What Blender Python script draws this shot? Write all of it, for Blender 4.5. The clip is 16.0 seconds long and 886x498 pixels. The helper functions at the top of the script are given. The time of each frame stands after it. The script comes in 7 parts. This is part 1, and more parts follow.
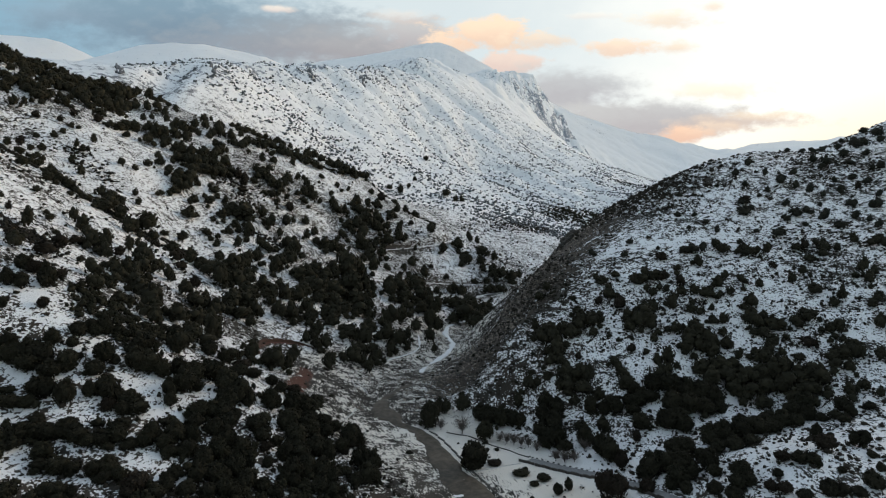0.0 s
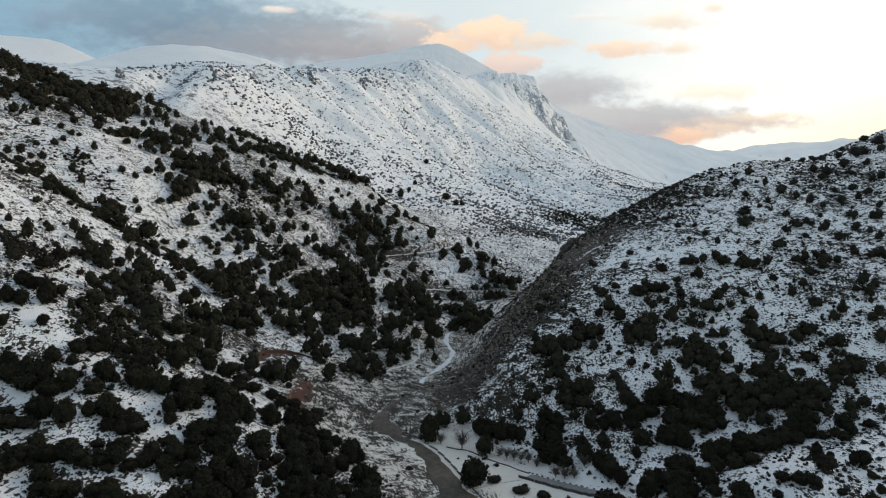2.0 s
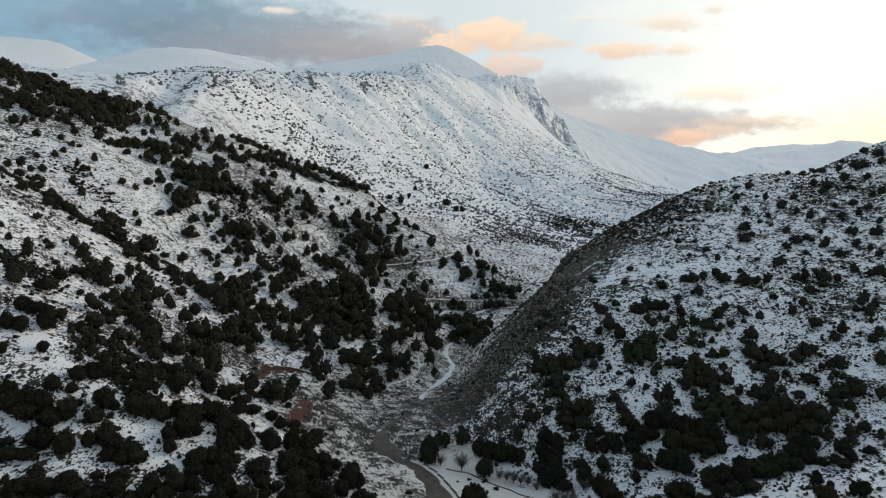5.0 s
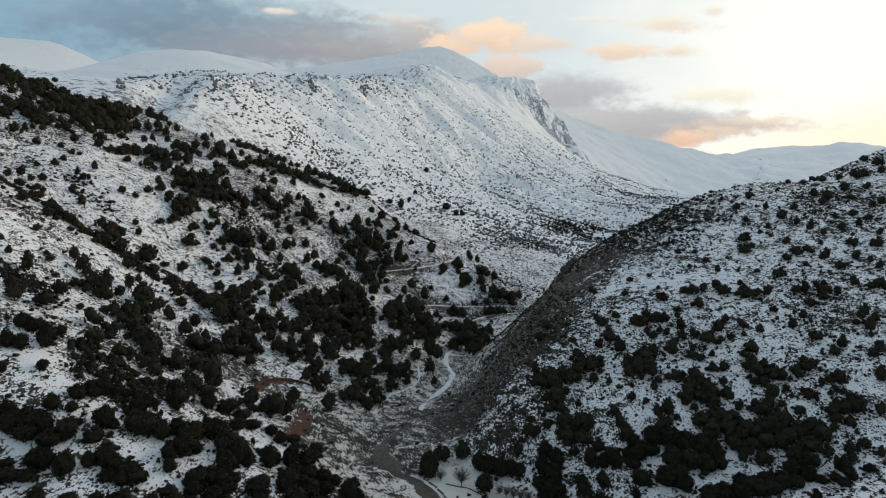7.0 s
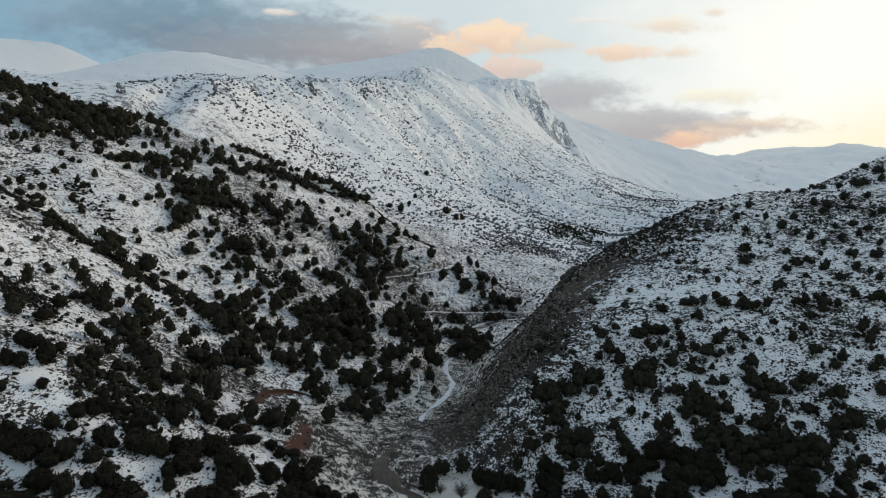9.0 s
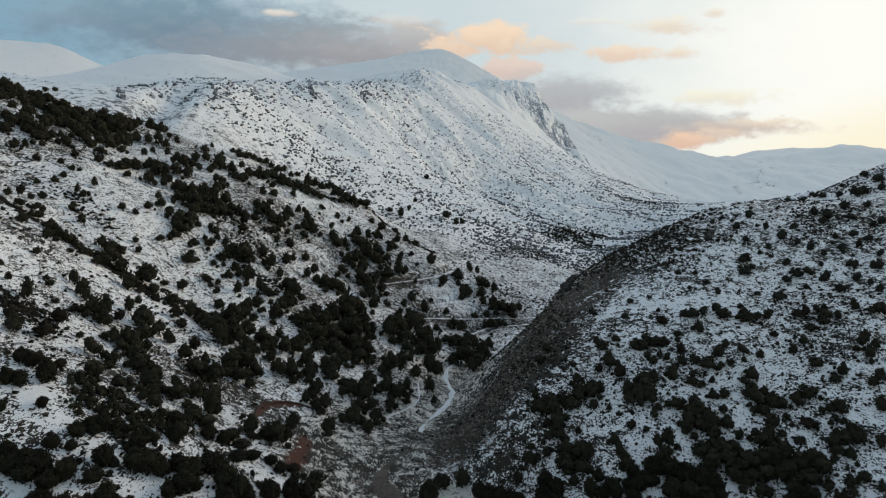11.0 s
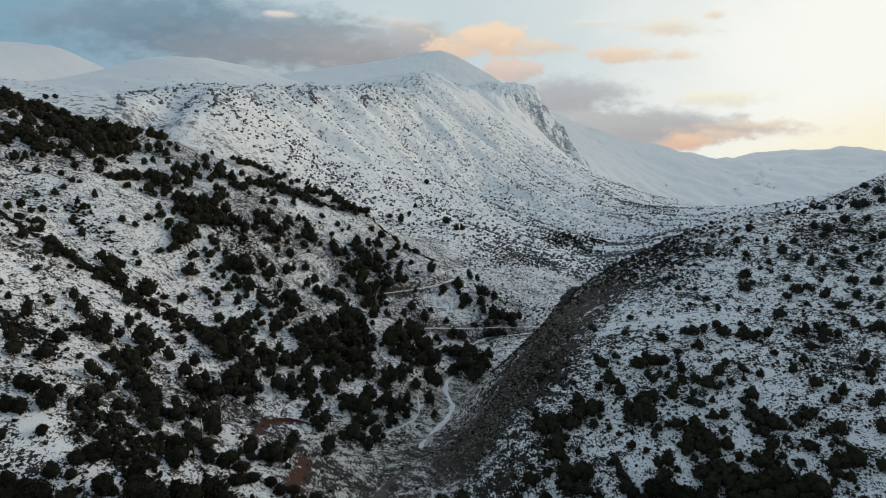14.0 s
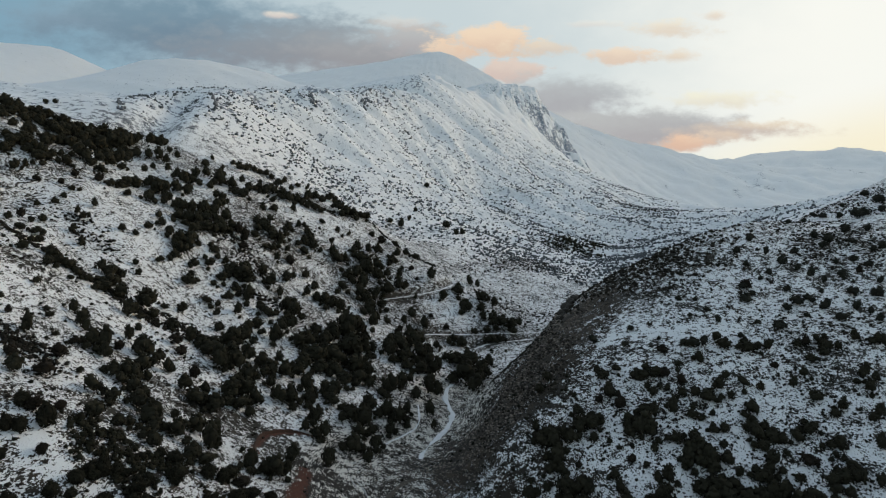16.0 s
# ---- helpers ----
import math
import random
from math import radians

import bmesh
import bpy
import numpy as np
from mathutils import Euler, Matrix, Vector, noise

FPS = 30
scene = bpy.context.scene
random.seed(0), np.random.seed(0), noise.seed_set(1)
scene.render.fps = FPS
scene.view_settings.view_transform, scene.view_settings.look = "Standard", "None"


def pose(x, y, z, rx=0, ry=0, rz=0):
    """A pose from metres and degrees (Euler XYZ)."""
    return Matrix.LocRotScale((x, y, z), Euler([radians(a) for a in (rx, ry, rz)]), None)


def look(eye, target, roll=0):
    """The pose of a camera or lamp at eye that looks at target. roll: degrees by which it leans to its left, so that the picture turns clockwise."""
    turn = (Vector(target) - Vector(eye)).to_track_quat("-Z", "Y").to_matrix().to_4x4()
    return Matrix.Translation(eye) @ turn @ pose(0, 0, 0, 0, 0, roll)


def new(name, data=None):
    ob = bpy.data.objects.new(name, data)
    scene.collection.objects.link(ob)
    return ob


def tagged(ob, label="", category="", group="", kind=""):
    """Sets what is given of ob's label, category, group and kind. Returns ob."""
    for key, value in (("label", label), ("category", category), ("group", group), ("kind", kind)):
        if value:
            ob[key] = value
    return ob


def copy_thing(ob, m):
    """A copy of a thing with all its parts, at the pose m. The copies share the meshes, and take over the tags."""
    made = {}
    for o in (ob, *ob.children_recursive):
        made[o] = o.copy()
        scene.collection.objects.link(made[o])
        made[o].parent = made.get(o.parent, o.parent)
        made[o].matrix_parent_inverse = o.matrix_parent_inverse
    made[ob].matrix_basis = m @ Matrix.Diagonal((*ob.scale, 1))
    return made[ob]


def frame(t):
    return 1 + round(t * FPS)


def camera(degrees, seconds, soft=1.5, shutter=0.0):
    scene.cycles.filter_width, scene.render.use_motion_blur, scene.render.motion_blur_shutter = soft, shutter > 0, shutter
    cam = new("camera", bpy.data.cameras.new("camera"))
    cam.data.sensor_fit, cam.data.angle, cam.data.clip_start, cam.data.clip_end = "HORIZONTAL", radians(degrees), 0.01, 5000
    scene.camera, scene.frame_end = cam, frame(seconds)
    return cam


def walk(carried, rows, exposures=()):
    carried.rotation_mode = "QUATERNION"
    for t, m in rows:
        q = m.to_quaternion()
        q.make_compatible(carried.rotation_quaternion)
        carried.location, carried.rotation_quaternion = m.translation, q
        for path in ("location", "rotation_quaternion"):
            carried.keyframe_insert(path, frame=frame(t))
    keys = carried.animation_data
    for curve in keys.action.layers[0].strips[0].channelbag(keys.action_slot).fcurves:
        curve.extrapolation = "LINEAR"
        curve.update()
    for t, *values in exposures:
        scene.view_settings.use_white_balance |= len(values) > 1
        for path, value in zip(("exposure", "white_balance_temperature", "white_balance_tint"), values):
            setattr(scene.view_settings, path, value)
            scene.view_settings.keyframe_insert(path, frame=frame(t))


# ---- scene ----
cam = camera(74.0, 16.0, soft=1.1)
METRES, EYE, TILT, LEAN, TURN = 32.0, 50.0, 0.0, 0.0, 0.0
ROWS = [
    (0.0, 0.0, 0.0, 0.0, 0.0, 0.0, -0.0),
    (0.5, -0.0009, 0.0001, 0.0302, 0.0, 0.009, -0.02),
    (1.0, -0.0014, 0.0005, 0.0609, 0.0, 0.018, -0.06),
    (1.5, -0.0017, 0.0013, 0.0922, 0.0, 0.026, -0.08),
    (2.0, -0.0022, 0.002, 0.1225, 0.0, 0.035, -0.11),
    (2.5, -0.0022, 0.0027, 0.1538, 0.0, 0.044, -0.13),
    (3.0, -0.0027, 0.0029, 0.1849, 0.0, 0.053, -0.15),
    (3.5, -0.0031, 0.0035, 0.2159, 0.0, 0.061, -0.16),
    (4.0, -0.0029, 0.0038, 0.2462, 0.0, 0.07, -0.18),
    (6.5, -0.0048, 0.0047, 0.4026, 0.0, 0.114, -0.27),
    (7.0, -0.0047, 0.005, 0.4337, 0.0, 0.123, -0.28),
    (7.5, -0.0047, 0.0054, 0.4654, 0.0, 0.131, -0.29),
    (8.0, -0.0051, 0.0059, 0.4958, 0.0, 0.14, -0.3),
    (8.5, -0.0052, 0.0062, 0.5274, 0.0, 0.149, -0.31),
    (9.0, -0.0053, 0.0064, 0.5591, 0.0, 0.158, -0.32),
    (11.5, -0.007, 0.0082, 0.718, 0.0, 0.201, -0.34),
    (12.0, -0.0074, 0.0083, 0.7497, 0.0, 0.21, -0.34),
    (12.5, -0.0074, 0.0087, 0.7815, 0.0, 0.219, -0.36),
    (13.0, -0.0077, 0.009, 0.8126, 0.0, 0.228, -0.36),
    (13.5, -0.0078, 0.009, 0.8436, 0.0, 0.236, -0.37),
    (14.0, -0.0085, 0.0091, 0.8751, 0.0, 0.245, -0.38),
    (14.5, -0.0093, 0.0092, 0.9074, 0.0, 0.254, -0.38),
    (15.0, -0.0099, 0.0092, 0.938, 0.0, 0.263, -0.39),
    (15.5, -0.0107, 0.0095, 0.9686, 0.0, 0.271, -0.39),
    (16.0, -0.0116, 0.0091, 0.9998, 0.0, 0.28, -0.4),
]
walk(cam, [(t, pose(0, 0, EYE, TILT, LEAN, TURN) @ pose(METRES * x, METRES * y, METRES * z, 90 + pitch, roll, yaw)) for t, x, y, z, yaw, pitch, roll in ROWS],
     [(0.0, 0.06, 6500, 10), (16.0, -0.24, 6380, 8)])


# ---- world, sun and sky ----
world = bpy.data.worlds.new("winter_dusk")
scene.world = world
world.use_nodes = True
wn, wl = world.node_tree.nodes, world.node_tree.links
sky = wn.new("ShaderNodeTexSky")
sky.sky_type, sky.sun_disc = "NISHITA", False
sky.sun_elevation, sky.sun_rotation = radians(7), radians(62)
sky.air_density, sky.dust_density = 1.0, 1.5
# thin high cloud greys the blue of the clear sky
veil = wn.new("ShaderNodeMix")
veil.data_type = "RGBA"
veil.inputs[0].default_value = 0.45
veil.inputs[7].default_value = (1.42, 1.53, 1.565, 1)
wl.new(sky.outputs[0], veil.inputs[6])
wl.new(veil.outputs[2], wn["Background"].inputs[0])
wn["Background"].inputs[1].default_value = 0.40

sun_data = bpy.data.lights.new("sun", "SUN")
sun_data.energy, sun_data.angle, sun_data.color = 1.6, radians(28), (1.0, 0.83, 0.63)
sun = new("sun", sun_data)
sun.matrix_world = look((0, 0, 0), (-math.sin(radians(62)), -math.cos(radians(62)), -math.tan(radians(18))))


# ---- noise on arrays ----
def hashed(ix, iy, seed):
    n = (ix.astype(np.int64) * 374761393 + iy.astype(np.int64) * 668265263 + seed * 974634777) & 0xFFFFFFFF
    n = ((n ^ (n >> 13)) * 1274126177) & 0xFFFFFFFF
    return ((n ^ (n >> 16)) & 0xFFFFFF) / float(0xFFFFFF)


def value_noise(x, y, seed=0):
    ix, iy = np.floor(x), np.floor(y)
    fx, fy = x - ix, y - iy
    fx, fy = fx * fx * fx * (fx * (fx * 6 - 15) + 10), fy * fy * fy * (fy * (fy * 6 - 15) + 10)
    a, b = hashed(ix, iy, seed), hashed(ix + 1, iy, seed)
    c, d = hashed(ix, iy + 1, seed), hashed(ix + 1, iy + 1, seed)
    return (a + (b - a) * fx) * (1 - fy) + (c + (d - c) * fx) * fy - 0.5


def fbm(x, y, size, octaves=4, seed=0):
    total, amp, f = 0, 1.0, 1.0 / size
    for k in range(octaves):
        total = total + amp * value_noise(x * f + 17.3 * k, y * f - 9.1 * k, seed + k)
        amp, f = amp * 0.5, f * 2.03
    return total


def step(a, b, v):
    u = np.clip((v - a) / (b - a), 0, 1)
    return u * u * (3 - 2 * u)


# ---- landforms: lines of the valley and its ridges, x, y, z ----
RIVER = [(40, -700, -30), (30, -200, -14), (24, 60, -6), (14, 130, -4), (0, 160, -1.5), (-14, 180, 1.5), (-16, 190, 2.4), (-14, 207, 3.2), (-6, 225, 2.6),
         (0, 245, 2.6), (6, 290, 5), (14, 325, 6.4), (22, 352, 7), (50, 385, 12), (90, 425, 22), (140, 520, 50), (210, 640, 78), (330, 820, 115)]
LEFT_FOOT = [(-40, -200, 0), (-24, 60, -2), (-24, 110, -1), (-23, 137, 0), (-29, 163, 2.2), (-33, 195, 6), (-25, 211, 4.2), (-32, 232, 8), (-14, 248, 6), (-14, 296, 10.5), (-3, 269, 7), (0, 335, 10.5), (2, 365, 17.5), (10, 372, 15)]
LEFT_BANK = [(-75, -150, 20), (-56, 60, 10), (-53, 107, 10), (-41, 130, 9.5), (-47, 139, 14), (-50, 165, 13), (-61, 205, 17), (-43, 215, 10.6), (-50, 217, 14), (-46, 245, 16), (-50, 290, 22), (-20, 345, 22), (6, 393, 23)]
LEFT_SLOPE = [(-160, -150, 60), (-92, 60, 24), (-70, 101, 13), (-83, 112, 23), (-72, 114, 20.5), (-73, 127, 26), (-87, 131, 37.5), (-87, 172, 34), (-104, 206, 43.5), (-73, 204, 23.5), (-83, 234, 33.5), (-118, 267, 51), (-96, 301, 50), (-78, 366, 60), (-54, 386, 50), (-20, 384, 32)]
LEFT_UPPER = [(-230, -100, 100), (-120, 80, 44), (-96, 138, 45), (-126, 179, 57), (-127, 205, 58), (-150, 222, 76), (-165, 264, 81), (-157, 288, 91), (-127, 384, 108), (-89, 414, 90), (-35, 430, 65), (-8, 446, 63)]
LEFT_SPUR = [(-900, 250, 360), (-500, 290, 265), (-340, 330, 200), (-272, 362, 167), (-270, 392, 170), (-268, 406, 176), (-247, 399, 160), (-258, 398, 165), (-229, 422, 164), (-214, 438, 161), (-200, 440, 157), (-172, 434, 142), (-157, 461, 141), (-120, 489, 130), (-94, 500, 118), (-78, 495, 114), (-64, 500, 110), (-52, 495, 98), (-38, 482, 88), (-20, 482, 77), (30, 440, 42)]
LEFT_FAR = [(-300, 180, 150), (-187, 200, 98), (-189, 278, 101.5), (-204, 277, 104), (-212, 311, 128), (-224, 398, 147), (-200, 397, 141), (-229, 316, 138), (-237, 336, 147), (-254, 369, 156), (-262, 310, 150)]
BEHIND_SPUR = [(-480, 440, 215), (-300, 450, 172), (-215, 475, 152), (-140, 530, 126), (-80, 565, 106), (15, 614, 98), (57, 512, 65), (99, 526, 60), (43, 422, 27)]
RIGHT_FOOT = [(110, -150, 0), (75, 60, -2), (52, 118, 2), (56, 148, 3), (36, 160, 0), (20, 176, 3), (6, 196, 3), (4, 222, 3), (9, 255, 5), (20, 300, 9), (40, 345, 16)]
RIGHT_NOSE = [(20, 184, 13), (19, 200, 18), (31, 197, 24), (38, 212, 33), (46, 240, 43), (58, 280, 52), (69, 318, 55), (84, 335, 50)]
SCREE_EDGE = [(17, 268, 17), (24, 280, 21.5), (33, 290, 27), (43, 300, 33.5), (52, 306, 41), (62, 311, 52)]
RIGHT_FACE = [(200, 40, 20), (120, 110, 12), (73, 118, 8.5), (97, 142, 11), (111, 155, 17), (86, 150, 7), (76, 162, 10), (64, 168, 16.3), (83, 172, 20.8), (64, 180, 21.3), (72, 183, 25.2), (94, 186, 31), (118, 186, 35), (140, 175, 36), (200, 150, 38)]
RIGHT_UPPER = [(57, 204, 33), (93, 213, 49), (121, 239, 67), (138, 227, 61), (165, 227, 64), (230, 220, 76)]
RIGHT_CREST = [(85, 290, 70), (108, 272, 82), (128, 280, 91), (148, 287, 96), (193, 306, 98.5), (225, 324, 110), (258, 345, 125), (400, 420, 172), (800, 560, 250)]
RIGHT_BACK = [(110, 350, 56), (160, 400, 62), (230, 460, 80), (420, 600, 140)]
MID_HILLS = [(-45, 632, 113), (15, 660, 105), (71, 774, 126), (57, 918, 161), (139, 934, 168), (144, 750, 98), (150, 720, 82), (172, 712, 77), (194, 752, 90), (180, 800, 105), (260, 860, 113), (420, 1200, 165), (538, 1622, 241), (640, 1460, 192), (719, 2044, 231)]
MOUNTAIN_FACE = [(-310, 562, 225), (-235, 537, 201), (-180, 620, 196), (-158, 729, 217), (-45, 1022, 312), (-21, 836, 186), (112, 1223, 318), (199, 961, 166), (135, 1040, 218), (178, 1616, 437), (260, 1500, 330), (410, 1987, 412), (620, 2100, 290)]
MOUNTAIN_CREST = [(-900, 640, 300), (-560, 640, 262), (-390, 630, 248), (-335, 600, 240), (-243, 621, 245), (-232, 763, 286), (-189, 800, 294), (-186, 854, 318), (-124, 938, 336), (-92, 1001, 352), (-60, 1200, 430), (-38, 1440, 514), (139, 1750, 545), (287, 2040, 660), (330, 2230, 640)]
CLIFF_FOOT = [(261, 1884, 515), (336, 1890, 430), (356, 1855, 396), (446, 1960, 395), (500, 2150, 390), (545, 2040, 345)]
CLIFF_EDGE = [(314, 2030, 640), (336, 2030, 605), (360, 2030, 566), (384, 2030, 528), (408, 2030, 532), (428, 2030, 498), (442, 2030, 450), (454, 2030, 412)]
BEHIND_CREST = [(-900, 900, 300), (-700, 950, 300), (-520, 950, 295), (-380, 900, 285), (-290, 980, 300), (-200, 1150, 350)]
BEHIND_DOME = [(-1250, 1900, 500), (-900, 1900, 470), (-600, 2000, 520), (-300, 2100, 570), (-50, 2250, 610), (150, 2500, 640)]
SNOW_DOME = [(-1000, 1300, 440), (-786, 1320, 464), (-741, 1320, 489), (-678, 1320, 506), (-602, 1320, 513), (-546, 1340, 515), (-476, 1360, 508), (-417, 1380, 500), (-369, 1400, 483), (-260, 1500, 470), (-150, 1700, 490)]
HIGH_PEAK = [(-1500, 3000, 900), (-860, 3150, 1022), (-430, 3150, 1080), (-42, 3150, 1160), (80, 3150, 1115), (165, 3150, 1074), (260, 3150, 1012), (330, 3150, 968), (520, 3100, 850), (660, 3100, 775), (973, 3320, 742), (1300, 3300, 640), (1480, 3300, 585)]
WEST_PEAK = [(-3200, 2300, 900), (-2300, 2450, 945), (-1885, 2500, 957), (-1692, 2500, 948), (-1640, 2500, 934), (-1572, 2500, 902), (-1500, 2500, 852), (-1430, 2500, 800), (-1250, 2500, 740)]
PLAIN = [(900, 2400, 240), (1300, 2600, 262), (1900, 2700, 290), (3000, 2600, 330)]
FAR_RIDGE = [(1500, 4100, 650), (1780, 4150, 696), (1940, 4150, 724), (2060, 4150, 770), (2179, 4150, 792), (2330, 4150, 798), (2478, 4150, 834), (2618, 4150, 755), (2777, 4150, 826), (2880, 4150, 785), (2977, 4150, 764), (3128, 4150, 768), (4300, 4000, 800)]
OUTER = [(-3500, -700, 700), (-1500, -600, 420), (1500, -600, 300), (3500, -700, 500), (3600, 900, 520), (1600, 900, 330), (900, 100, 220), (400, 0, 80), (-700, -100, 260), (-3500, 900, 800)]
BACK_EDGE = [(-4200, 4600, 500), (-1500, 4500, 600), (500, 4500, 420), (3000, 4700, 560)]

knots = []
for line in (RIVER, LEFT_FOOT, LEFT_BANK, LEFT_SLOPE, LEFT_UPPER, LEFT_SPUR, LEFT_FAR, BEHIND_SPUR, RIGHT_FOOT, RIGHT_NOSE, SCREE_EDGE, RIGHT_FACE, RIGHT_UPPER, RIGHT_CREST,
             RIGHT_BACK, MID_HILLS, MOUNTAIN_FACE, MOUNTAIN_CREST, CLIFF_FOOT, CLIFF_EDGE, BEHIND_CREST, BEHIND_DOME, SNOW_DOME, HIGH_PEAK, WEST_PEAK, PLAIN, FAR_RIDGE, OUTER, BACK_EDGE):
    knots += line
    if line in (RIVER, LEFT_SPUR, RIGHT_CREST, MOUNTAIN_CREST, HIGH_PEAK, FAR_RIDGE, RIGHT_NOSE, WEST_PEAK, SNOW_DOME):
        knots += [tuple((p + q) / 2 for p, q in zip(a, b)) for a, b in zip(line, line[1:])]
knots = np.array(knots, float)


def radial(d2):
    return -np.sqrt(d2 + 16.0)


KX, KY = knots[:, 0], knots[:, 1]
count = len(knots)
system = np.zeros((count + 3, count + 3))
system[:count, :count] = radial((KX[:, None] - KX) ** 2 + (KY[:, None] - KY) ** 2) + np.eye(count) * 0.5
basis = np.stack([np.ones(count), KX / 1000, KY / 1000], 1)
system[:count, count:], system[count:, :count] = basis, basis.T
weights = np.linalg.solve(system, np.concatenate([knots[:, 2], np.zeros(3)]))


def smooth_land(x, y):
    """The height of the landforms without their roughness."""
    z = weights[count] + weights[count + 1] * x / 1000 + weights[count + 2] * y / 1000
    for k in range(count):
        z = z + weights[k] * radial((x - KX[k]) ** 2 + (y - KY[k]) ** 2)
    return z


def line_distance(x, y, line):
    """Distance in plan to a line, and how far along it the nearest place lies (0 to 1)."""
    best, along = np.full(np.shape(x), 1e9), np.zeros(np.shape(x))
    n = len(line) - 1
    for k in range(n):
        (ax, ay), (bx, by) = line[k][:2], line[k + 1][:2]
        ux, uy = bx - ax, by - ay
        s = np.clip(((x - ax) * ux + (y - ay) * uy) / (ux * ux + uy * uy), 0, 1)
        dist = np.hypot(x - ax - s * ux, y - ay - s * uy)
        along = np.where(dist < best, (k + s) / n, along)
        best = np.minimum(best, dist)
    return best, along

# ---- lines of roads, tracks and water on the valley floor ----
TRACK_LEFT = [(9.5, 115), (3.8, 127.8), (1.4, 131.4), (-1.9, 139.6), (-4.6, 149.8), (-6.2, 156.6), (-9.7, 163.1), (-15.2, 167.8), (-20.3, 172.8), (-22.3, 179.7), (-19.5, 189.5)]
TRACK_RIGHT = [(17.5, 115), (11.8, 128.2), (9.9, 132.6), (6.0, 141.0), (1.9, 151.9), (-1.9, 160.4), (-5.7, 165.7), (-10.7, 168.9), (-12.6, 175.2), (-16.4, 181.4), (-17.9, 189.5)]
MUD_TRACK = [((a[0] + b[0]) / 2, (a[1] + b[1]) / 2) for a, b in zip(TRACK_LEFT, TRACK_RIGHT)]
TRACK_END = [(-18.6, 187.5), (-18.4, 189.5), (-16.3, 194.9), (-12.5, 202.7), (-7.8, 207.1)]
PAVED_ROAD = [(20.8, 149.2), (27.1, 143.3), (32.8, 138.2), (36.3, 134.6), (40.0, 129.6), (46.2, 118), (51.8, 106)]
OLD_ROAD_EDGE = [(0.9, 164.1), (4.1, 162.8), (7.2, 161.9), (13.0, 157.0), (17.9, 153.8), (21.8, 150.5)]
FOOTPATH = [(20.6, 146.6), (15.4, 144.3), (10.4, 141.8), (6.5, 140.2)]
WHEEL_RUTS = [[(-28.9, 216.5), (-31.9, 212.5), (-32.5, 204.8), (-30.8, 197.6), (-27.7, 192.4)],
              [(-27.4, 209.7), (-29.1, 204.8), (-29.8, 201.4), (-28.3, 196.6), (-26.0, 193.2), (-23.8, 190.6)],
              [(-28.4, 162.4), (-26.5, 169.9), (-25.4, 178)]]
STREAM = [(-8.9, 225.4), (-5.9, 240), (-0.8, 253.7), (3.6, 268), (4.4, 276), (3.2, 290.3), (1.3, 303.7), (2.0, 318.3), (8, 337), (17, 353)]
LEFT_TRACK = [(-30.6, 213.6), (-26.3, 225.9), (-21.2, 236.9), (-16.1, 245.3), (-12, 253.6), (-10.4, 262), (-11, 272), (-12, 285)]
UPPER_TRACK = [(-39.1, 351.0), (-29.2, 362.1), (-12.5, 383.5), (2.3, 396.4), (26.0, 409.3), (46.8, 419.6), (59.8, 425.8), (80, 434)]
BANK_TRACK = [(18.0, 387.4), (25.3, 397.1), (34.2, 404.1), (52.0, 412.9), (66, 420)]
HIGH_TRACK = [(-42.7, 396.1), (-32.9, 407.0), (-21.7, 417.3), (-9.2, 429.0), (0.3, 439.1), (7.8, 457.1)]
CARVED = ((MUD_TRACK, 4.0, 5.0), (PAVED_ROAD, 2.8, 4.0), (STREAM, 2.2, 3.0), (LEFT_TRACK, 1.6, 3.0), (UPPER_TRACK, 2.2, 3.0), (BANK_TRACK, 2.2, 3.0), (HIGH_TRACK, 2.0, 3.0))


def sample_line(line, gap):
    """Evenly spaced places along a line with rounded bends."""
    p = np.array([q[:2] for q in line], float)
    pts = []
    for k in range(len(p) - 1):
        a, b, c, d = p[max(k - 1, 0)], p[k], p[k + 1], p[min(k + 2, len(p) - 1)]
        for s in np.linspace(0, 1, max(2, int(np.hypot(*(c - b)) / gap)), endpoint=False):
            pts.append(0.5 * (2 * b + (c - a) * s + (2 * a - 5 * b + 4 * c - d) * s * s + (3 * b - a - 3 * c + d) * s ** 3))
    return np.array(pts + [p[-1]])


def line_heights(pts):
    z = smooth_land(pts[:, 0], pts[:, 1])
    pad = np.pad(z, 4, mode="edge")
    return np.mean([pad[k:k + len(z)] for k in range(9)], 0)


carved = []
for line, half, blend in CARVED:
    pts = sample_line(line, 3.0)
    carved.append((pts, line_heights(pts), half, blend))


# couloirs under the mountain crest: line, depth, half width
COULOIRS = (([(-278, 625), (-268, 580), (-261, 548), (-257, 504)], 15.0, 17.0), ([(-226, 728), (-200, 738), (-172, 743), (-140, 748), (-110, 740)], 12.0, 13.0))


def far_scale(x, y):
    return np.hypot(x, y - 100)


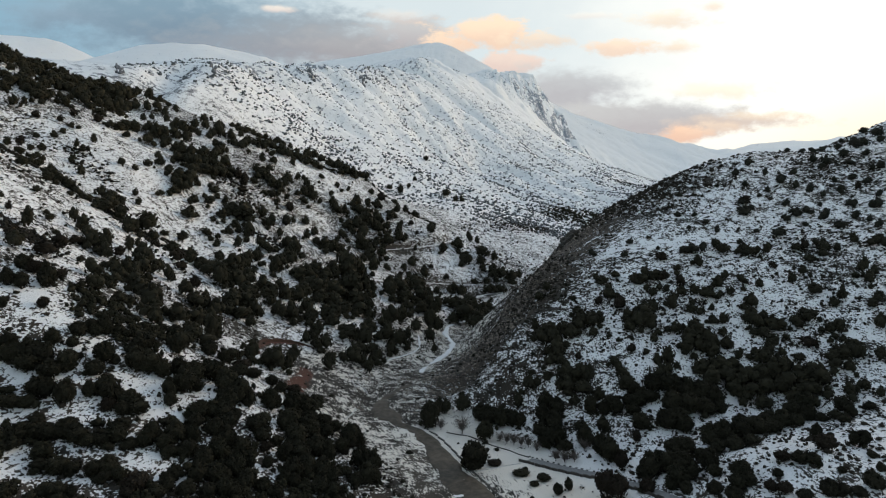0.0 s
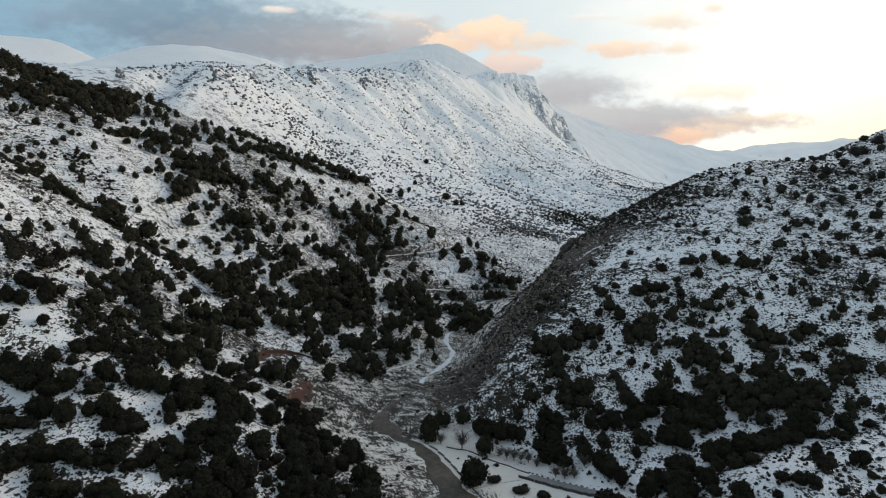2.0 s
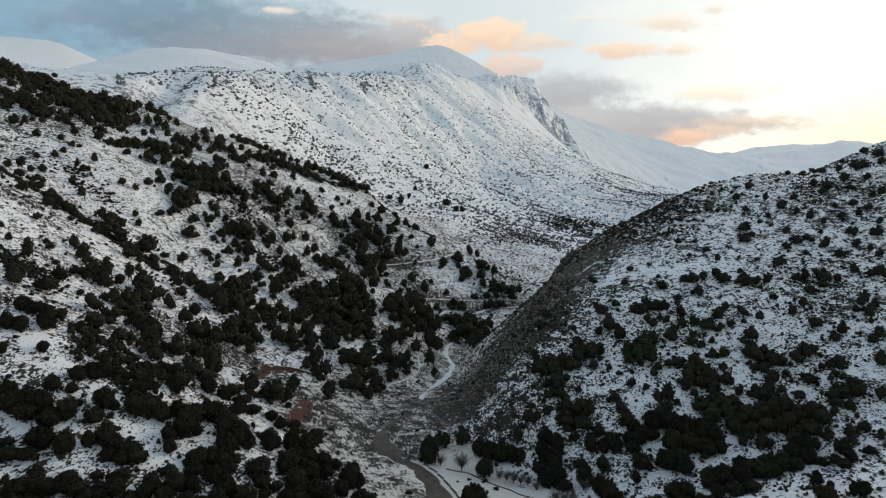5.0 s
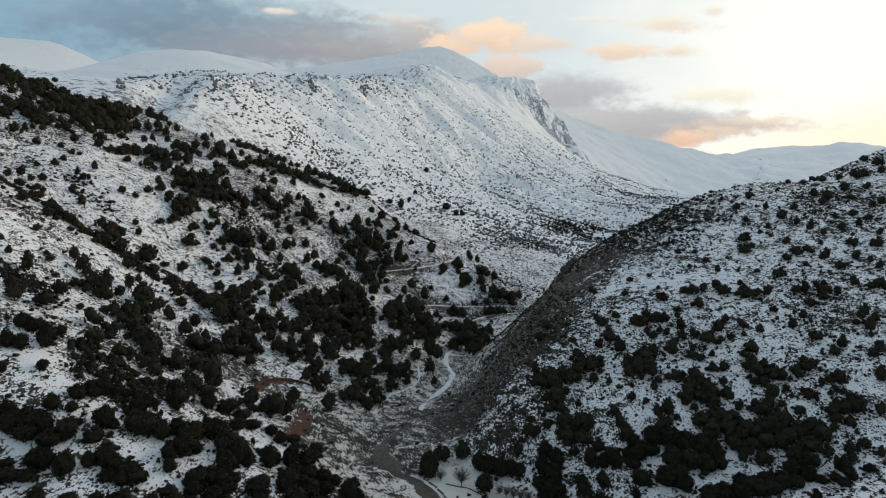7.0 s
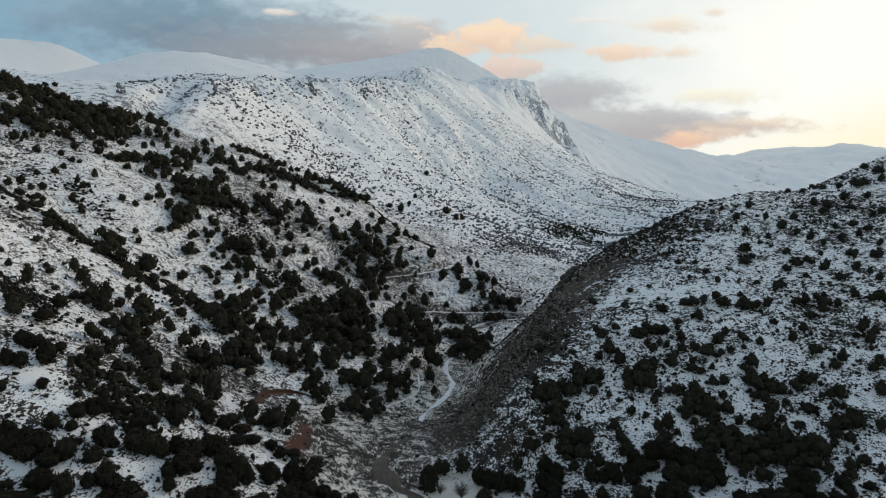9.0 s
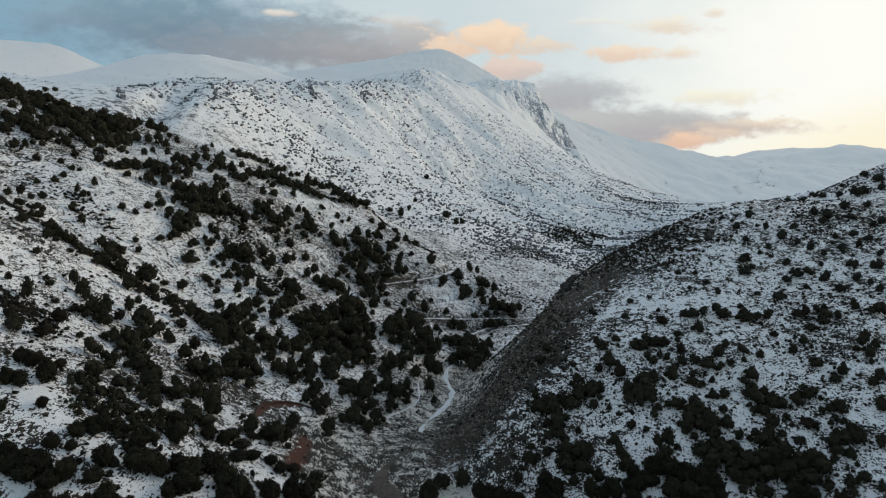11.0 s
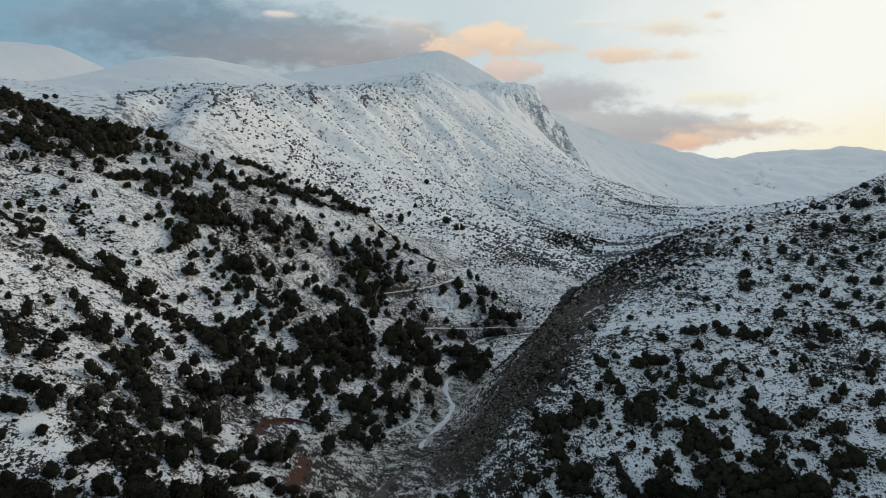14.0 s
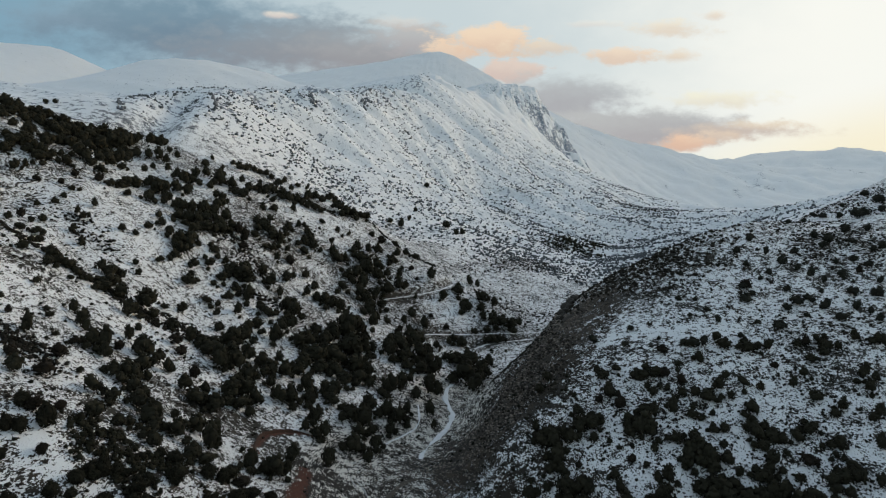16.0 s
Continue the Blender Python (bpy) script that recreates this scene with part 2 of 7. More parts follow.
def land(x, y):
    """The height of the ground, with its roughness and with the roads cut in."""
    x, y = np.asarray(x, float), np.asarray(y, float)
    z = smooth_land(x, y)
    dist = far_scale(x, y)
    river, _ = line_distance(x, y, RIVER)
    rough = 0.25 + 0.75 * step(10, 45, river)
    z = z + rough * (2.2 * fbm(x, y, 42, 3, 3) + 0.9 * fbm(x, y, 9, 3, 11) * (1 - step(500, 1200, dist)))
    along, down = 0.36 * x + 0.93 * y, (0.93 * x - 0.36 * y) * 0.3
    gullies = np.abs(fbm(along, down, 62, 4, 21))
    z = z + step(480, 800, dist) * (8 * fbm(x, y, 150, 5, 31) - 40 * gullies + 6.5) * (1 - 0.6 * step(2300, 3000, y)) * (1 - 0.85 * step(1000, 1200, y) * (1 - step(-330, -180, x)))
    z = z + step(1500, 2300, y) * 14 * fbm(x, y, 420, 5, 51)
    z = z + step(2300, 3000, y) * step(700, 1500, x) * (70 * fbm(x, y, 520, 5, 61) - 50 * np.abs(fbm(x, y, 260, 4, 63)) + 6) * (1 - 0.8 * step(3800, 4100, y))
    face = 1 - step(60, 200, line_distance(x, y, [(150, 1800), (240, 1900), (330, 1950), (420, 1985)])[0])
    z = z + face * (20 * np.abs(fbm(x, y * 0.6, 75, 4, 111)) + 9 * fbm(x + 0.6 * y, y, 30, 3, 115) - 3)
    for line, depth, half in COULOIRS:
        z = z - depth * np.exp(-(line_distance(x, y, line)[0] / half) ** 2)
    for pts, heights, half, blend in carved:
        near = (x > pts[:, 0].min() - 12) & (x < pts[:, 0].max() + 12) & (y > pts[:, 1].min() - 12) & (y < pts[:, 1].max() + 12)
        if not np.any(near):
            continue
        xs, ys = x[near], y[near]
        best, height = np.full(xs.shape, 1e9), np.zeros(xs.shape)
        for k in range(len(pts)):
            dd = np.hypot(xs - pts[k, 0], ys - pts[k, 1])
            height = np.where(dd < best, heights[k], height)
            best = np.minimum(best, dd)
        keep = step(half, half + blend, best)
        z[near] = z[near] * keep + (height - 0.35) * (1 - keep)
    return z


def scrubby(x, y):
    """Where scrub has taken hold: patches drawn out down the fall line on the west side, along the contours on the east."""
    west = fbm(x * 0.55 + 0.1 * y, y * 1.15 - 0.2 * x, 30, 4, 401)
    east = fbm(x * 0.5, land(x, y) * 1.6, 22, 4, 405)
    return np.where(x < 5, west, east)


# ---- materials ----
def material(name):
    m = bpy.data.materials.new(name)
    m.use_nodes = True
    return m, m.node_tree.nodes, m.node_tree.links, m.node_tree.nodes["Principled BSDF"]


def noise_node(nodes, links, scale, detail=4, rough=0.55, vector=None, stretch=None):
    n = nodes.new("ShaderNodeTexNoise")
    n.inputs["Scale"].default_value, n.inputs["Detail"].default_value, n.inputs["Roughness"].default_value = scale, detail, rough
    if vector is not None:
        if stretch:
            mp = nodes.new("ShaderNodeMapping")
            mp.inputs["Scale"].default_value = stretch
            links.new(vector, mp.inputs["Vector"])
            vector = mp.outputs[0]
        links.new(vector, n.inputs["Vector"])
    return n.outputs["Fac"]


def calc(nodes, links, op, a, b=0.0, c=None):
    n = nodes.new("ShaderNodeMath")
    n.operation = op
    for k, v in enumerate((a, b) if c is None else (a, b, c)):
        if isinstance(v, (int, float)):
            n.inputs[k].default_value = v
        else:
            links.new(v, n.inputs[k])
    return n.outputs[0]


def ramp(nodes, links, value, low, high):
    n = nodes.new("ShaderNodeMapRange")
    n.interpolation_type = "SMOOTHSTEP"
    links.new(value, n.inputs[0])
    n.inputs[1].default_value, n.inputs[2].default_value = low, high
    return n.outputs[0]


def blend(nodes, links, fac, a, b):
    n = nodes.new("ShaderNodeMix")
    n.data_type = "RGBA"
    links.new(fac, n.inputs[0]) if not isinstance(fac, (int, float)) else setattr(n.inputs[0], "default_value", fac)
    for k, v in ((6, a), (7, b)):
        if isinstance(v, tuple):
            n.inputs[k].default_value = (*v, 1)
        else:
            links.new(v, n.inputs[k])
    return n.outputs[2]


def bump(nodes, links, height, distance, bsdf, strength=1.0):
    n = nodes.new("ShaderNodeBump")
    n.inputs["Strength"].default_value, n.inputs["Distance"].default_value = strength, distance
    links.new(height, n.inputs["Height"])
    links.new(n.outputs[0], bsdf.inputs["Normal"])


def attribute(nodes, name):
    n = nodes.new("ShaderNodeAttribute")
    n.attribute_name = name
    return n.outputs["Fac"]


def mix_value(nodes, links, fac, a, b):
    return calc(nodes, links, "ADD", a, calc(nodes, links, "MULTIPLY", fac, calc(nodes, links, "SUBTRACT", b, a)))


def ground_material():
    m, nodes, links, bsdf = material("snowy_hillside")
    place = nodes.new("ShaderNodeNewGeometry").outputs["Position"]
    # sheep-worn steps along the contours of the east hill, runnels down the fall line of the west one
    steps = noise_node(nodes, links, 1.9, 3, 0.66, place, (0.5, 0.5, 1.45))
    runnels = noise_node(nodes, links, 1.45, 3, 0.62, place, (0.62, 0.95, 0.75))
    fine = mix_value(nodes, links, attribute(nodes, "stepped"), runnels, steps)
    course = nodes.new("ShaderNodeCombineXYZ")
    links.new(attribute(nodes, "aside"), course.inputs[0])
    links.new(calc(nodes, links, "MULTIPLY", attribute(nodes, "along"), 0.3), course.inputs[1])
    washed = noise_node(nodes, links, 2.3, 4, 0.66, course.outputs[0])
    speckle = noise_node(nodes, links, 1.9, 3, 0.6, place, (1.0, 0.7, 1.2))
    fine = mix_value(nodes, links, calc(nodes, links, "MULTIPLY", attribute(nodes, "speckled"), 0.75), fine, speckle)
    fine = mix_value(nodes, links, calc(nodes, links, "MULTIPLY", attribute(nodes, "flats"), 0.8), fine, washed)
    clumps = noise_node(nodes, links, 0.28, 4, 0.6, place)
    streak = noise_node(nodes, links, 0.42, 4, 0.62, place, (0.8, 0.8, 2.4))
    wide = noise_node(nodes, links, 0.06, 3, 0.55, place, (0.7, 1.2, 1.0))
    grit = noise_node(nodes, links, 3.4, 3, 0.6, place)
    coarse = noise_node(nodes, links, 0.16, 4, 0.64, place)
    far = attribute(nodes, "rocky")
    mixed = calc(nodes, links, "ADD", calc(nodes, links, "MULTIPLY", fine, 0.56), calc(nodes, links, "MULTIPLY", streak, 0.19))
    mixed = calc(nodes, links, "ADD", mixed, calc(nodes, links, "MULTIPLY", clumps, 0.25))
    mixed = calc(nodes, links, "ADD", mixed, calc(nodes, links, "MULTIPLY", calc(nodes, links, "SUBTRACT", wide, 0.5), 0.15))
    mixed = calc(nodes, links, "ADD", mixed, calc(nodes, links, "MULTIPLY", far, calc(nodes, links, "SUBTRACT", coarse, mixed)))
    open_ground = calc(nodes, links, "ADD", mixed, attribute(nodes, "melted"))
    # thin snow with stubble showing through on the west slope, sharp-edged patches elsewhere
    crisp = ramp(nodes, links, calc(nodes, links, "ADD", attribute(nodes, "speckled"), attribute(nodes, "flats")), 0.0, 0.5)
    bare = mix_value(nodes, links, crisp, ramp(nodes, links, open_ground, 0.505, 0.552), ramp(nodes, links, open_ground, 0.521, 0.531))
    soil = blend(nodes, links, grit, (0.010, 0.0072, 0.0048), (0.052, 0.038, 0.025))
    soil = blend(nodes, links, ramp(nodes, links, wide, 0.45, 0.62), soil, (0.02, 0.018, 0.013))
    # far rock: haze of the distance painted in as a pale blue-grey
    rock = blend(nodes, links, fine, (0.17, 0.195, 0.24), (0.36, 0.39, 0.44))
    soil = blend(nodes, links, ramp(nodes, links, calc(nodes, links, "ADD", calc(nodes, links, "MULTIPLY", fine, 0.5), calc(nodes, links, "MULTIPLY", grit, 0.5)), 0.55, 0.64), soil, (0.062, 0.051, 0.042))
    gravel = blend(nodes, links, ramp(nodes, links, calc(nodes, links, "ADD", calc(nodes, links, "MULTIPLY", fine, 0.55), calc(nodes, links, "MULTIPLY", clumps, 0.45)), 0.42, 0.60), (0.011, 0.008, 0.0055), (0.058, 0.041, 0.027))
    soil = blend(nodes, links, attribute(nodes, "stony"), soil, gravel)
    soil = blend(nodes, links, calc(nodes, links, "MULTIPLY", attribute(nodes, "flats"), 0.6), soil, (0.014, 0.0108, 0.0078))
    soil = blend(nodes, links, attribute(nodes, "wash"), soil, blend(nodes, links, grit, (0.03, 0.025, 0.019), (0.075, 0.063, 0.05)))
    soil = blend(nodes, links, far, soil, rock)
    soil = blend(nodes, links, ramp(nodes, links, calc(nodes, links, "ADD", attribute(nodes, "red"), calc(nodes, links, "MULTIPLY", calc(nodes, links, "SUBTRACT", fine, 0.5), 3.0)), 0.42, 0.75), soil, blend(nodes, links, ramp(nodes, links, grit, 0.38, 0.62), (0.04, 0.0125, 0.0065), (0.105, 0.031, 0.0135)))
    snow = blend(nodes, links, wide, (0.735, 0.745, 0.76), (0.81, 0.818, 0.83))
    # warm sky light on the valley floor is put into its snow colour
    snow = blend(nodes, links, calc(nodes, links, "MULTIPLY", attribute(nodes, "flats"), 0.7), snow, (0.64, 0.585, 0.50))
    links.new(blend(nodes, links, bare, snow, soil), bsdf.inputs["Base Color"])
    links.new(calc(nodes, links, "MULTIPLY_ADD", bare, 0.25, 0.65), bsdf.inputs["Roughness"])
    relief = calc(nodes, links, "ADD", calc(nodes, links, "MULTIPLY", fine, 1.0), calc(nodes, links, "MULTIPLY", grit, 0.25))
    bump(nodes, links, relief, 0.55, bsdf, 0.8)
    return m


def plain_material(name, dark, light, scale, rough, depth=0.02):
    m, nodes, links, bsdf = material(name)
    place = nodes.new("ShaderNodeNewGeometry").outputs["Position"]
    grain = noise_node(nodes, links, scale, 5, 0.6, place)
    stains = noise_node(nodes, links, scale * 0.12, 3, 0.5, place)
    mixed = calc(nodes, links, "ADD", calc(nodes, links, "MULTIPLY", grain, 0.6), calc(nodes, links, "MULTIPLY", stains, 0.4))
    links.new(blend(nodes, links, ramp(nodes, links, mixed, 0.32, 0.68), dark, light), bsdf.inputs["Base Color"])
    bsdf.inputs["Roughness"].default_value = rough
    bump(nodes, links, grain, depth, bsdf)
    return m


def leaf_material(name, dark, light):
    m, nodes, links, bsdf = material(name)
    which = nodes.new("ShaderNodeObjectInfo").outputs["Random"]
    island = nodes.new("ShaderNodeNewGeometry").outputs["Random Per Island"]
    mixed = calc(nodes, links, "ADD", calc(nodes, links, "MULTIPLY", which, 0.5), calc(nodes, links, "MULTIPLY", island, 0.5))
    links.new(blend(nodes, links, mixed, dark, light), bsdf.inputs["Base Color"])
    bsdf.inputs["Roughness"].default_value = 0.9
    bsdf.inputs["Specular IOR Level"].default_value = 0.08
    return m


GROUND = ground_material()
MUD = plain_material("wet_mud_and_gravel", (0.026, 0.020, 0.0135), (0.10, 0.08, 0.057), 0.7, 0.72, 0.05)
ASPHALT = plain_material("worn_asphalt", (0.13, 0.13, 0.132), (0.21, 0.21, 0.212), 1.5, 0.7)
CRAG_ROCK = plain_material("crag_limestone", (0.06, 0.063, 0.07), (0.24, 0.247, 0.265), 0.35, 0.9, 0.3)
STONE = plain_material("parapet_stone", (0.035, 0.033, 0.03), (0.11, 0.104, 0.096), 2.0, 0.85)
MASONRY = plain_material("dark_stone", (0.02, 0.0175, 0.015), (0.066, 0.058, 0.05), 2.0, 0.9)
SCREE_STONE = plain_material("scree_stone", (0.03, 0.025, 0.021), (0.34, 0.29, 0.245), 1.2, 0.9)
EARTH = plain_material("bare_earth", (0.026, 0.0125, 0.008), (0.068, 0.03, 0.017), 1.5, 0.95, 0.1)
PACKED_SNOW = plain_material("packed_snow", (0.66, 0.67, 0.69), (0.83, 0.83, 0.84), 0.5, 0.6, 0.05)
DIRTY_SNOW = plain_material("trodden_snow", (0.3, 0.29, 0.275), (0.6, 0.595, 0.59), 1.2, 0.7, 0.05)
BARK = plain_material("bark", (0.03, 0.024, 0.018), (0.09, 0.07, 0.055), 6, 0.9, 0.02)
TWIG = plain_material("bare_twigs", (0.06, 0.05, 0.043), (0.15, 0.125, 0.11), 3, 0.9)
LEAVES = leaf_material("evergreen_leaves", (0.0125, 0.0123, 0.0089), (0.0325, 0.0305, 0.0203))
OLIVE_LEAVES = leaf_material("dull_green_leaves", (0.0125, 0.0128, 0.009), (0.030, 0.0285, 0.0185))
BROWN_LEAVES = leaf_material("dry_brown_leaves", (0.014, 0.0118, 0.009), (0.034, 0.028, 0.021))
HILL_LEAVES = leaf_material("grey_green_shrub_leaves", (0.013, 0.0142, 0.0112), (0.034, 0.034, 0.026))
# for far bushes: distance haze put into a paler, bluer leaf colour
HAZE_PALED_LEAVES = leaf_material("haze_paled_leaves", (0.05, 0.058, 0.064), (0.145, 0.157, 0.168))
SCRUB_LEAVES = leaf_material("winter_scrub", (0.014, 0.0135, 0.0115), (0.046, 0.04, 0.032))


# ---- sky backdrop ----
BACK = 4850.0


def sky_material():
    m = bpy.data.materials.new("dusk_sky")
    m.use_nodes = True
    nodes, links = m.node_tree.nodes, m.node_tree.links
    nodes.clear()
    place = nodes.new("ShaderNodeNewGeometry").outputs["Position"]
    part_xyz = nodes.new("ShaderNodeSeparateXYZ")
    links.new(place, part_xyz.inputs[0])
    u = calc(nodes, links, "DIVIDE", part_xyz.outputs[0], BACK)
    v = calc(nodes, links, "DIVIDE", calc(nodes, links, "SUBTRACT", part_xyz.outputs[2], 66), BACK)
    billow = noise_node(nodes, links, 0.0021, 6, 0.56, place, (0.7, 1, 1.25))
    wisp = noise_node(nodes, links, 0.0085, 5, 0.6, place, (0.6, 1, 1.2))
    # clear sky: blue-grey high in the west, cream and yellow over the setting sun
    along = calc(nodes, links, "ADD", u, calc(nodes, links, "MULTIPLY", calc(nodes, links, "SUBTRACT", billow, 0.5), 0.25))
    colour = blend(nodes, links, ramp(nodes, links, along, -0.75, -0.05), (0.27, 0.44, 0.56), (0.69, 0.775, 0.80))
    colour = blend(nodes, links, ramp(nodes, links, along, 0.0, 0.66), colour, (1.13, 1.11, 1.03))
    low = ramp(nodes, links, calc(nodes, links, "SUBTRACT", calc(nodes, links, "MULTIPLY", u, 0.25), v), -0.12, 0.0)
    colour = blend(nodes, links, calc(nodes, links, "MULTIPLY", low, ramp(nodes, links, u, 0.2, 0.7)), colour, (1.12, 1.02, 0.78))
    # clouds: middle u, v; half width, half height; colour; softness; cover
    CLOUDS = [(-0.61, 0.388, 0.15, 0.036, (0.30, 0.41, 0.50), 0.9, 0.9),
              (-0.44, 0.372, 0.31, 0.078, (0.225, 0.325, 0.41), 0.8, 1.0),
              (-0.25, 0.345, 0.28, 0.060, (0.33, 0.36, 0.40), 0.8, 0.95),
              (-0.13, 0.338, 0.20, 0.040, (0.42, 0.415, 0.43), 0.8, 0.9),
              (-0.05, 0.362, 0.09, 0.030, (0.56, 0.54, 0.54), 0.8, 0.9),
              (0.015, 0.344, 0.06, 0.022, (1.0, 0.75, 0.555), 0.5, 0.85),
              (0.082, 0.361, 0.088, 0.031, (1.0, 0.75, 0.555), 0.5, 0.95),
              (0.17, 0.350, 0.08, 0.022, (0.95, 0.76, 0.58), 0.5, 0.7),
              (0.294, 0.337, 0.08, 0.018, (1.0, 0.75, 0.555), 0.5, 0.8),
              (0.39, 0.335, 0.05, 0.015, (0.95, 0.75, 0.56), 0.9, 0.7),
              (0.385, 0.385, 0.075, 0.018, (1.0, 0.87, 0.70), 0.8, 0.9),
              (0.455, 0.405, 0.035, 0.012, (1.0, 0.86, 0.70), 0.8, 0.8),
              (0.475, 0.262, 0.10, 0.020, (1.02, 0.93, 0.72), 0.8, 0.7),
              (-0.283, 0.403, 0.035, 0.008, (0.96, 0.84, 0.74), 0.8, 0.8),
              (-0.075, 0.394, 0.05, 0.012, (0.97, 0.78, 0.64), 0.8, 0.3),
              (0.25, 0.392, 0.05, 0.008, (0.98, 0.9, 0.8), 0.8, 0.5),
              (0.110, 0.312, 0.07, 0.024, (0.86, 0.66, 0.56), 0.5, 0.85),
              (0.205, 0.268, 0.125, 0.046, (0.555, 0.56, 0.57), 0.6, 1.0),
              (0.330, 0.214, 0.21, 0.038, (0.56, 0.545, 0.545), 0.5, 1.0),
              (0.487, 0.210, 0.12, 0.020, (0.72, 0.60, 0.52), 0.8, 0.9),
              (0.405, 0.190, 0.052, 0.016, (0.96, 0.64, 0.46), 0.8, 0.9),
              (0.470, 0.200, 0.055, 0.014, (0.97, 0.76, 0.58), 0.8, 0.55),
              (0.525, 0.219, 0.08, 0.010, (0.96, 0.78, 0.58), 0.9, 0.6)]
    ragged = calc(nodes, links, "ADD", calc(nodes, links, "MULTIPLY", calc(nodes, links, "SUBTRACT", billow, 0.5), 2.1),
                  calc(nodes, links, "MULTIPLY", calc(nodes, links, "SUBTRACT", wisp, 0.5), 1.9))
    for cu, cv, ru, rv, tone, soft, cover in CLOUDS:
        du = calc(nodes, links, "DIVIDE", calc(nodes, links, "SUBTRACT", u, cu), ru)
        dv = calc(nodes, links, "DIVIDE", calc(nodes, links, "SUBTRACT", v, cv), rv)
        far = calc(nodes, links, "SQRT", calc(nodes, links, "ADD", calc(nodes, links, "MULTIPLY", du, du), calc(nodes, links, "MULTIPLY", dv, dv)))
        inside = calc(nodes, links, "MULTIPLY_ADD", ragged, 0.55 if rv > 0.035 else 1.0, calc(nodes, links, "SUBTRACT", 1.0, far))
        mask = calc(nodes, links, "MULTIPLY", ramp(nodes, links, inside, -0.1, soft), cover)
        top = ramp(nodes, links, calc(nodes, links, "MULTIPLY_ADD", ragged, 0.6, dv), -0.7, 0.9)
        lit = blend(nodes, links, top, tuple(c * f for c, f in zip(tone, (0.90, 0.88, 0.90))), tuple(c * f for c, f in zip(tone, (1.06, 1.09, 1.08))))
        colour = blend(nodes, links, mask, colour, lit)
    glow = nodes.new("ShaderNodeEmission")
    links.new(colour, glow.inputs[0])
    end = nodes.new("ShaderNodeOutputMaterial")
    links.new(glow.outputs[0], end.inputs[0])
    return m


def grid_mesh(name, xs, ys, zs, mat):
    """A sheet from arrays of rows and columns."""
    rows, cols = zs.shape
    verts = np.stack([xs.ravel(), ys.ravel(), zs.ravel()], 1)
    k = (np.arange(rows - 1)[:, None] * cols + np.arange(cols - 1)).ravel()
    faces = np.stack([k, k + 1, k + cols + 1, k + cols], 1)
    me = bpy.data.meshes.new(name)
    me.vertices.add(len(verts))
    me.vertices.foreach_set("co", verts.ravel())
    me.loops.add(faces.size)
    me.loops.foreach_set("vertex_index", faces.ravel())
    me.polygons.add(len(faces))
    me.polygons.foreach_set("loop_start", np.arange(0, faces.size, 4))
    me.polygons.foreach_set("use_smooth", np.ones(len(faces), bool))
    me.update(calc_edges=True)
    me.materials.append(mat)
    return me


bu, bv = np.meshgrid(np.linspace(-5600, 5600, 33), np.linspace(-200, 3000, 9))
backdrop = new("backdrop", grid_mesh("backdrop", bu, BACK - 1.2e-5 * bu * bu, bv, sky_material()))
tagged(backdrop, "cloudy dusk sky glowing cream and pink over the mountains", "sky", kind="structure")


# ---- ground ----
def sinh_axis(low, middle, high, size, n):
    a, b = np.arcsinh((low - middle) / size), np.arcsinh((high - middle) / size)
    return middle + size * np.sinh(np.linspace(a, b, n))


gx, gy = np.meshgrid(sinh_axis(-4600, 0, 4600, 130, 640), sinh_axis(-750, 190, 4750, 170, 780))
gz = land(gx, gy)
ground = new("ground", grid_mesh("ground", gx, gy, gz, GROUND))
tagged(ground, "snow-covered rocky valley and mountainsides with patches of bare soil", "ground", kind="structure")
slope_y, slope_x = np.gradient(gz)
steep = np.hypot(slope_x / np.gradient(gx, axis=1), slope_y / np.gradient(gy, axis=0))

# where the snow has gone: the scree of the right-hand nose, the river flats, stony slopes
# wash of mud beside the track
WASH = [(-7.5, 158), (-6.5, 147), (-5.5, 138), (-3, 128)]
# snowy clearings in the wood on the west bank: x, y, half width, half depth
CLEARINGS = [(-84, 115, 3.3, 2.2), (-80, 123, 1.7, 1.2), (-76, 130, 5.6, 3), (-65, 127, 5.5, 3.7), (-60, 123, 3.5, 3.1), (-56, 122, 2.9, 2), (-54, 134, 3.2, 4.4), (-63, 147, 2.8, 2.8), (-74, 118, 4.3, 1.7),
             (-69, 113, 3.9, 2.2), (-74, 111, 2.3, 1.7), (-78, 107, 2.7, 2.2), (-65, 105, 5, 2.1), (-72, 101, 3.1, 1.6), (-54, 106, 4.1, 2.7), (-70, 96, 3.7, 3.2), (-62, 98, 5.7, 2.5), (-56, 97, 3.3, 1.2),
             (-50, 153, 3.8, 10), (-43, 138, 4.2, 4.7), (-38, 135, 1.3, 5.4), (-47, 118, 1.7, 1.5), (-35, 124, 1.2, 1.8)]
CLEARINGS += [(-89, 129, 7.4, 4.6), (-89, 122, 3.5, 2.2), (-75, 128, 5.9, 3.2), (-72, 117, 3.4, 2.5), (-55, 128, 5.5, 2.9), (-43, 157, 3, 5)]


def in_clearing(x, y):
    """One in the middle of a clearing, nought outside all of them."""
    best = np.full(np.shape(x), 9.0)
    for cx, cy, rx, ry in CLEARINGS:
        best = np.minimum(best, np.hypot((x - cx) / rx, (y - cy) / ry))
    return 1 - step(0.75, 1.25, best)


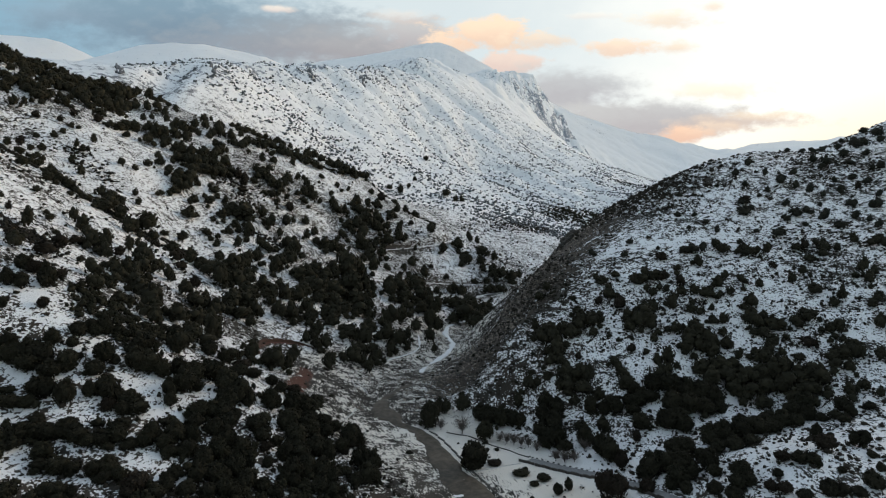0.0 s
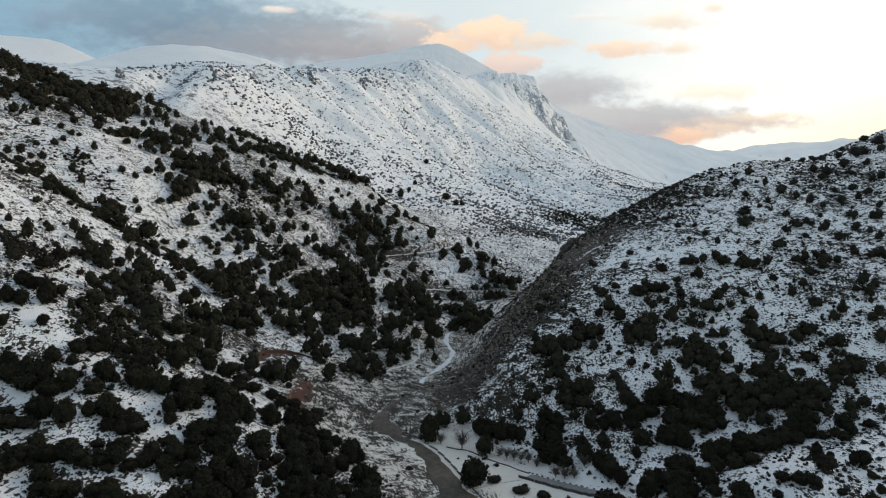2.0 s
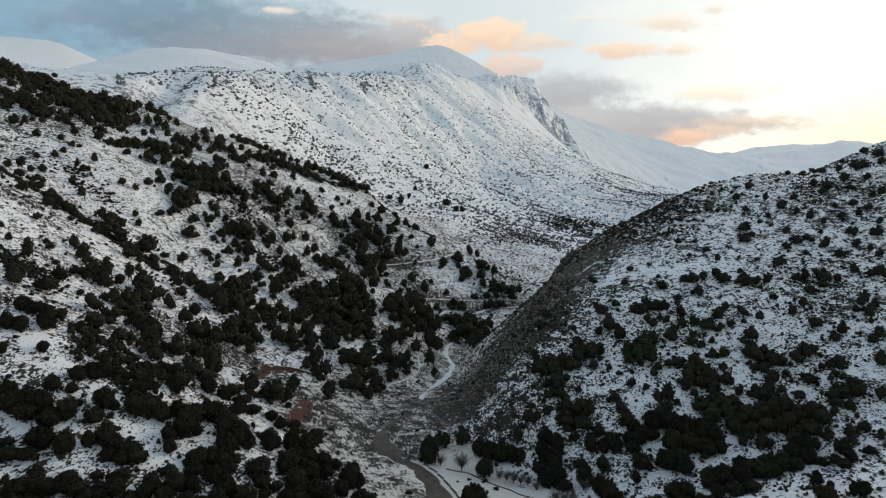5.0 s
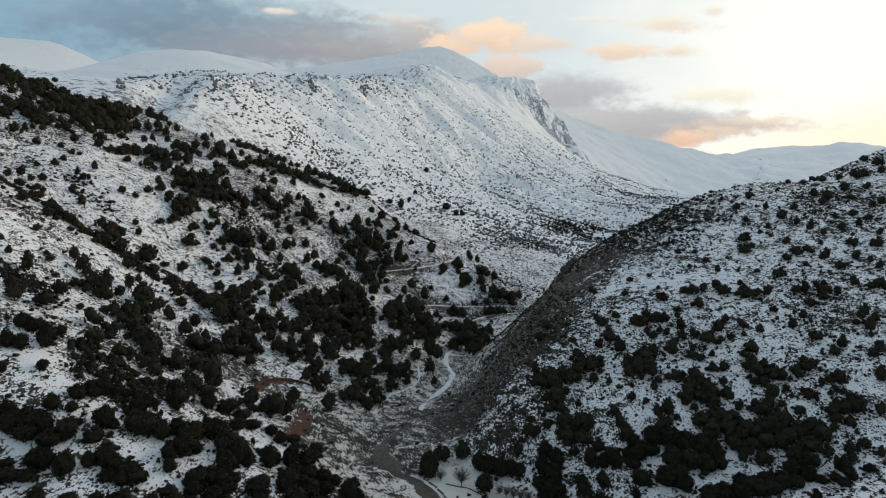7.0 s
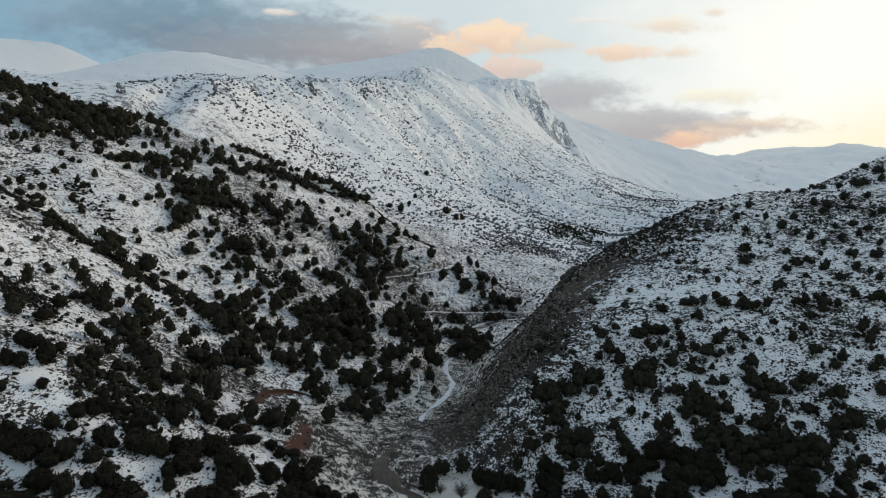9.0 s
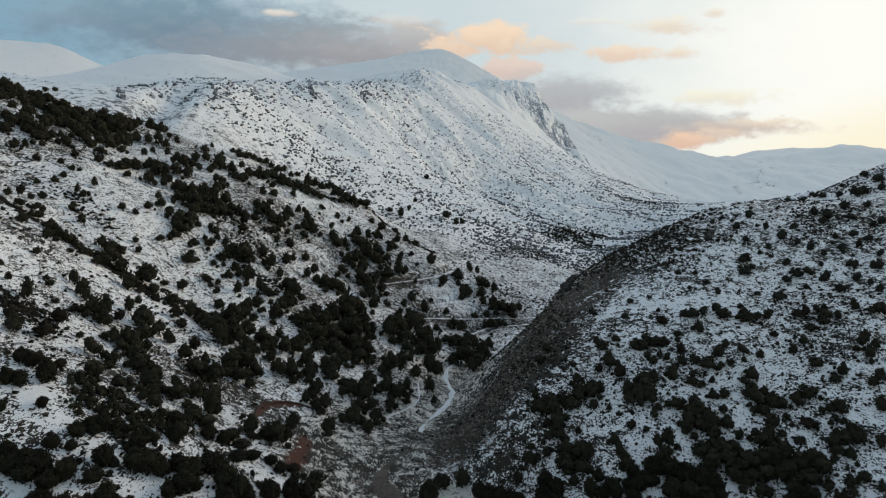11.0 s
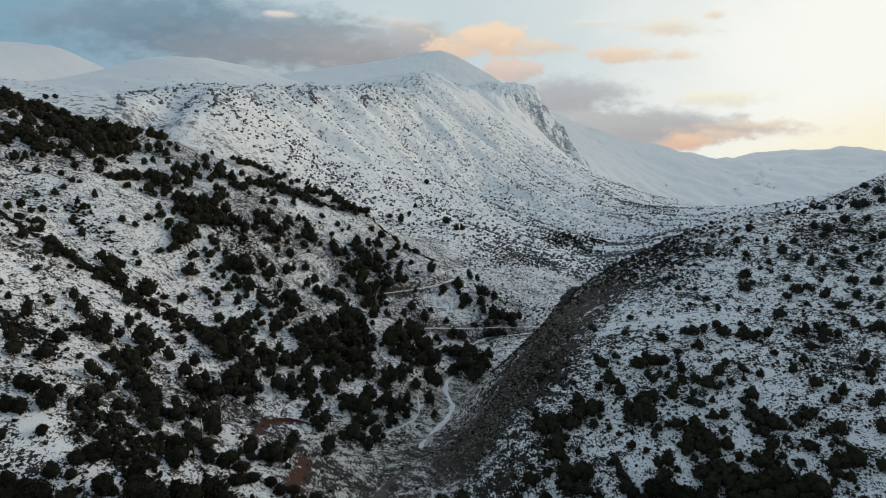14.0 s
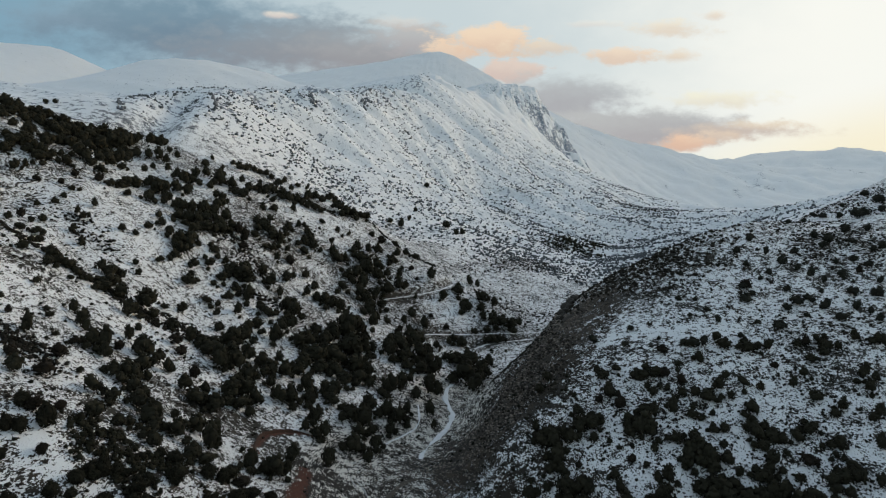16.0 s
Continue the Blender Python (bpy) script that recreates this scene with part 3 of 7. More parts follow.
SCREE = [(4, 212), (14, 220), (27, 232), (40, 249), (52, 264), (63, 284), (70, 308)]
RED_BANK = [(-60.3, 190), (-62, 197), (-62.3, 206), (-59.6, 211.8), (-56, 215), (-51.9, 216.9)]
RED_SCAR = [(-45.1, 193.1), (-44.2, 185.5), (-43.6, 178.2), (-43.0, 171.5)]
nose, nose_along = line_distance(gx, gy, SCREE)
nose = nose - 7 * nose_along
scree = (1 - step(9, 31, nose + 8 * fbm(gx, gy, 22, 3, 61))) * step(-3, 3, gx - (gy - 212) * 0.02 + 2) * (1 - 0.85 * step(278, 296, gy + 0.5 * (gx - 55)))
river, _ = line_distance(gx, gy, RIVER)
# coordinates that follow the bends of the valley floor: metres aside of its line and along it
COURSE = [(20, 100), (8, 140), (-12, 165), (-24, 185), (-28, 202), (-22, 222), (-8, 240), (2, 265), (4, 300), (12, 345)]
near_course, course_t = line_distance(gx, gy, sample_line(COURSE, 3.0))
course_x = np.interp(course_t, np.linspace(0, 1, len(sample_line(COURSE, 3.0))), sample_line(COURSE, 3.0)[:, 0])
aside, course_along = near_course * np.sign(gx - course_x), course_t * 270.0
flat_land = (1 - step(16, 30, near_course)) * (1 - step(330, 350, gy)) * step(90, 115, gy)
scree_core = (1 - step(4, 12, nose + 5 * fbm(gx, gy, 12, 3, 66))) * (1 - step(278, 296, gy + 0.5 * (gx - 55)))
flats = (1 - step(10, 24, near_course)) * (1 - step(300, 340, gy)) * step(150, 175, gy)
dist = far_scale(gx, gy)
right_hill = step(10, 40, gx) * (1 - step(330, 420, gy))
melted = 0.013 + 0.025 * right_hill * step(26, 42, gz) - 0.006 * (1 - step(0, 40, gx)) * step(195, 250, gy) - 0.012 * right_hill + 0.013 * (1 - right_hill) * (1 - step(220, 290, gy)) * step(-115, -80, gx) + 0.02 * step(0.75, 1.3, steep) * (1 - step(420, 560, dist)) + 0.050 * scree + 0.042 * scree_core + 0.013 * flats
patches = scrubby(gx, gy)
melted += (0.034 * step(0.0, 0.3, patches) - 0.016 * step(0.0, 0.3, -patches)) * (1 - step(420, 600, dist)) * (1 - 0.75 * step(0, 25, gx)) * (1 - 0.8 * (1 - step(14, 26, near_course))) * (1 - 0.6 * (1 - step(150, 175, gy)))
nose_top = 1 - step(8, 34, line_distance(gx, gy, [(45, 222), (62, 250), (80, 275), (105, 266)])[0] + 10 * fbm(gx, gy, 18, 3, 69))
melted += 0.01 * nose_top - 0.02 * step(286, 300, gy) * step(60, 75, gx) * (1 - step(330, 420, gy)) - 0.012 * step(150, 180, gx) * step(270, 290, gy) * (1 - step(330, 420, gy)) + 0.008 * (1 - step(0, 15, gx)) * (1 - step(420, 520, dist))
melted += 0.014 * (1 - step(20, 40, river)) * (1 - step(200, 230, gy))
melted -= 0.068 * step(400, 640, dist) + 0.08 * step(1100, 1300, dist)
cliff = (1 - step(50, 120, line_distance(gx, gy, [(160, 1830), (240, 1900), (330, 1950), (400, 1975), (440, 2010)])[0]))
ribs = step(-0.1, 0.16, fbm(gx + 0.4 * gy, gz * 0.3, 26, 4, 95))
crags = (1 - step(8, 45, line_distance(gx, gy, MOUNTAIN_CREST[3:12])[0])) * step(0.02, 0.16, fbm(gx, gy, 22, 4, 91))
rib_line = np.abs(fbm(0.36 * gx + 0.93 * gy, (0.93 * gx - 0.36 * gy) * 0.3, 62, 4, 21))
melted += 0.03 * (1 - step(0.01, 0.07, rib_line)) * step(520, 700, dist) * (1 - step(1900, 2300, gy)) * step(-0.1, 0.2, fbm(gx, gy, 140, 3, 97))
melted += 0.05 * (1 - step(2, 40, line_distance(gx, gy, [(92, 1320), (130, 1262), (170, 1225)])[0] + 60 * fbm(gx, gy, 16, 3, 99)))
melted += 0.12 * cliff * ribs + 0.06 * crags
near_snow = np.maximum(1 - step(5, 14, line_distance(gx, gy, [(0, 163), (10, 152), (20, 142), (32, 122)])[0]), 0.8 - 0.8 * step(3, 9, line_distance(gx, gy, [(4, 172), (14, 170), (24, 160), (40, 142)])[0]))
melted -= (0.075 + 0.045 * step(138, 148, gy)) * near_snow
wash = 1 - step(2, 6, line_distance(gx, gy, WASH)[0] + 4 * fbm(gx, gy, 9, 3, 68))
melted += 0.012 * wash - 0.016 * (1 - step(14, 22, near_course)) * (1 - step(165, 180, gy)) - 0.03 * in_clearing(gx, gy)
melted += 0.022 * step(10, 18, gx) * (1 - step(40, 55, gx)) * step(158, 168, gy) * (1 - step(205, 225, gy)) - 0.012 * step(50, 62, gx) * (1 - step(230, 260, gy))
melted -= 0.026 * (1 - step(6, 15, np.hypot(gx - 5, gy - 186)))
melted -= 0.016 * (1 - step(5, 14, line_distance(gx, gy, [(-34, 163), (-38, 178), (-38, 196), (-31, 205)])[0]))
red = np.maximum(1 - step(0.2, 1.7, line_distance(gx, gy, RED_BANK)[0]), 1 - step(0.8, 4.0, line_distance(gx, gy, RED_SCAR)[0] + 2 * fbm(gx, gy, 5, 3, 71)))
melted += 0.07 * red
# grey patch painted in for the blue shade of the gully
melted += 0.03 * (1 - step(6, 34, line_distance(gx, gy, [(-305, 470), (-265, 530), (-268, 590)])[0] + 30 * fbm(gx, gy, 14, 3, 151)))
melted += 0.16 * (1 - step(0.0, 0.06, np.abs(fbm(gx, gy, 300, 4, 153)))) * step(2100, 2500, gy) * step(500, 900, gx) * step(0.0, 0.2, fbm(gx, gy, 120, 3, 155))
# bare strips beside these tracks stand in for the shadow of their cut banks
for line in (UPPER_TRACK, BANK_TRACK, HIGH_TRACK):
    side = line_distance(gx, gy, line)[0]
    melted += 0.045 * step(1.0, 2.2, side) * (1 - step(2.8, 5.0, side))
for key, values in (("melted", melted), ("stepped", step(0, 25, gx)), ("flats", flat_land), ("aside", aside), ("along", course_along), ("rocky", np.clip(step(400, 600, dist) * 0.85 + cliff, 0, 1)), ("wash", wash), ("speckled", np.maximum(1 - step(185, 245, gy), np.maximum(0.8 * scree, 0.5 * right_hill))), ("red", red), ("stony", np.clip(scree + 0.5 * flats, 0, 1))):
    ground.data.attributes.new(key, "FLOAT", "POINT").data.foreach_set("value", values.astype(np.float32).ravel())


# ---- rock face at the end of the mountain crest ----
def rock_face():
    fx, fy = np.meshgrid(np.arange(90, 500, 2.2), np.arange(1720, 2130, 2.4))
    away = line_distance(fx, fy, [(197, 1880), (271, 1930), (327, 1955), (373, 1965), (415, 1980), (435, 2000)])[0] + 26 * fbm(fx, fy, 60, 3, 131)
    inside = 1 - step(45, 105, away)
    base = land(fx, fy)
    buttress = np.abs(fbm(fx + 0.12 * fy, fy * 0.13, 30, 4, 135))
    chips = fbm(fx, fy * 0.5, 11, 3, 139)
    level = (base + 16 * fbm(fx, fy, 90, 3, 141)) / 21.0
    ledge = (level - np.floor(level))
    relief = 30 * (0.34 - buttress) + 3.5 * chips + 3.0 * (step(0.0, 0.35, ledge) - ledge)
    fz = base + inside * (relief + 2.0) - 7 * (1 - step(0.0, 0.12, inside))
    rise_y, rise_x = np.gradient(fz, 2.4, 2.2)
    rise = np.hypot(rise_x, rise_y)
    bare_rock = step(0.5, 1.5, rise + 1.5 * fbm(fx, fy * 0.5, 26, 4, 143)) * step(0.05, 0.6, inside) * step(-0.32, -0.12, fbm(fx + 0.5 * fy, base * 1.3, 34, 3, 145)) * (1 - 0.75 * step(545, 640, base))
    cut = new("cliff", grid_mesh("cliff", fx, fy, fz, GROUND))
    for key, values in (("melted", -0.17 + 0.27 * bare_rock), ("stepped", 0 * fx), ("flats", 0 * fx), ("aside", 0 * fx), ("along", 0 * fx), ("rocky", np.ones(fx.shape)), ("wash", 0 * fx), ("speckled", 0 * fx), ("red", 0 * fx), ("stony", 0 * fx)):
        cut.data.attributes.new(key, "FLOAT", "POINT").data.foreach_set("value", values.astype(np.float32).ravel())
    return tagged(cut, "steep rock face, blue-grey with painted haze, snow on its ledges", "cliff", kind="structure")


rock_face()


# ---- roads and tracks ----
def ribbon(name, line, half, mat, lift, label, category, ragged=0.0, cols=11, broken=0.0):
    """A road or track laid along a line, its edges sunk into the ground."""
    pts = sample_line(line, 0.8)
    way = np.gradient(pts, axis=0)
    way /= np.hypot(way[:, 0], way[:, 1])[:, None]
    middle = line_heights(sample_line(line, 3.0))
    heights = np.interp(np.linspace(0, 1, len(pts)), np.linspace(0, 1, len(middle)), middle)
    across = np.linspace(-1, 1, cols)
    left = half * (1 + ragged * 2 * fbm(pts[:, 0], pts[:, 1], 7, 3, 5))
    right = half * (1 + ragged * 2 * fbm(pts[:, 0], pts[:, 1], 9, 3, 8))
    taper = 0.25 + 0.75 * np.minimum(1, 4 * np.sin(np.linspace(0, np.pi, len(pts)))) if half < 1.0 else 1.0
    left, right = left * taper, right * taper
    width = np.where(across[None, :] < 0, left[:, None], right[:, None]) * across[None, :]
    xs, ys = pts[:, :1] + way[:, 1:] * width, pts[:, 1:] - way[:, :1] * width
    ground_z = land(xs, ys)
    flat = heights[:, None] + lift - 0.28 + 0.06 * fbm(xs, ys, 4, 2, 78)
    edge = np.abs(across[None, :]) ** 8
    ends = np.clip(1 - np.minimum(np.arange(len(pts)), np.arange(len(pts))[::-1]) / 3.0, 0, 1)[:, None]
    edge = np.maximum(np.maximum(edge, ends), broken * step(0.08, 0.25, fbm(xs, ys, 2.2, 3, 79)))
    zs = np.maximum(flat, ground_z + 0.05) * (1 - edge) + (ground_z - 0.25) * edge
    return tagged(new(name, grid_mesh(name, xs, ys, zs, mat)), label, category, kind="structure")


def track_bed(name, left, right, mat, lift, label, category, cols=19):
    """A track of uneven width between two edge lines."""
    n = 110
    edges = []
    for line in (left, right):
        pts = sample_line(line, 0.5)
        edges.append(pts[np.linspace(0, len(pts) - 1, n).astype(int)])
    across = np.linspace(0, 1, cols)[None, :]
    wobble = 0.5 * fbm(edges[0][:, 0], edges[0][:, 1], 5, 3, 15)[:, None] * (across - 0.5)
    share = across + wobble
    xs = edges[0][:, :1] * (1 - share) + edges[1][:, :1] * share
    ys = edges[0][:, 1:] * (1 - share) + edges[1][:, 1:] * share
    ground_z = land(xs, ys)
    level = ground_z[:, cols // 2]
    pad = np.pad(level, 6, mode="edge")
    level = np.mean([pad[k:k + n] for k in range(13)], 0)[:, None]
    ends = np.clip(1 - np.minimum(np.arange(n), np.arange(n)[::-1]) / 4.0, 0, 1)[:, None]
    edge = np.maximum(np.abs(2 * across - 1) ** 8, ends)
    zs = np.maximum(level + lift + 0.08 * fbm(xs, ys, 3, 2, 78), ground_z + 0.05) * (1 - edge) + (ground_z - 0.25) * edge
    return tagged(new(name, grid_mesh(name, xs, ys, zs, mat)), label, category, kind="structure")


track_bed("mud_track", TRACK_LEFT, TRACK_RIGHT, MUD, 0.3, "wide wet mud and gravel track along the valley floor", "track")
ribbon("mud_track", TRACK_END, 1.1, MUD, 0.14, "narrow muddy end of the track on the river flat", "track", 0.4)
ribbon("road", PAVED_ROAD, 1.9, ASPHALT, 0.16, "narrow worn grey asphalt road on a low embankment", "road")
ribbon("footpath", FOOTPATH, 0.17, DIRTY_SNOW, 0.36, "thin trodden path across the snow", "path", 0.5, cols=5)
ribbon("frozen_stream", STREAM, 1.25, PACKED_SNOW, 0.16, "snow-covered stream bed winding up the valley", "stream", 0.8)
ribbon("snowy_track", LEFT_TRACK, 0.45, PACKED_SNOW, 0.12, "snow-covered dirt track climbing the wooded bank", "track", 0.7)
for rut in WHEEL_RUTS:
    ribbon("wheel_rut", rut, 0.26, DIRTY_SNOW, 0.34, "snow-filled wheel rut curving across the river flat", "track", 0.9, cols=9, broken=0.9)
for line, half in (([(3.6, 138.0), (5.2, 136.6), (6.6, 135.2)], 0.55), ([(-4.6, 134.2), (-2.6, 135.8)], 0.35), ([(0.8, 129.6), (3.2, 128.9), (5.6, 129.3)], 0.5)):
    ribbon("snow_patch", line, half, PACKED_SNOW, 0.62, "small island of snow left on the mud", "snow", 0.9, cols=9, broken=0.8)
ribbon("snowy_track", UPPER_TRACK, 1.0, PACKED_SNOW, 0.12, "snow-covered dirt road across the upper bank", "track", 0.5)
ribbon("snowy_track", BANK_TRACK, 1.0, PACKED_SNOW, 0.12, "short snow-covered dirt track below the upper bend", "track", 0.5)
ribbon("snowy_track", HIGH_TRACK, 0.8, PACKED_SNOW, 0.12, "faint snowy path across the upper slope", "track", 0.5)


def earth_bank(line, height):
    """A cut bank of bare earth with a rough face."""
    pts = sample_line(line, 0.7)
    way = np.gradient(pts, axis=0)
    way /= np.hypot(way[:, 0], way[:, 1])[:, None]
    up = np.array([-0.5, 0.0, 0.35, 0.7, 1.0, 1.0, 0.3])
    back = np.array([-0.3, -0.1, 0.1, 0.25, 0.4, 0.9, 1.3])
    taper = np.sin(np.linspace(0.15, np.pi - 0.15, len(pts)))[:, None]
    xs = pts[:, :1] - way[:, 1:] * back[None, :]
    ys = pts[:, 1:] + way[:, :1] * back[None, :]
    rough = 0.7 * fbm(xs * 1.0, ys + 3 * up[None, :], 2.2, 3, 81)
    zs = land(pts[:, 0], pts[:, 1])[:, None] + height * up[None, :] * taper * (1 + rough)
    return tagged(new("earth_bank", grid_mesh("earth_bank", xs, ys + rough, zs, EARTH)), "cut bank of bare reddish-brown earth", "bank", kind="structure")


earth_bank(RED_BANK + [(-47, 218.5)], 1.3)


# ---- trees and scrub ----
def raw_mesh(name, verts, faces, mats, which=None):
    """A mesh from arrays of corners and triangles."""
    me = bpy.data.meshes.new(name)
    me.vertices.add(len(verts))
    me.vertices.foreach_set("co", np.asarray(verts, np.float32).ravel())
    me.loops.add(len(faces) * 3)
    me.loops.foreach_set("vertex_index", np.asarray(faces, np.int32).ravel())
    me.polygons.add(len(faces))
    me.polygons.foreach_set("loop_start", np.arange(0, len(faces) * 3, 3))
    if which is not None:
        me.polygons.foreach_set("material_index", np.asarray(which, np.int32))
    me.update(calc_edges=True)
    for mat in mats:
        me.materials.append(mat)
    return me


def tube(path, radii, sides=6):
    """A tapered tube along a path: corners and triangles."""
    path = np.array(path, float)
    ring = np.linspace(0, 2 * np.pi, sides, endpoint=False)
    verts = np.concatenate([p + r * np.stack([np.cos(ring), np.sin(ring), 0 * ring], 1) for p, r in zip(path, radii)])
    faces = []
    for k in range(len(path) - 1):
        for s in range(sides):
            a, b = k * sides + s, k * sides + (s + 1) % sides
            faces += [(a, b, b + sides), (a, b + sides, a + sides)]
    return verts, np.array(faces)


def join(pieces):
    verts, faces, base = [], [], 0
    for v, f in pieces:
        verts.append(v), faces.append(f + base)
        base += len(v)
    return np.concatenate(verts), np.concatenate(faces)


def lobes_of(rng, n):
    """Middles and radii of the masses of a crown one metre in radius."""
    lobes = [(0, 0, 0.78, 0.74)]
    for k in range(n):
        a = 2 * np.pi * (k + rng.uniform(-0.3, 0.3)) / n
        r = rng.uniform(0.26, 0.46)
        lobes.append((r * np.cos(a), r * np.sin(a), rng.uniform(0.5, 1.1), rng.uniform(0.42, 0.55)))
    lobes.append((rng.uniform(-0.2, 0.2), rng.uniform(-0.2, 0.2), rng.uniform(1.2, 1.45), rng.uniform(0.32, 0.44)))
    return np.array(lobes)


def ball(rng, lobe, rings, sides, low=0.78, high=0.98):
    """A lumpy mass inside the leaves."""
    verts, faces = [], []
    for i in range(rings + 1):
        th = np.pi * i / rings
        for s in range(sides):
            ph = 2 * np.pi * (s + 0.5 * (i % 2)) / sides
            r = lobe[3] * rng.uniform(low, high)
            verts.append((lobe[0] + r * np.sin(th) * np.cos(ph), lobe[1] + r * np.sin(th) * np.sin(ph), max(0.1, lobe[2] + 0.85 * r * np.cos(th))))
    for i in range(rings):
        for s in range(sides):
            a, b = i * sides + s, i * sides + (s + 1) % sides
            faces += [(a, a + sides, b + sides), (a, b + sides, b)]
    return np.array(verts), np.array(faces)


def leaf_clumps(rng, lobes, n, size):
    """Small bent sprays of leaves on and round the masses."""
    pick = lobes[rng.choice(len(lobes), n, p=lobes[:, 3] ** 2 / np.sum(lobes[:, 3] ** 2))]
    way = rng.normal(size=(n, 3))
    way /= np.linalg.norm(way, axis=1)[:, None]
    mid = pick[:, :3] + way * pick[:, 3:4] * rng.uniform(0.82, 1.16, (n, 1)) * (1, 1, 0.9)
    mid[:, 2] = np.maximum(mid[:, 2], 0.1)
    out = way + rng.normal(scale=0.6, size=(n, 3))
    side = np.cross(out, rng.normal(size=(n, 3)))
    side /= np.linalg.norm(side, axis=1)[:, None]
    up = np.cross(side, out)
    up /= np.linalg.norm(up, axis=1)[:, None]
    s = size * rng.uniform(0.6, 1.5, (n, 1))
    verts = np.stack([mid - side * s, mid - up * s * 0.7, mid + side * s, mid + up * s * 0.9], 1).reshape(-1, 3)
    k = np.arange(n)[:, None] * 4
    return verts, np.concatenate([k + (0, 1, 2), k + (0, 2, 3)])


def crown_shape(seed, lobes, sprays, size, rings=5, sides=7, low=0.78, high=0.98):
    rng = np.random.default_rng(seed)
    shape = lobes_of(rng, lobes)
    return join([ball(rng, lobe, rings, sides, low, high) for lobe in shape] + [leaf_clumps(rng, shape, sprays, size)])


def trunk_shape(seed):
    rng = np.random.default_rng(seed)
    pieces = [tube([(0, 0, -0.15), (0.02, 0, 0.25), (0.03, 0.03, 0.6), (0, 0.02, 0.95)], (0.09, 0.07, 0.055, 0.03))]
    for k in range(4):
        a = 2 * np.pi * (k + rng.uniform(0, 0.6)) / 4
        pieces.append(tube([(0.02, 0.01, 0.22 + 0.06 * k), (0.25 * np.cos(a), 0.25 * np.sin(a), 0.5), (0.5 * np.cos(a), 0.5 * np.sin(a), 0.75)], (0.045, 0.03, 0.012), 5))
    return join(pieces)


def evergreen_tree(seed, leaves, name, label):
    """A low broad evergreen one metre in radius: trunk with limbs, leafy crown."""
    root = tagged(new(name), label, "tree", "trees of the valley")
    for part_name, shape, mat in (("trunk", trunk_shape(seed), BARK), ("crown", crown_shape(seed, 9, 1500, 0.085, 4, 7, 0.72, 0.92), leaves)):
        ob = new(part_name, raw_mesh(part_name, *shape, [mat]))
        ob.parent = root
    return root


def clod_shape(seed, sides=5, sprays=9):
    """A small dense bush with a few loose sprays."""
    g = np.random.default_rng(seed)
    lobe = np.array([(0, 0, 0.45, 0.85)])
    return join([ball(g, lobe[0], 3, sides), leaf_clumps(g, lobe, sprays, 0.34)])


def rock_shape(seed):
    """A small angular stone."""
    g = np.random.default_rng(seed)
    return ball(g, (0, 0, 0.25, 0.75), 3, 5)


def scatter_stuff(name, spots, shapes, mats, label, category, seed, lift=0.0):
    """Many far plants as one mesh. spots: x, y, radius, height."""
    rng = np.random.default_rng(seed)
    verts, faces, base = [], [], 0
    z = land(spots[:, 0], spots[:, 1])
    for k, (x, y, r, h) in enumerate(spots):
        v, f = shapes[rng.integers(len(shapes))]
        a = rng.uniform(0, 2 * np.pi)
        c, s = np.cos(a) * r, np.sin(a) * r
        verts.append(np.stack([x + c * v[:, 0] - s * v[:, 1], y + s * v[:, 0] + c * v[:, 1], z[k] + lift + h * v[:, 2]], 1))
        faces.append(f + base)
        base += len(v)
    ob = new(name, raw_mesh(name, np.concatenate(verts), np.concatenate(faces), mats))
    return tagged(ob, label, category, kind="stuff")


# ---- where the trees stand: x, y, crown radius, crown height ----
NEAR_LEFT_TREES_A = [(-74.8, 103.2, 1.9, 1.8), (-74.3, 101.2, 1.7, 1.3), (-73, 104.9, 2, 2), (-69.1, 101.4, 1.9, 2), (-68, 99.1, 1.5, 1.2), (-67.9, 97.6, 0.9, 0.7),
    (-66.9, 90, 1.7, 1.5), (-65.1, 99.1, 1.8, 1.9), (-63.3, 92.9, 1.4, 1.4), (-63, 99.5, 1.5, 1.4), (-61.4, 93.3, 1.6, 1.6), (-59.6, 100.1, 1.5, 1.7),
    (-59.5, 94, 0.9, 1.1), (-57.9, 101.5, 1.9, 2.2), (-57.6, 99.2, 1.5, 1.1), (-55.6, 100.8, 1.3, 1.5), (-48.5, 99.1, 1.7, 1.4), (-47.9, 104.6, 1.2, 1.8),
    (-47.8, 101.6, 1.5, 1.5), (-44.4, 101.7, 1.7, 1.7), (-41.5, 103.1, 1.7, 1.7), (-96.2, 129.6, 1.6, 2.4), (-94.1, 131, 1.7, 2.2), (-93.2, 124.4, 0.9, 1.6)]
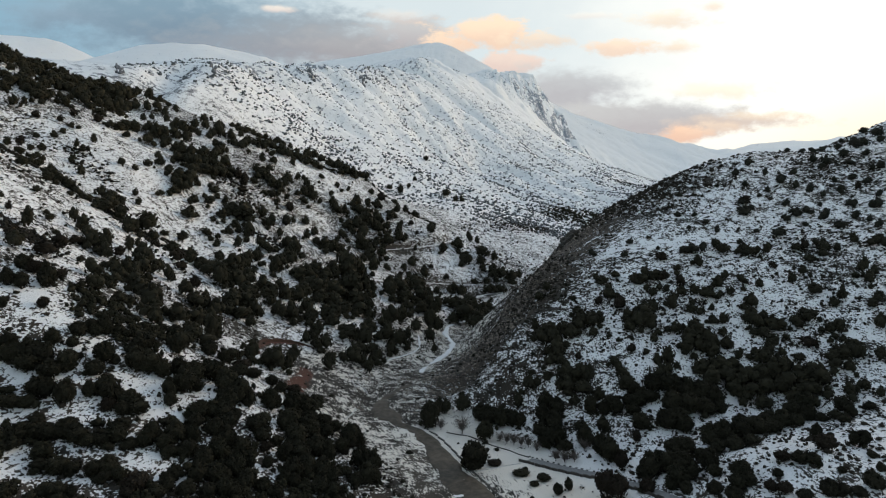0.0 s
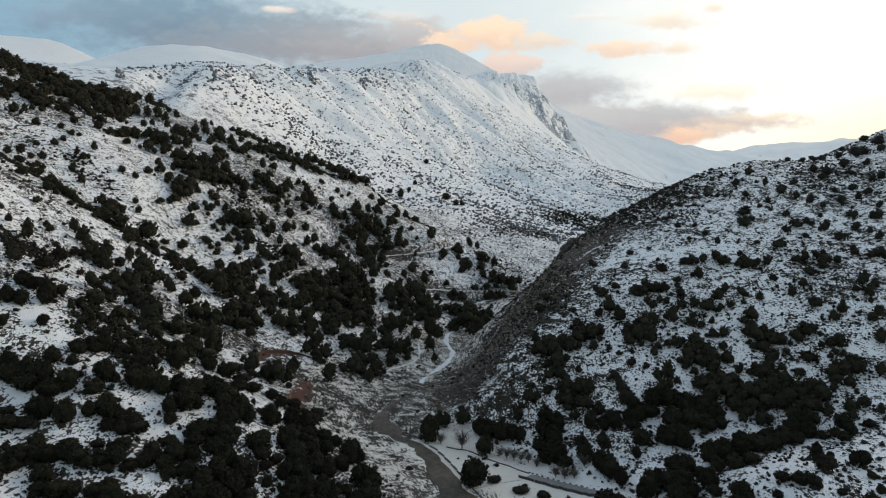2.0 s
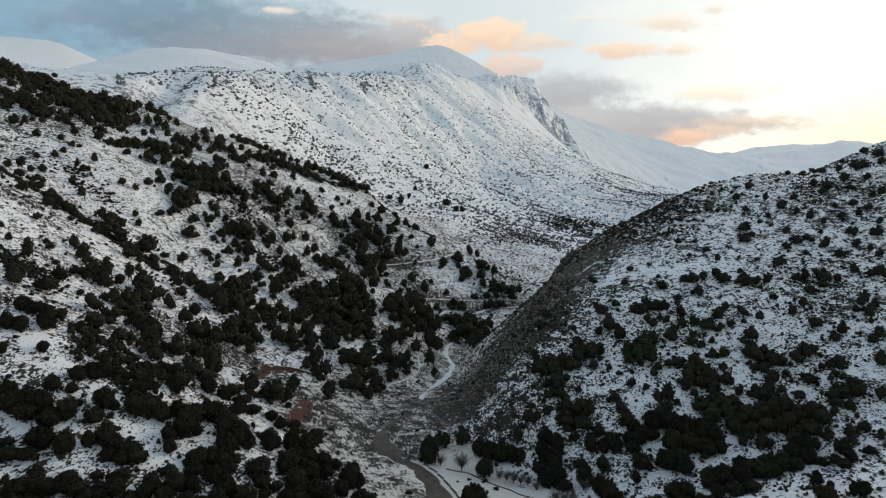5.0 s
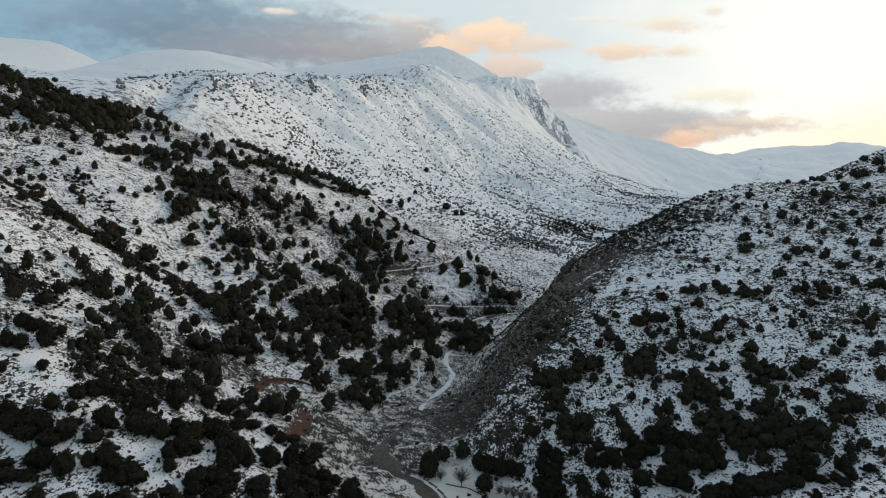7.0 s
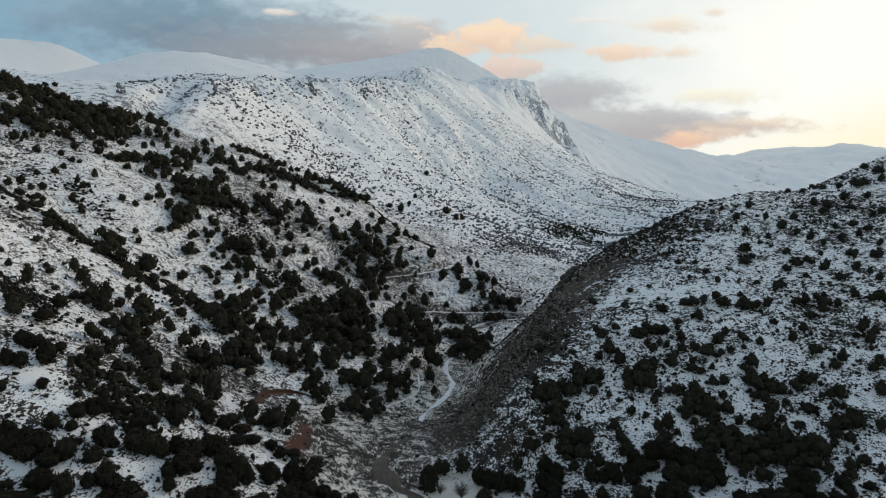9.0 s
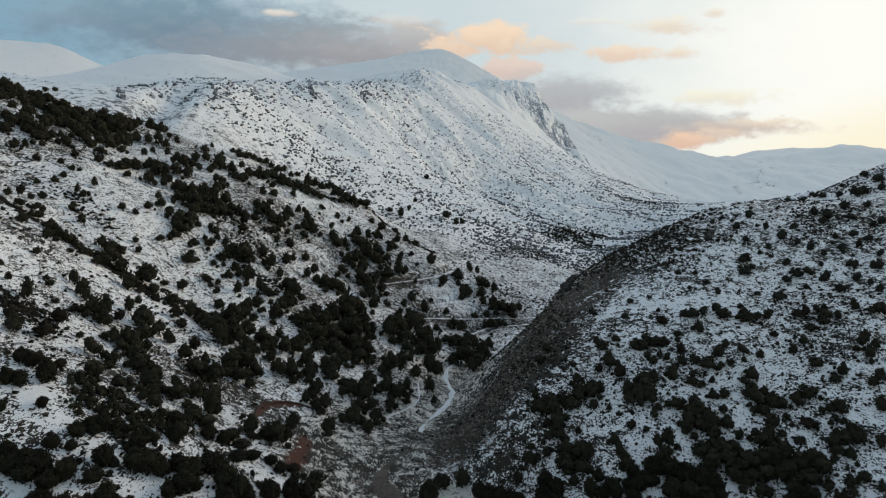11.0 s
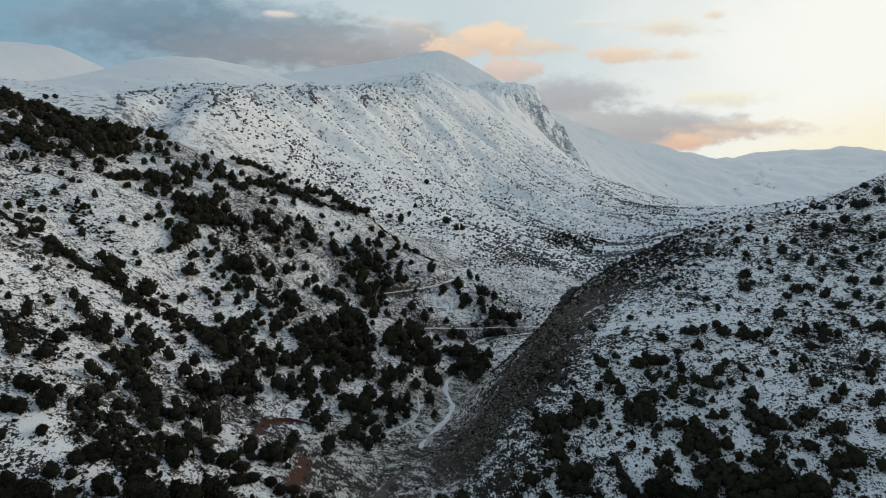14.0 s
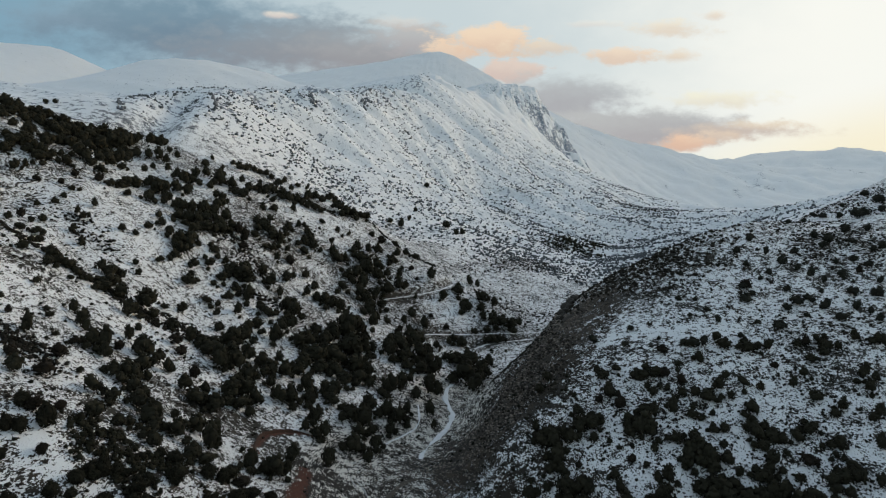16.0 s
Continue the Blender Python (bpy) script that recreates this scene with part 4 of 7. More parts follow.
NEAR_LEFT_TREES_B = [(-87.7, 118.5, 1.8, 2), (-85.7, 116.3, 2, 2.5), (-83, 117.9, 2.4, 3.1), (-82.4, 116.3, 2.2, 2.3), (-82.2, 123.6, 1.8, 2.1),
    (-80.5, 118.5, 2.2, 3.2), (-80.4, 109.2, 1.8, 1.6), (-79.6, 128.3, 1.7, 2), (-78.9, 125.2, 1.2, 1.5), (-78.9, 131.2, 1.5, 1.9), (-78.5, 114.8, 1.5, 1.1),
    (-78.2, 116.8, 2.4, 2.3), (-78, 112.5, 1.9, 2.2), (-77.9, 110.1, 1.6, 1.6), (-77.5, 131.1, 1.5, 1.6), (-76.6, 121.3, 1.1, 1.8), (-76.6, 133.5, 1.7, 2.9),
    (-76.3, 119.1, 2, 2.9), (-75.9, 112.6, 1.7, 2.5), (-74.3, 107.6, 1.4, 1.1), (-72.3, 112.4, 1.8, 3), (-72, 125, 2.3, 2.9), (-71.8, 121.2, 2, 1.9),
    (-70.7, 105.2, 1.8, 2)]
NEAR_LEFT_TREES_C = [(-70.4, 126.4, 1.1, 1.4), (-69.6, 115.8, 1.5, 2), (-69, 133.6, 2.2, 2.9), (-68.8, 108.6, 1.4, 1.3), (-68.5, 106.5, 2, 2.3),
    (-67.4, 117.6, 2.2, 2.8), (-66.9, 128.3, 2.4, 3.4), (-66.2, 106.1, 2, 2.3), (-65.6, 118.2, 1.5, 2), (-65, 130, 2.2, 3.2), (-64.3, 106.3, 1.8, 1.5),
    (-63.1, 115.9, 1.5, 1.7), (-63, 118.4, 2.2, 2), (-62.6, 131, 2, 2.5), (-62.4, 107.5, 1.8, 1.8), (-61.3, 112, 1.9, 1.6), (-61.2, 117.5, 2.2, 2),
    (-61, 106.8, 1.2, 0.9), (-60.6, 108.9, 2, 2.1), (-58.7, 126, 1.5, 2.6), (-57.7, 108.4, 1.6, 1.3), (-57.3, 123.7, 1.4, 1.8), (-57, 134, 2.7, 3.2),
    (-56.8, 129.3, 2.7, 3.1)]
NEAR_LEFT_TREES_D = [(-55.8, 109.7, 1.4, 1.9), (-55.4, 112.1, 1.9, 2.4), (-55.3, 131.5, 1.7, 1.9), (-54.8, 117.9, 1.8, 1.3), (-52.6, 122.4, 1.4, 1.2),
    (-52.6, 110.8, 1.7, 1.9), (-52.1, 114.4, 2.1, 2.5), (-51.4, 123.7, 2.3, 2.4), (-51, 109.6, 1.4, 1.3), (-50.9, 120.6, 2.2, 1.8), (-49.7, 132.4, 1.2, 2.1),
    (-49.3, 115.6, 1.5, 2.2), (-49.1, 125.6, 2.1, 2.4), (-48.7, 111.6, 1.9, 1.9), (-47.5, 129.4, 2.4, 3.1), (-47.1, 121.2, 1.8, 1.8), (-47, 125.3, 1.9, 2.4),
    (-45.2, 111, 1.9, 2.2), (-45.2, 124.1, 2.1, 2.1), (-45.2, 128, 1.4, 1.6), (-44.4, 115.7, 1.7, 2.2), (-44.2, 106, 1.6, 2.3), (-43.8, 118.7, 2.2, 2.6),
    (-43.3, 114.3, 1.7, 2.5)]
NEAR_LEFT_TREES_E = [(-42, 108.2, 2, 2.4), (-41.1, 119.1, 2, 2.3), (-40.7, 128.6, 2.4, 2.2), (-40.6, 108.6, 1.6, 2.1), (-40.6, 131.9, 2.2, 1.7),
    (-39.8, 112.3, 2.1, 2.7), (-39.5, 105.7, 1.8, 2.1), (-39, 119.7, 1.3, 1.3), (-38.7, 126.1, 1.9, 1.8), (-38.3, 106.5, 1.8, 1.8), (-38.2, 115.6, 1.3, 2),
    (-37.2, 111, 1.9, 2.2), (-36, 127.3, 1.4, 1.5), (-35.4, 119.1, 1.1, 1.4), (-34.4, 112.3, 1.5, 1.6), (-33.3, 124.1, 1.9, 2.4), (-33, 132.6, 2.5, 2.9),
    (-31.7, 112.1, 1.3, 1.4), (-31.4, 116.9, 1.3, 1.7), (-30.8, 126, 2.3, 2.7), (-30.3, 119.5, 2.2, 2.6), (-29.7, 117.2, 1.5, 1.7), (-28.5, 132.5, 2.5, 2.9),
    (-28, 122, 2, 2.7)]
NEAR_LEFT_TREES_F = [(-26, 132.5, 2, 2.9), (-25.4, 123.4, 2.3, 2.7), (-24.8, 118, 1.8, 1.7), (-22.9, 122.7, 1.6, 2.1), (-22.1, 118.6, 2, 1.7), (-18.5, 125, 1.4, 1.8),
    (-16.5, 128.2, 2.6, 2.8), (-16, 134.1, 2.3, 3.3), (-14.8, 129.6, 1.4, 1.9), (-98.2, 137.4, 1.8, 2.2), (-91.2, 135.5, 2.1, 3.6), (-88.6, 143.6, 1.3, 1.7),
    (-88.4, 149.5, 2.4, 2.7), (-75.1, 135.9, 1.5, 1.6), (-73.5, 136.9, 1.5, 1.3), (-69.1, 138, 1.8, 2), (-65.3, 145.3, 2.4, 3.2), (-60.9, 135.6, 2, 2.3),
    (-55.2, 139.3, 2.6, 3), (-54.1, 141.6, 1.8, 2.4), (-53.6, 140.3, 1.6, 2.7), (-50.3, 136.9, 2.6, 3.7), (-46.8, 136.3, 2.3, 3.3), (-44.8, 136.2, 1.5, 2.3)]
NEAR_LEFT_TREES_G = [(-41.8, 142.9, 2.4, 3.1), (-38.5, 149.9, 2.2, 3.3), (-36.7, 140.3, 2.4, 2), (-36, 136.7, 2.5, 3), (-34.4, 141.8, 2.4, 1.8),
    (-34.1, 149.3, 2.5, 1.9), (-31.5, 139.9, 2.3, 2.7), (-28.9, 144, 2.4, 2.4), (-24.3, 141.1, 1.8, 2.1), (-23.1, 146.3, 2.7, 3.5), (-21, 146.7, 1.6, 2.5),
    (-18.8, 135.7, 2.5, 3)]
LOW_LEFT_TREES_A = [(-111.1, 152.6, 2.3, 2.4), (-97, 163.5, 2.3, 2.8), (-92.4, 164.3, 2.3, 2.4), (-84.9, 154.7, 2, 1.9), (-83.8, 157.6, 1.8, 1.5),
    (-79, 155.7, 1.7, 1.9), (-75.9, 155.4, 2, 2.6), (-72.9, 152.4, 1.4, 1.5), (-69.3, 152.4, 2.3, 2.6), (-68.1, 159.9, 2.7, 2.7), (-64.7, 161.2, 2.7, 2),
    (-61.8, 155.7, 2, 2.3), (-59.1, 158.5, 1.8, 2.3), (-59, 162.5, 2.7, 2.4), (-53.4, 153.1, 2.6, 1.9), (-52, 160.3, 2.4, 1.8), (-45.1, 163.3, 1.8, 2),
    (-36.1, 153.8, 2, 3), (-30.9, 151.5, 2.5, 2.2), (-28, 153, 1.7, 1.9), (-23.7, 156.3, 1.7, 1.5), (-140.4, 187, 0.7, 1.2), (-130.3, 194.7, 1.5, 1.2),
    (-126.4, 178.8, 2, 3.4)]
LOW_LEFT_TREES_B = [(-122.9, 186.4, 1.2, 0.9), (-115.1, 193.5, 2.5, 3.8), (-109, 191.1, 1.8, 3), (-105.3, 170.8, 1.1, 1.2), (-102.7, 183.2, 2.2, 2.7),
    (-99.1, 186.3, 3, 4.1), (-94.2, 179.7, 2.3, 3), (-91.2, 179.6, 2, 2.2), (-87.8, 171.2, 2.9, 3.3), (-82.5, 165.7, 3.4, 4), (-82.1, 180.6, 1.5, 1.8),
    (-75, 180.2, 3, 3.5), (-75, 166.7, 2.8, 3.2), (-71.1, 185, 2.1, 3.5), (-67.7, 172.6, 2.9, 4.6), (-57.7, 176.2, 2.6, 3.2), (-53.1, 177.9, 2.3, 3),
    (-50.4, 178.9, 3, 3.9), (-48.4, 182.4, 1.7, 2.7), (-48, 165.1, 1.8, 1.8), (-3.7, 168.1, 2.8, 4.5), (-1.3, 175.8, 1.6, 2.8), (-132.5, 196.4, 1.1, 1.2),
    (-123.9, 201.8, 2.1, 3.4)]
LOW_LEFT_TREES_C = [(-121.6, 200.2, 1.5, 2.4), (-112.8, 195.5, 2.7, 4.3), (-100.1, 196, 2.9, 4), (-88.3, 201.8, 2.6, 3.2), (-83.5, 198.3, 3.3, 3.1),
    (-78.1, 201.7, 3.4, 3.9), (-49.8, 195.5, 2.4, 3.1), (-39, 201.7, 2.4, 3.7)]
MID_LEFT_TREES_A = [(-160.3, 224, 2.1, 2.2), (-149.9, 222.9, 2.1, 2.2), (-143.3, 207, 1.5, 1.5), (-129.2, 206.1, 1.7, 2.9), (-116.1, 224.2, 1.5, 1.9),
    (-113.5, 212.9, 1.8, 3), (-105, 207.1, 3.9, 4.5), (-96.4, 207, 1.9, 3), (-84.4, 209.4, 1.8, 2.3), (-77.6, 216.4, 3.6, 4.2), (-74.2, 221.6, 3.3, 4.3),
    (-73.6, 213.6, 3.6, 2.7), (-69.6, 220.5, 2.5, 3.7), (-50.8, 219.1, 1.6, 2.8), (-46.2, 217.2, 2, 2.6), (-44.2, 220.7, 2.9, 3.7), (-33.2, 218.3, 3.5, 3.7),
    (-26.8, 212.6, 2, 3.1), (-24.7, 223.1, 1.7, 1.6), (-188.6, 254.5, 1.7, 1.9), (-178.5, 247.6, 2.1, 1.8), (-175.7, 253.2, 2.4, 1.8), (-173.7, 254.7, 1.4, 1.9),
    (-169.1, 246.2, 1.8, 1.8)]
MID_LEFT_TREES_B = [(-168.6, 240.4, 1.3, 1.7), (-156.1, 234.5, 2.6, 2.8), (-151.8, 231.8, 2.2, 2.5), (-149.8, 234.5, 2.6, 2.3), (-148.6, 236.2, 1.5, 1.7),
    (-144.8, 233.7, 1.3, 1.7), (-142.8, 225.3, 1.3, 1.1), (-142.1, 241.4, 2.3, 1.7), (-142, 234.7, 2, 1.5), (-139.6, 247.2, 3.7, 2.8), (-136, 236.1, 3.1, 2.3),
    (-131.8, 240.1, 2.9, 3.5), (-124.7, 247.1, 4.6, 4.8), (-122.3, 229.7, 3, 3.6), (-112.6, 245.6, 2.7, 2.7), (-104.2, 243.3, 2.7, 3.5), (-101.6, 246.4, 3.2, 2.7),
    (-98.6, 250.9, 3.3, 2.7), (-94.7, 239.3, 4, 3.5), (-88.2, 233.1, 3.5, 5.1), (-86.7, 230.4, 3, 5.1), (-84.1, 237.5, 4.4, 5.2), (-77.2, 252, 3.3, 4.3),
    (-76.6, 232.1, 3.5, 3.9)]
MID_LEFT_TREES_C = [(-73.2, 250.8, 3.7, 3.6), (-69.6, 237.7, 2, 2.6), (-67.9, 253.7, 3.3, 4.3), (-62.9, 228.5, 3, 3.9), (-59.8, 231.8, 3, 4.5),
    (-57.3, 250.2, 2.8, 4.2), (-53.7, 239.5, 3.1, 3.5), (-50.9, 254.3, 2.8, 3.7), (-48.9, 228.1, 2.6, 3.9), (-47.3, 254.6, 3.3, 4.3), (-45.8, 246.4, 2.8, 3),
    (-38.1, 242.5, 3.6, 3.5), (-33.2, 233.2, 2.6, 2.8), (-31.9, 240.4, 3.6, 5.2), (-27.6, 253.4, 1.9, 2.5), (-25.7, 226.7, 2.5, 3.3), (-21.8, 242.7, 2.3, 2.9),
    (-19, 253.1, 3.3, 4.3), (-191.9, 277.3, 1.6, 1.7), (-183.4, 261.4, 1.5, 1.6), (-181.9, 266.6, 2, 1.9), (-171.1, 271.1, 1.8, 2.3), (-164.3, 267.2, 1.7, 2.6),
    (-148.8, 256.2, 2.1, 2.8)]
MID_LEFT_TREES_D = [(-144.5, 255.1, 3.3, 3.1), (-143.9, 275, 1.5, 1.7), (-143.6, 260.1, 1.7, 2.2), (-140.2, 270.4, 1.5, 2), (-123.7, 261.5, 2, 1.6),
    (-119.5, 269.6, 2.5, 2.6), (-102.7, 270, 2.3, 2.6), (-95.2, 261.5, 4.9, 4.4), (-92.4, 279.5, 2.6, 4.1), (-91.8, 271.5, 3.5, 4.6), (-84.5, 256, 3.3, 4.3),
    (-74, 266.7, 2, 3.2), (-65.1, 262.1, 3.9, 4.4), (-64.1, 273.9, 3.6, 4), (-58.4, 278.1, 4.1, 3.4), (-45.9, 275.5, 3.6, 4), (-31.7, 256.6, 3.3, 4.4),
    (-24.2, 256.5, 3.3, 4.4), (-16.1, 263.9, 2, 3.3), (-6, 267.5, 2.5, 4.2), (-3.8, 258.3, 1.4, 2.5)]
SPUR_TREES_A = [(7.4, 141.8, 3.2, 4.1), (0.5, 176.9, 2, 2.4), (5.9, 175.9, 2.6, 3.2), (-188.5, 285, 1.9, 2.1), (-177.4, 284.9, 1.3, 2.3), (-173.7, 283.2, 1.6, 2.1),
    (-108.2, 280.7, 1.8, 2), (-81.2, 284.5, 3.2, 5.4), (-49.9, 282.8, 3.7, 4.1), (-25.6, 284.9, 4.3, 5.5), (-229.7, 312, 3.5, 3), (-227.9, 303.7, 3.4, 2.6),
    (-226.1, 302.5, 2.3, 3.3), (-220.2, 311.4, 2.9, 3), (-215.4, 294.6, 2.2, 2.9), (-214.8, 314.5, 3.2, 3.8), (-214.3, 301, 1.7, 2.2), (-213.6, 310.5, 4.1, 3),
    (-191, 301.9, 1.7, 1.8), (-189.9, 293.9, 1.6, 1.8), (-188.7, 304.3, 1.4, 1.1), (-176.6, 297.3, 1.7, 2.8), (-172.4, 285.6, 1.1, 1.7), (-157.9, 288.8, 1.9, 2.1)]
SPUR_TREES_B = [(-153.4, 305.9, 2.3, 2.2), (-153.4, 293, 1.6, 1.8), (-145.5, 312.2, 2.3, 3), (-139.4, 310.8, 4.1, 4.5), (-139.2, 288.7, 2.2, 1.7),
    (-136.3, 298.9, 2.8, 2.1), (-136.3, 305.1, 4, 3.7), (-135.6, 313.8, 4.1, 5.3), (-128.1, 303.3, 2.3, 2.6), (-125.2, 289.2, 3.8, 3.2), (-123.7, 311.3, 2.9, 2.6),
    (-117.1, 299.8, 1.7, 1.8), (-115.3, 307.4, 2.3, 3.4), (-114.3, 285, 2.7, 2.1), (-110.2, 287.2, 1.6, 1.7), (-108.3, 296.5, 2.2, 2.5), (-108.3, 306.8, 2.9, 2.6),
    (-101.1, 289.8, 2.4, 3.2), (-100.7, 304.5, 3.1, 5.2), (-93.6, 302.3, 2.5, 3.3), (-90.5, 286.4, 2.7, 3.5), (-89.7, 302, 3.4, 2.9), (-81.5, 298.8, 2.5, 3.3),
    (-78.8, 305, 3.4, 3.7)]
SPUR_TREES_C = [(-71.2, 292, 3.8, 4.2), (-68, 296.5, 3.9, 5), (-67.2, 312.4, 3.5, 3.8), (-61.9, 308.7, 4, 4.5), (-61.6, 286.4, 5.9, 4.9), (-53.9, 297.5, 5.5, 5),
    (-48, 314.7, 6.5, 6.9), (-44, 298.2, 5, 5.1), (-41.1, 287.7, 4.8, 4.2), (-38.4, 299.3, 3.3, 4.4), (-20.9, 296.3, 3.3, 5), (-17.5, 310.7, 2.3, 3),
    (-13.5, 289.4, 2.7, 3.5), (-6.9, 306.8, 3.4, 5.8), (-2.5, 306.5, 2.9, 4.5), (-258.8, 344.7, 2.6, 3.3), (-247.2, 336.7, 2.8, 2.4), (-236.9, 317.6, 3, 2.3),
    (-235.6, 336.7, 2.2, 3.3), (-235.5, 332.9, 3.1, 4), (-230.7, 319.7, 4.2, 3.1), (-226.1, 335.7, 4.4, 3.3), (-225.8, 317.2, 3.5, 3.1), (-219.8, 315.9, 2.7, 3.4)]
SPUR_TREES_D = [(-212.7, 326.1, 1.8, 2.4), (-211.9, 316.1, 2.9, 3.1), (-210.5, 339.2, 3.8, 4.9), (-205.8, 338, 3.2, 4.1), (-205.4, 319.7, 2.7, 3.5),
    (-193.9, 333.2, 2.8, 2.8), (-184.1, 324.6, 2.4, 2.4), (-182, 330.3, 3.1, 2.8), (-181.3, 336.6, 3.1, 3.3), (-178.5, 340.6, 3.8, 3.7), (-176.1, 327.1, 2.4, 2),
    (-168.3, 334.8, 3.1, 3.7), (-162.3, 344.5, 3.2, 3.3), (-156.4, 322.4, 1.8, 2.3), (-156.4, 342.5, 2.6, 3.3), (-153.1, 344.1, 3.9, 4.2), (-150.9, 315.3, 2.1, 3.1),
    (-150.3, 332.9, 3.7, 3.2), (-144.9, 335, 3.1, 4.1), (-140.8, 336.8, 3.1, 4.1), (-138.7, 328.1, 3.7, 3.6), (-135.1, 334.8, 3.7, 3.7), (-132, 339.3, 2.5, 3.3),
    (-128.9, 344.1, 3.9, 4.2)]
SPUR_TREES_E = [(-125.5, 322.7, 3, 2.3), (-114.8, 319, 4.2, 3.1), (-108.5, 318.6, 5.9, 5.4), (-105.6, 319.1, 3.6, 3.1), (-102.8, 334.8, 2.5, 4.1),
    (-97.1, 331, 3.1, 4.4), (-91.3, 328.5, 1.8, 3.1), (-85, 320.4, 3, 3.9), (-79.7, 315.1, 3.8, 6.1), (-59.6, 319.8, 4.8, 5.4), (-53.1, 327.4, 6.1, 8.7),
    (-48.6, 339.3, 4.4, 5.8), (-42.8, 320.7, 4.2, 6.2), (-38.8, 326.5, 2.4, 4.1), (-30, 333.4, 4.4, 6.5), (-22, 333.7, 4.4, 4.9), (-20, 327.1, 3.1, 3.2),
    (-12.2, 329.9, 4.9, 3.7), (-7.8, 341.3, 3.8, 5), (-4.4, 334.7, 3.7, 5.7), (-277, 373.8, 3.1, 4.1), (-267.9, 363.8, 4.1, 3.5), (-260, 365.1, 2.7, 3.5),
    (-239.9, 375, 2.8, 2.3)]
SPUR_TREES_F = [(-226, 347, 3.2, 3.4), (-222.8, 356.3, 3.3, 3.5), (-221.8, 349.3, 4.6, 4.2), (-204.5, 368.4, 4.1, 5.4), (-204.1, 347.9, 3.2, 4.2),
    (-203.7, 355.9, 4, 5.2), (-196.1, 357.8, 2.7, 2.6), (-175.7, 349.3, 3.3, 3.8), (-170, 348.6, 3.9, 5.1), (-167.1, 351.1, 3.9, 5.1), (-165.2, 363.2, 3.4, 4.4),
    (-159.6, 366.4, 3.4, 4), (-148.1, 346.4, 3.2, 4.2), (-144.4, 353.5, 4, 4.3), (-141.2, 367.3, 2.7, 3.6), (-140.7, 372.3, 2.8, 2.7), (-140, 357.8, 3.3, 3.9),
    (-139.8, 346.3, 3.2, 3.4), (-133.4, 347.1, 2.6, 4.2), (-132.8, 359.1, 3.3, 4.4), (-130.8, 349, 2.6, 3.4), (-127.7, 354.5, 2.6, 3.4), (-116.2, 362.4, 2.4, 2.6),
    (-108.9, 360.3, 2, 1.7)]
SPUR_TREES_G = [(-108.4, 373.9, 3.1, 3.6), (-105.7, 364.6, 2.4, 2.7), (-104.2, 370.5, 2.1, 2.2), (-101.4, 358.1, 2, 3), (-91.6, 345, 2.9, 3.8),
    (-89.9, 353.8, 1.6, 2.6), (-85.3, 364.7, 2.4, 3.1), (-80.2, 347.3, 2.3, 3.4), (-78.8, 359.4, 2.7, 3.5), (-75.2, 349.2, 2.6, 3), (-70.5, 350.9, 3.9, 4.3),
    (-67.2, 373.7, 2.1, 2.3), (-65.9, 353.5, 4.6, 4.3), (-61.9, 356, 3.3, 4.3), (-46.2, 372.5, 4.2, 5.4), (-41.9, 357.8, 3.3, 5.7), (-35.1, 372.3, 2.1, 2.7),
    (-24.5, 345.3, 5.2, 5.9), (-20.4, 373.5, 2.8, 3.6), (-16.8, 358.4, 6.7, 6.1), (-12.9, 345.7, 4.5, 5.9), (-3.8, 369.1, 2.4, 2.7), (7.4, 359.1, 4.7, 4.4),
    (-282, 375.6, 3.2, 4.1)]
SPUR_TREES_H = [(-280.7, 386.2, 3.2, 3.3), (-274.7, 392.6, 2.2, 2.4), (-273.5, 397.3, 2.2, 2.4), (-271.2, 391.4, 3.6, 2.8), (-269.5, 375.9, 3.5, 3.6),
    (-265.2, 393.6, 3.7, 3.8), (-264.6, 383.5, 3.6, 3.3), (-260.9, 381.8, 2.8, 2.8), (-258.2, 398.6, 3.3, 3.9), (-256.9, 400.2, 2.6, 3.4), (-255.5, 382, 4.3, 3.7),
    (-252, 404.1, 2.3, 2), (-250, 379.3, 4.2, 4.6), (-248.9, 386, 4.3, 4.7), (-247, 401, 3.4, 3.9), (-245.7, 389.8, 4.4, 4.7), (-239.9, 398.9, 4.5, 4.8),
    (-239.2, 388.4, 4.3, 4.7), (-238.8, 403.4, 3.8, 3.9), (-230.5, 383.3, 2.9, 3.7), (-230.3, 394.3, 4.4, 5.7), (-227.6, 401, 4.5, 5.8), (-223, 404.6, 4.5, 5.9),
    (-211.1, 402.6, 3.4, 3.9)]
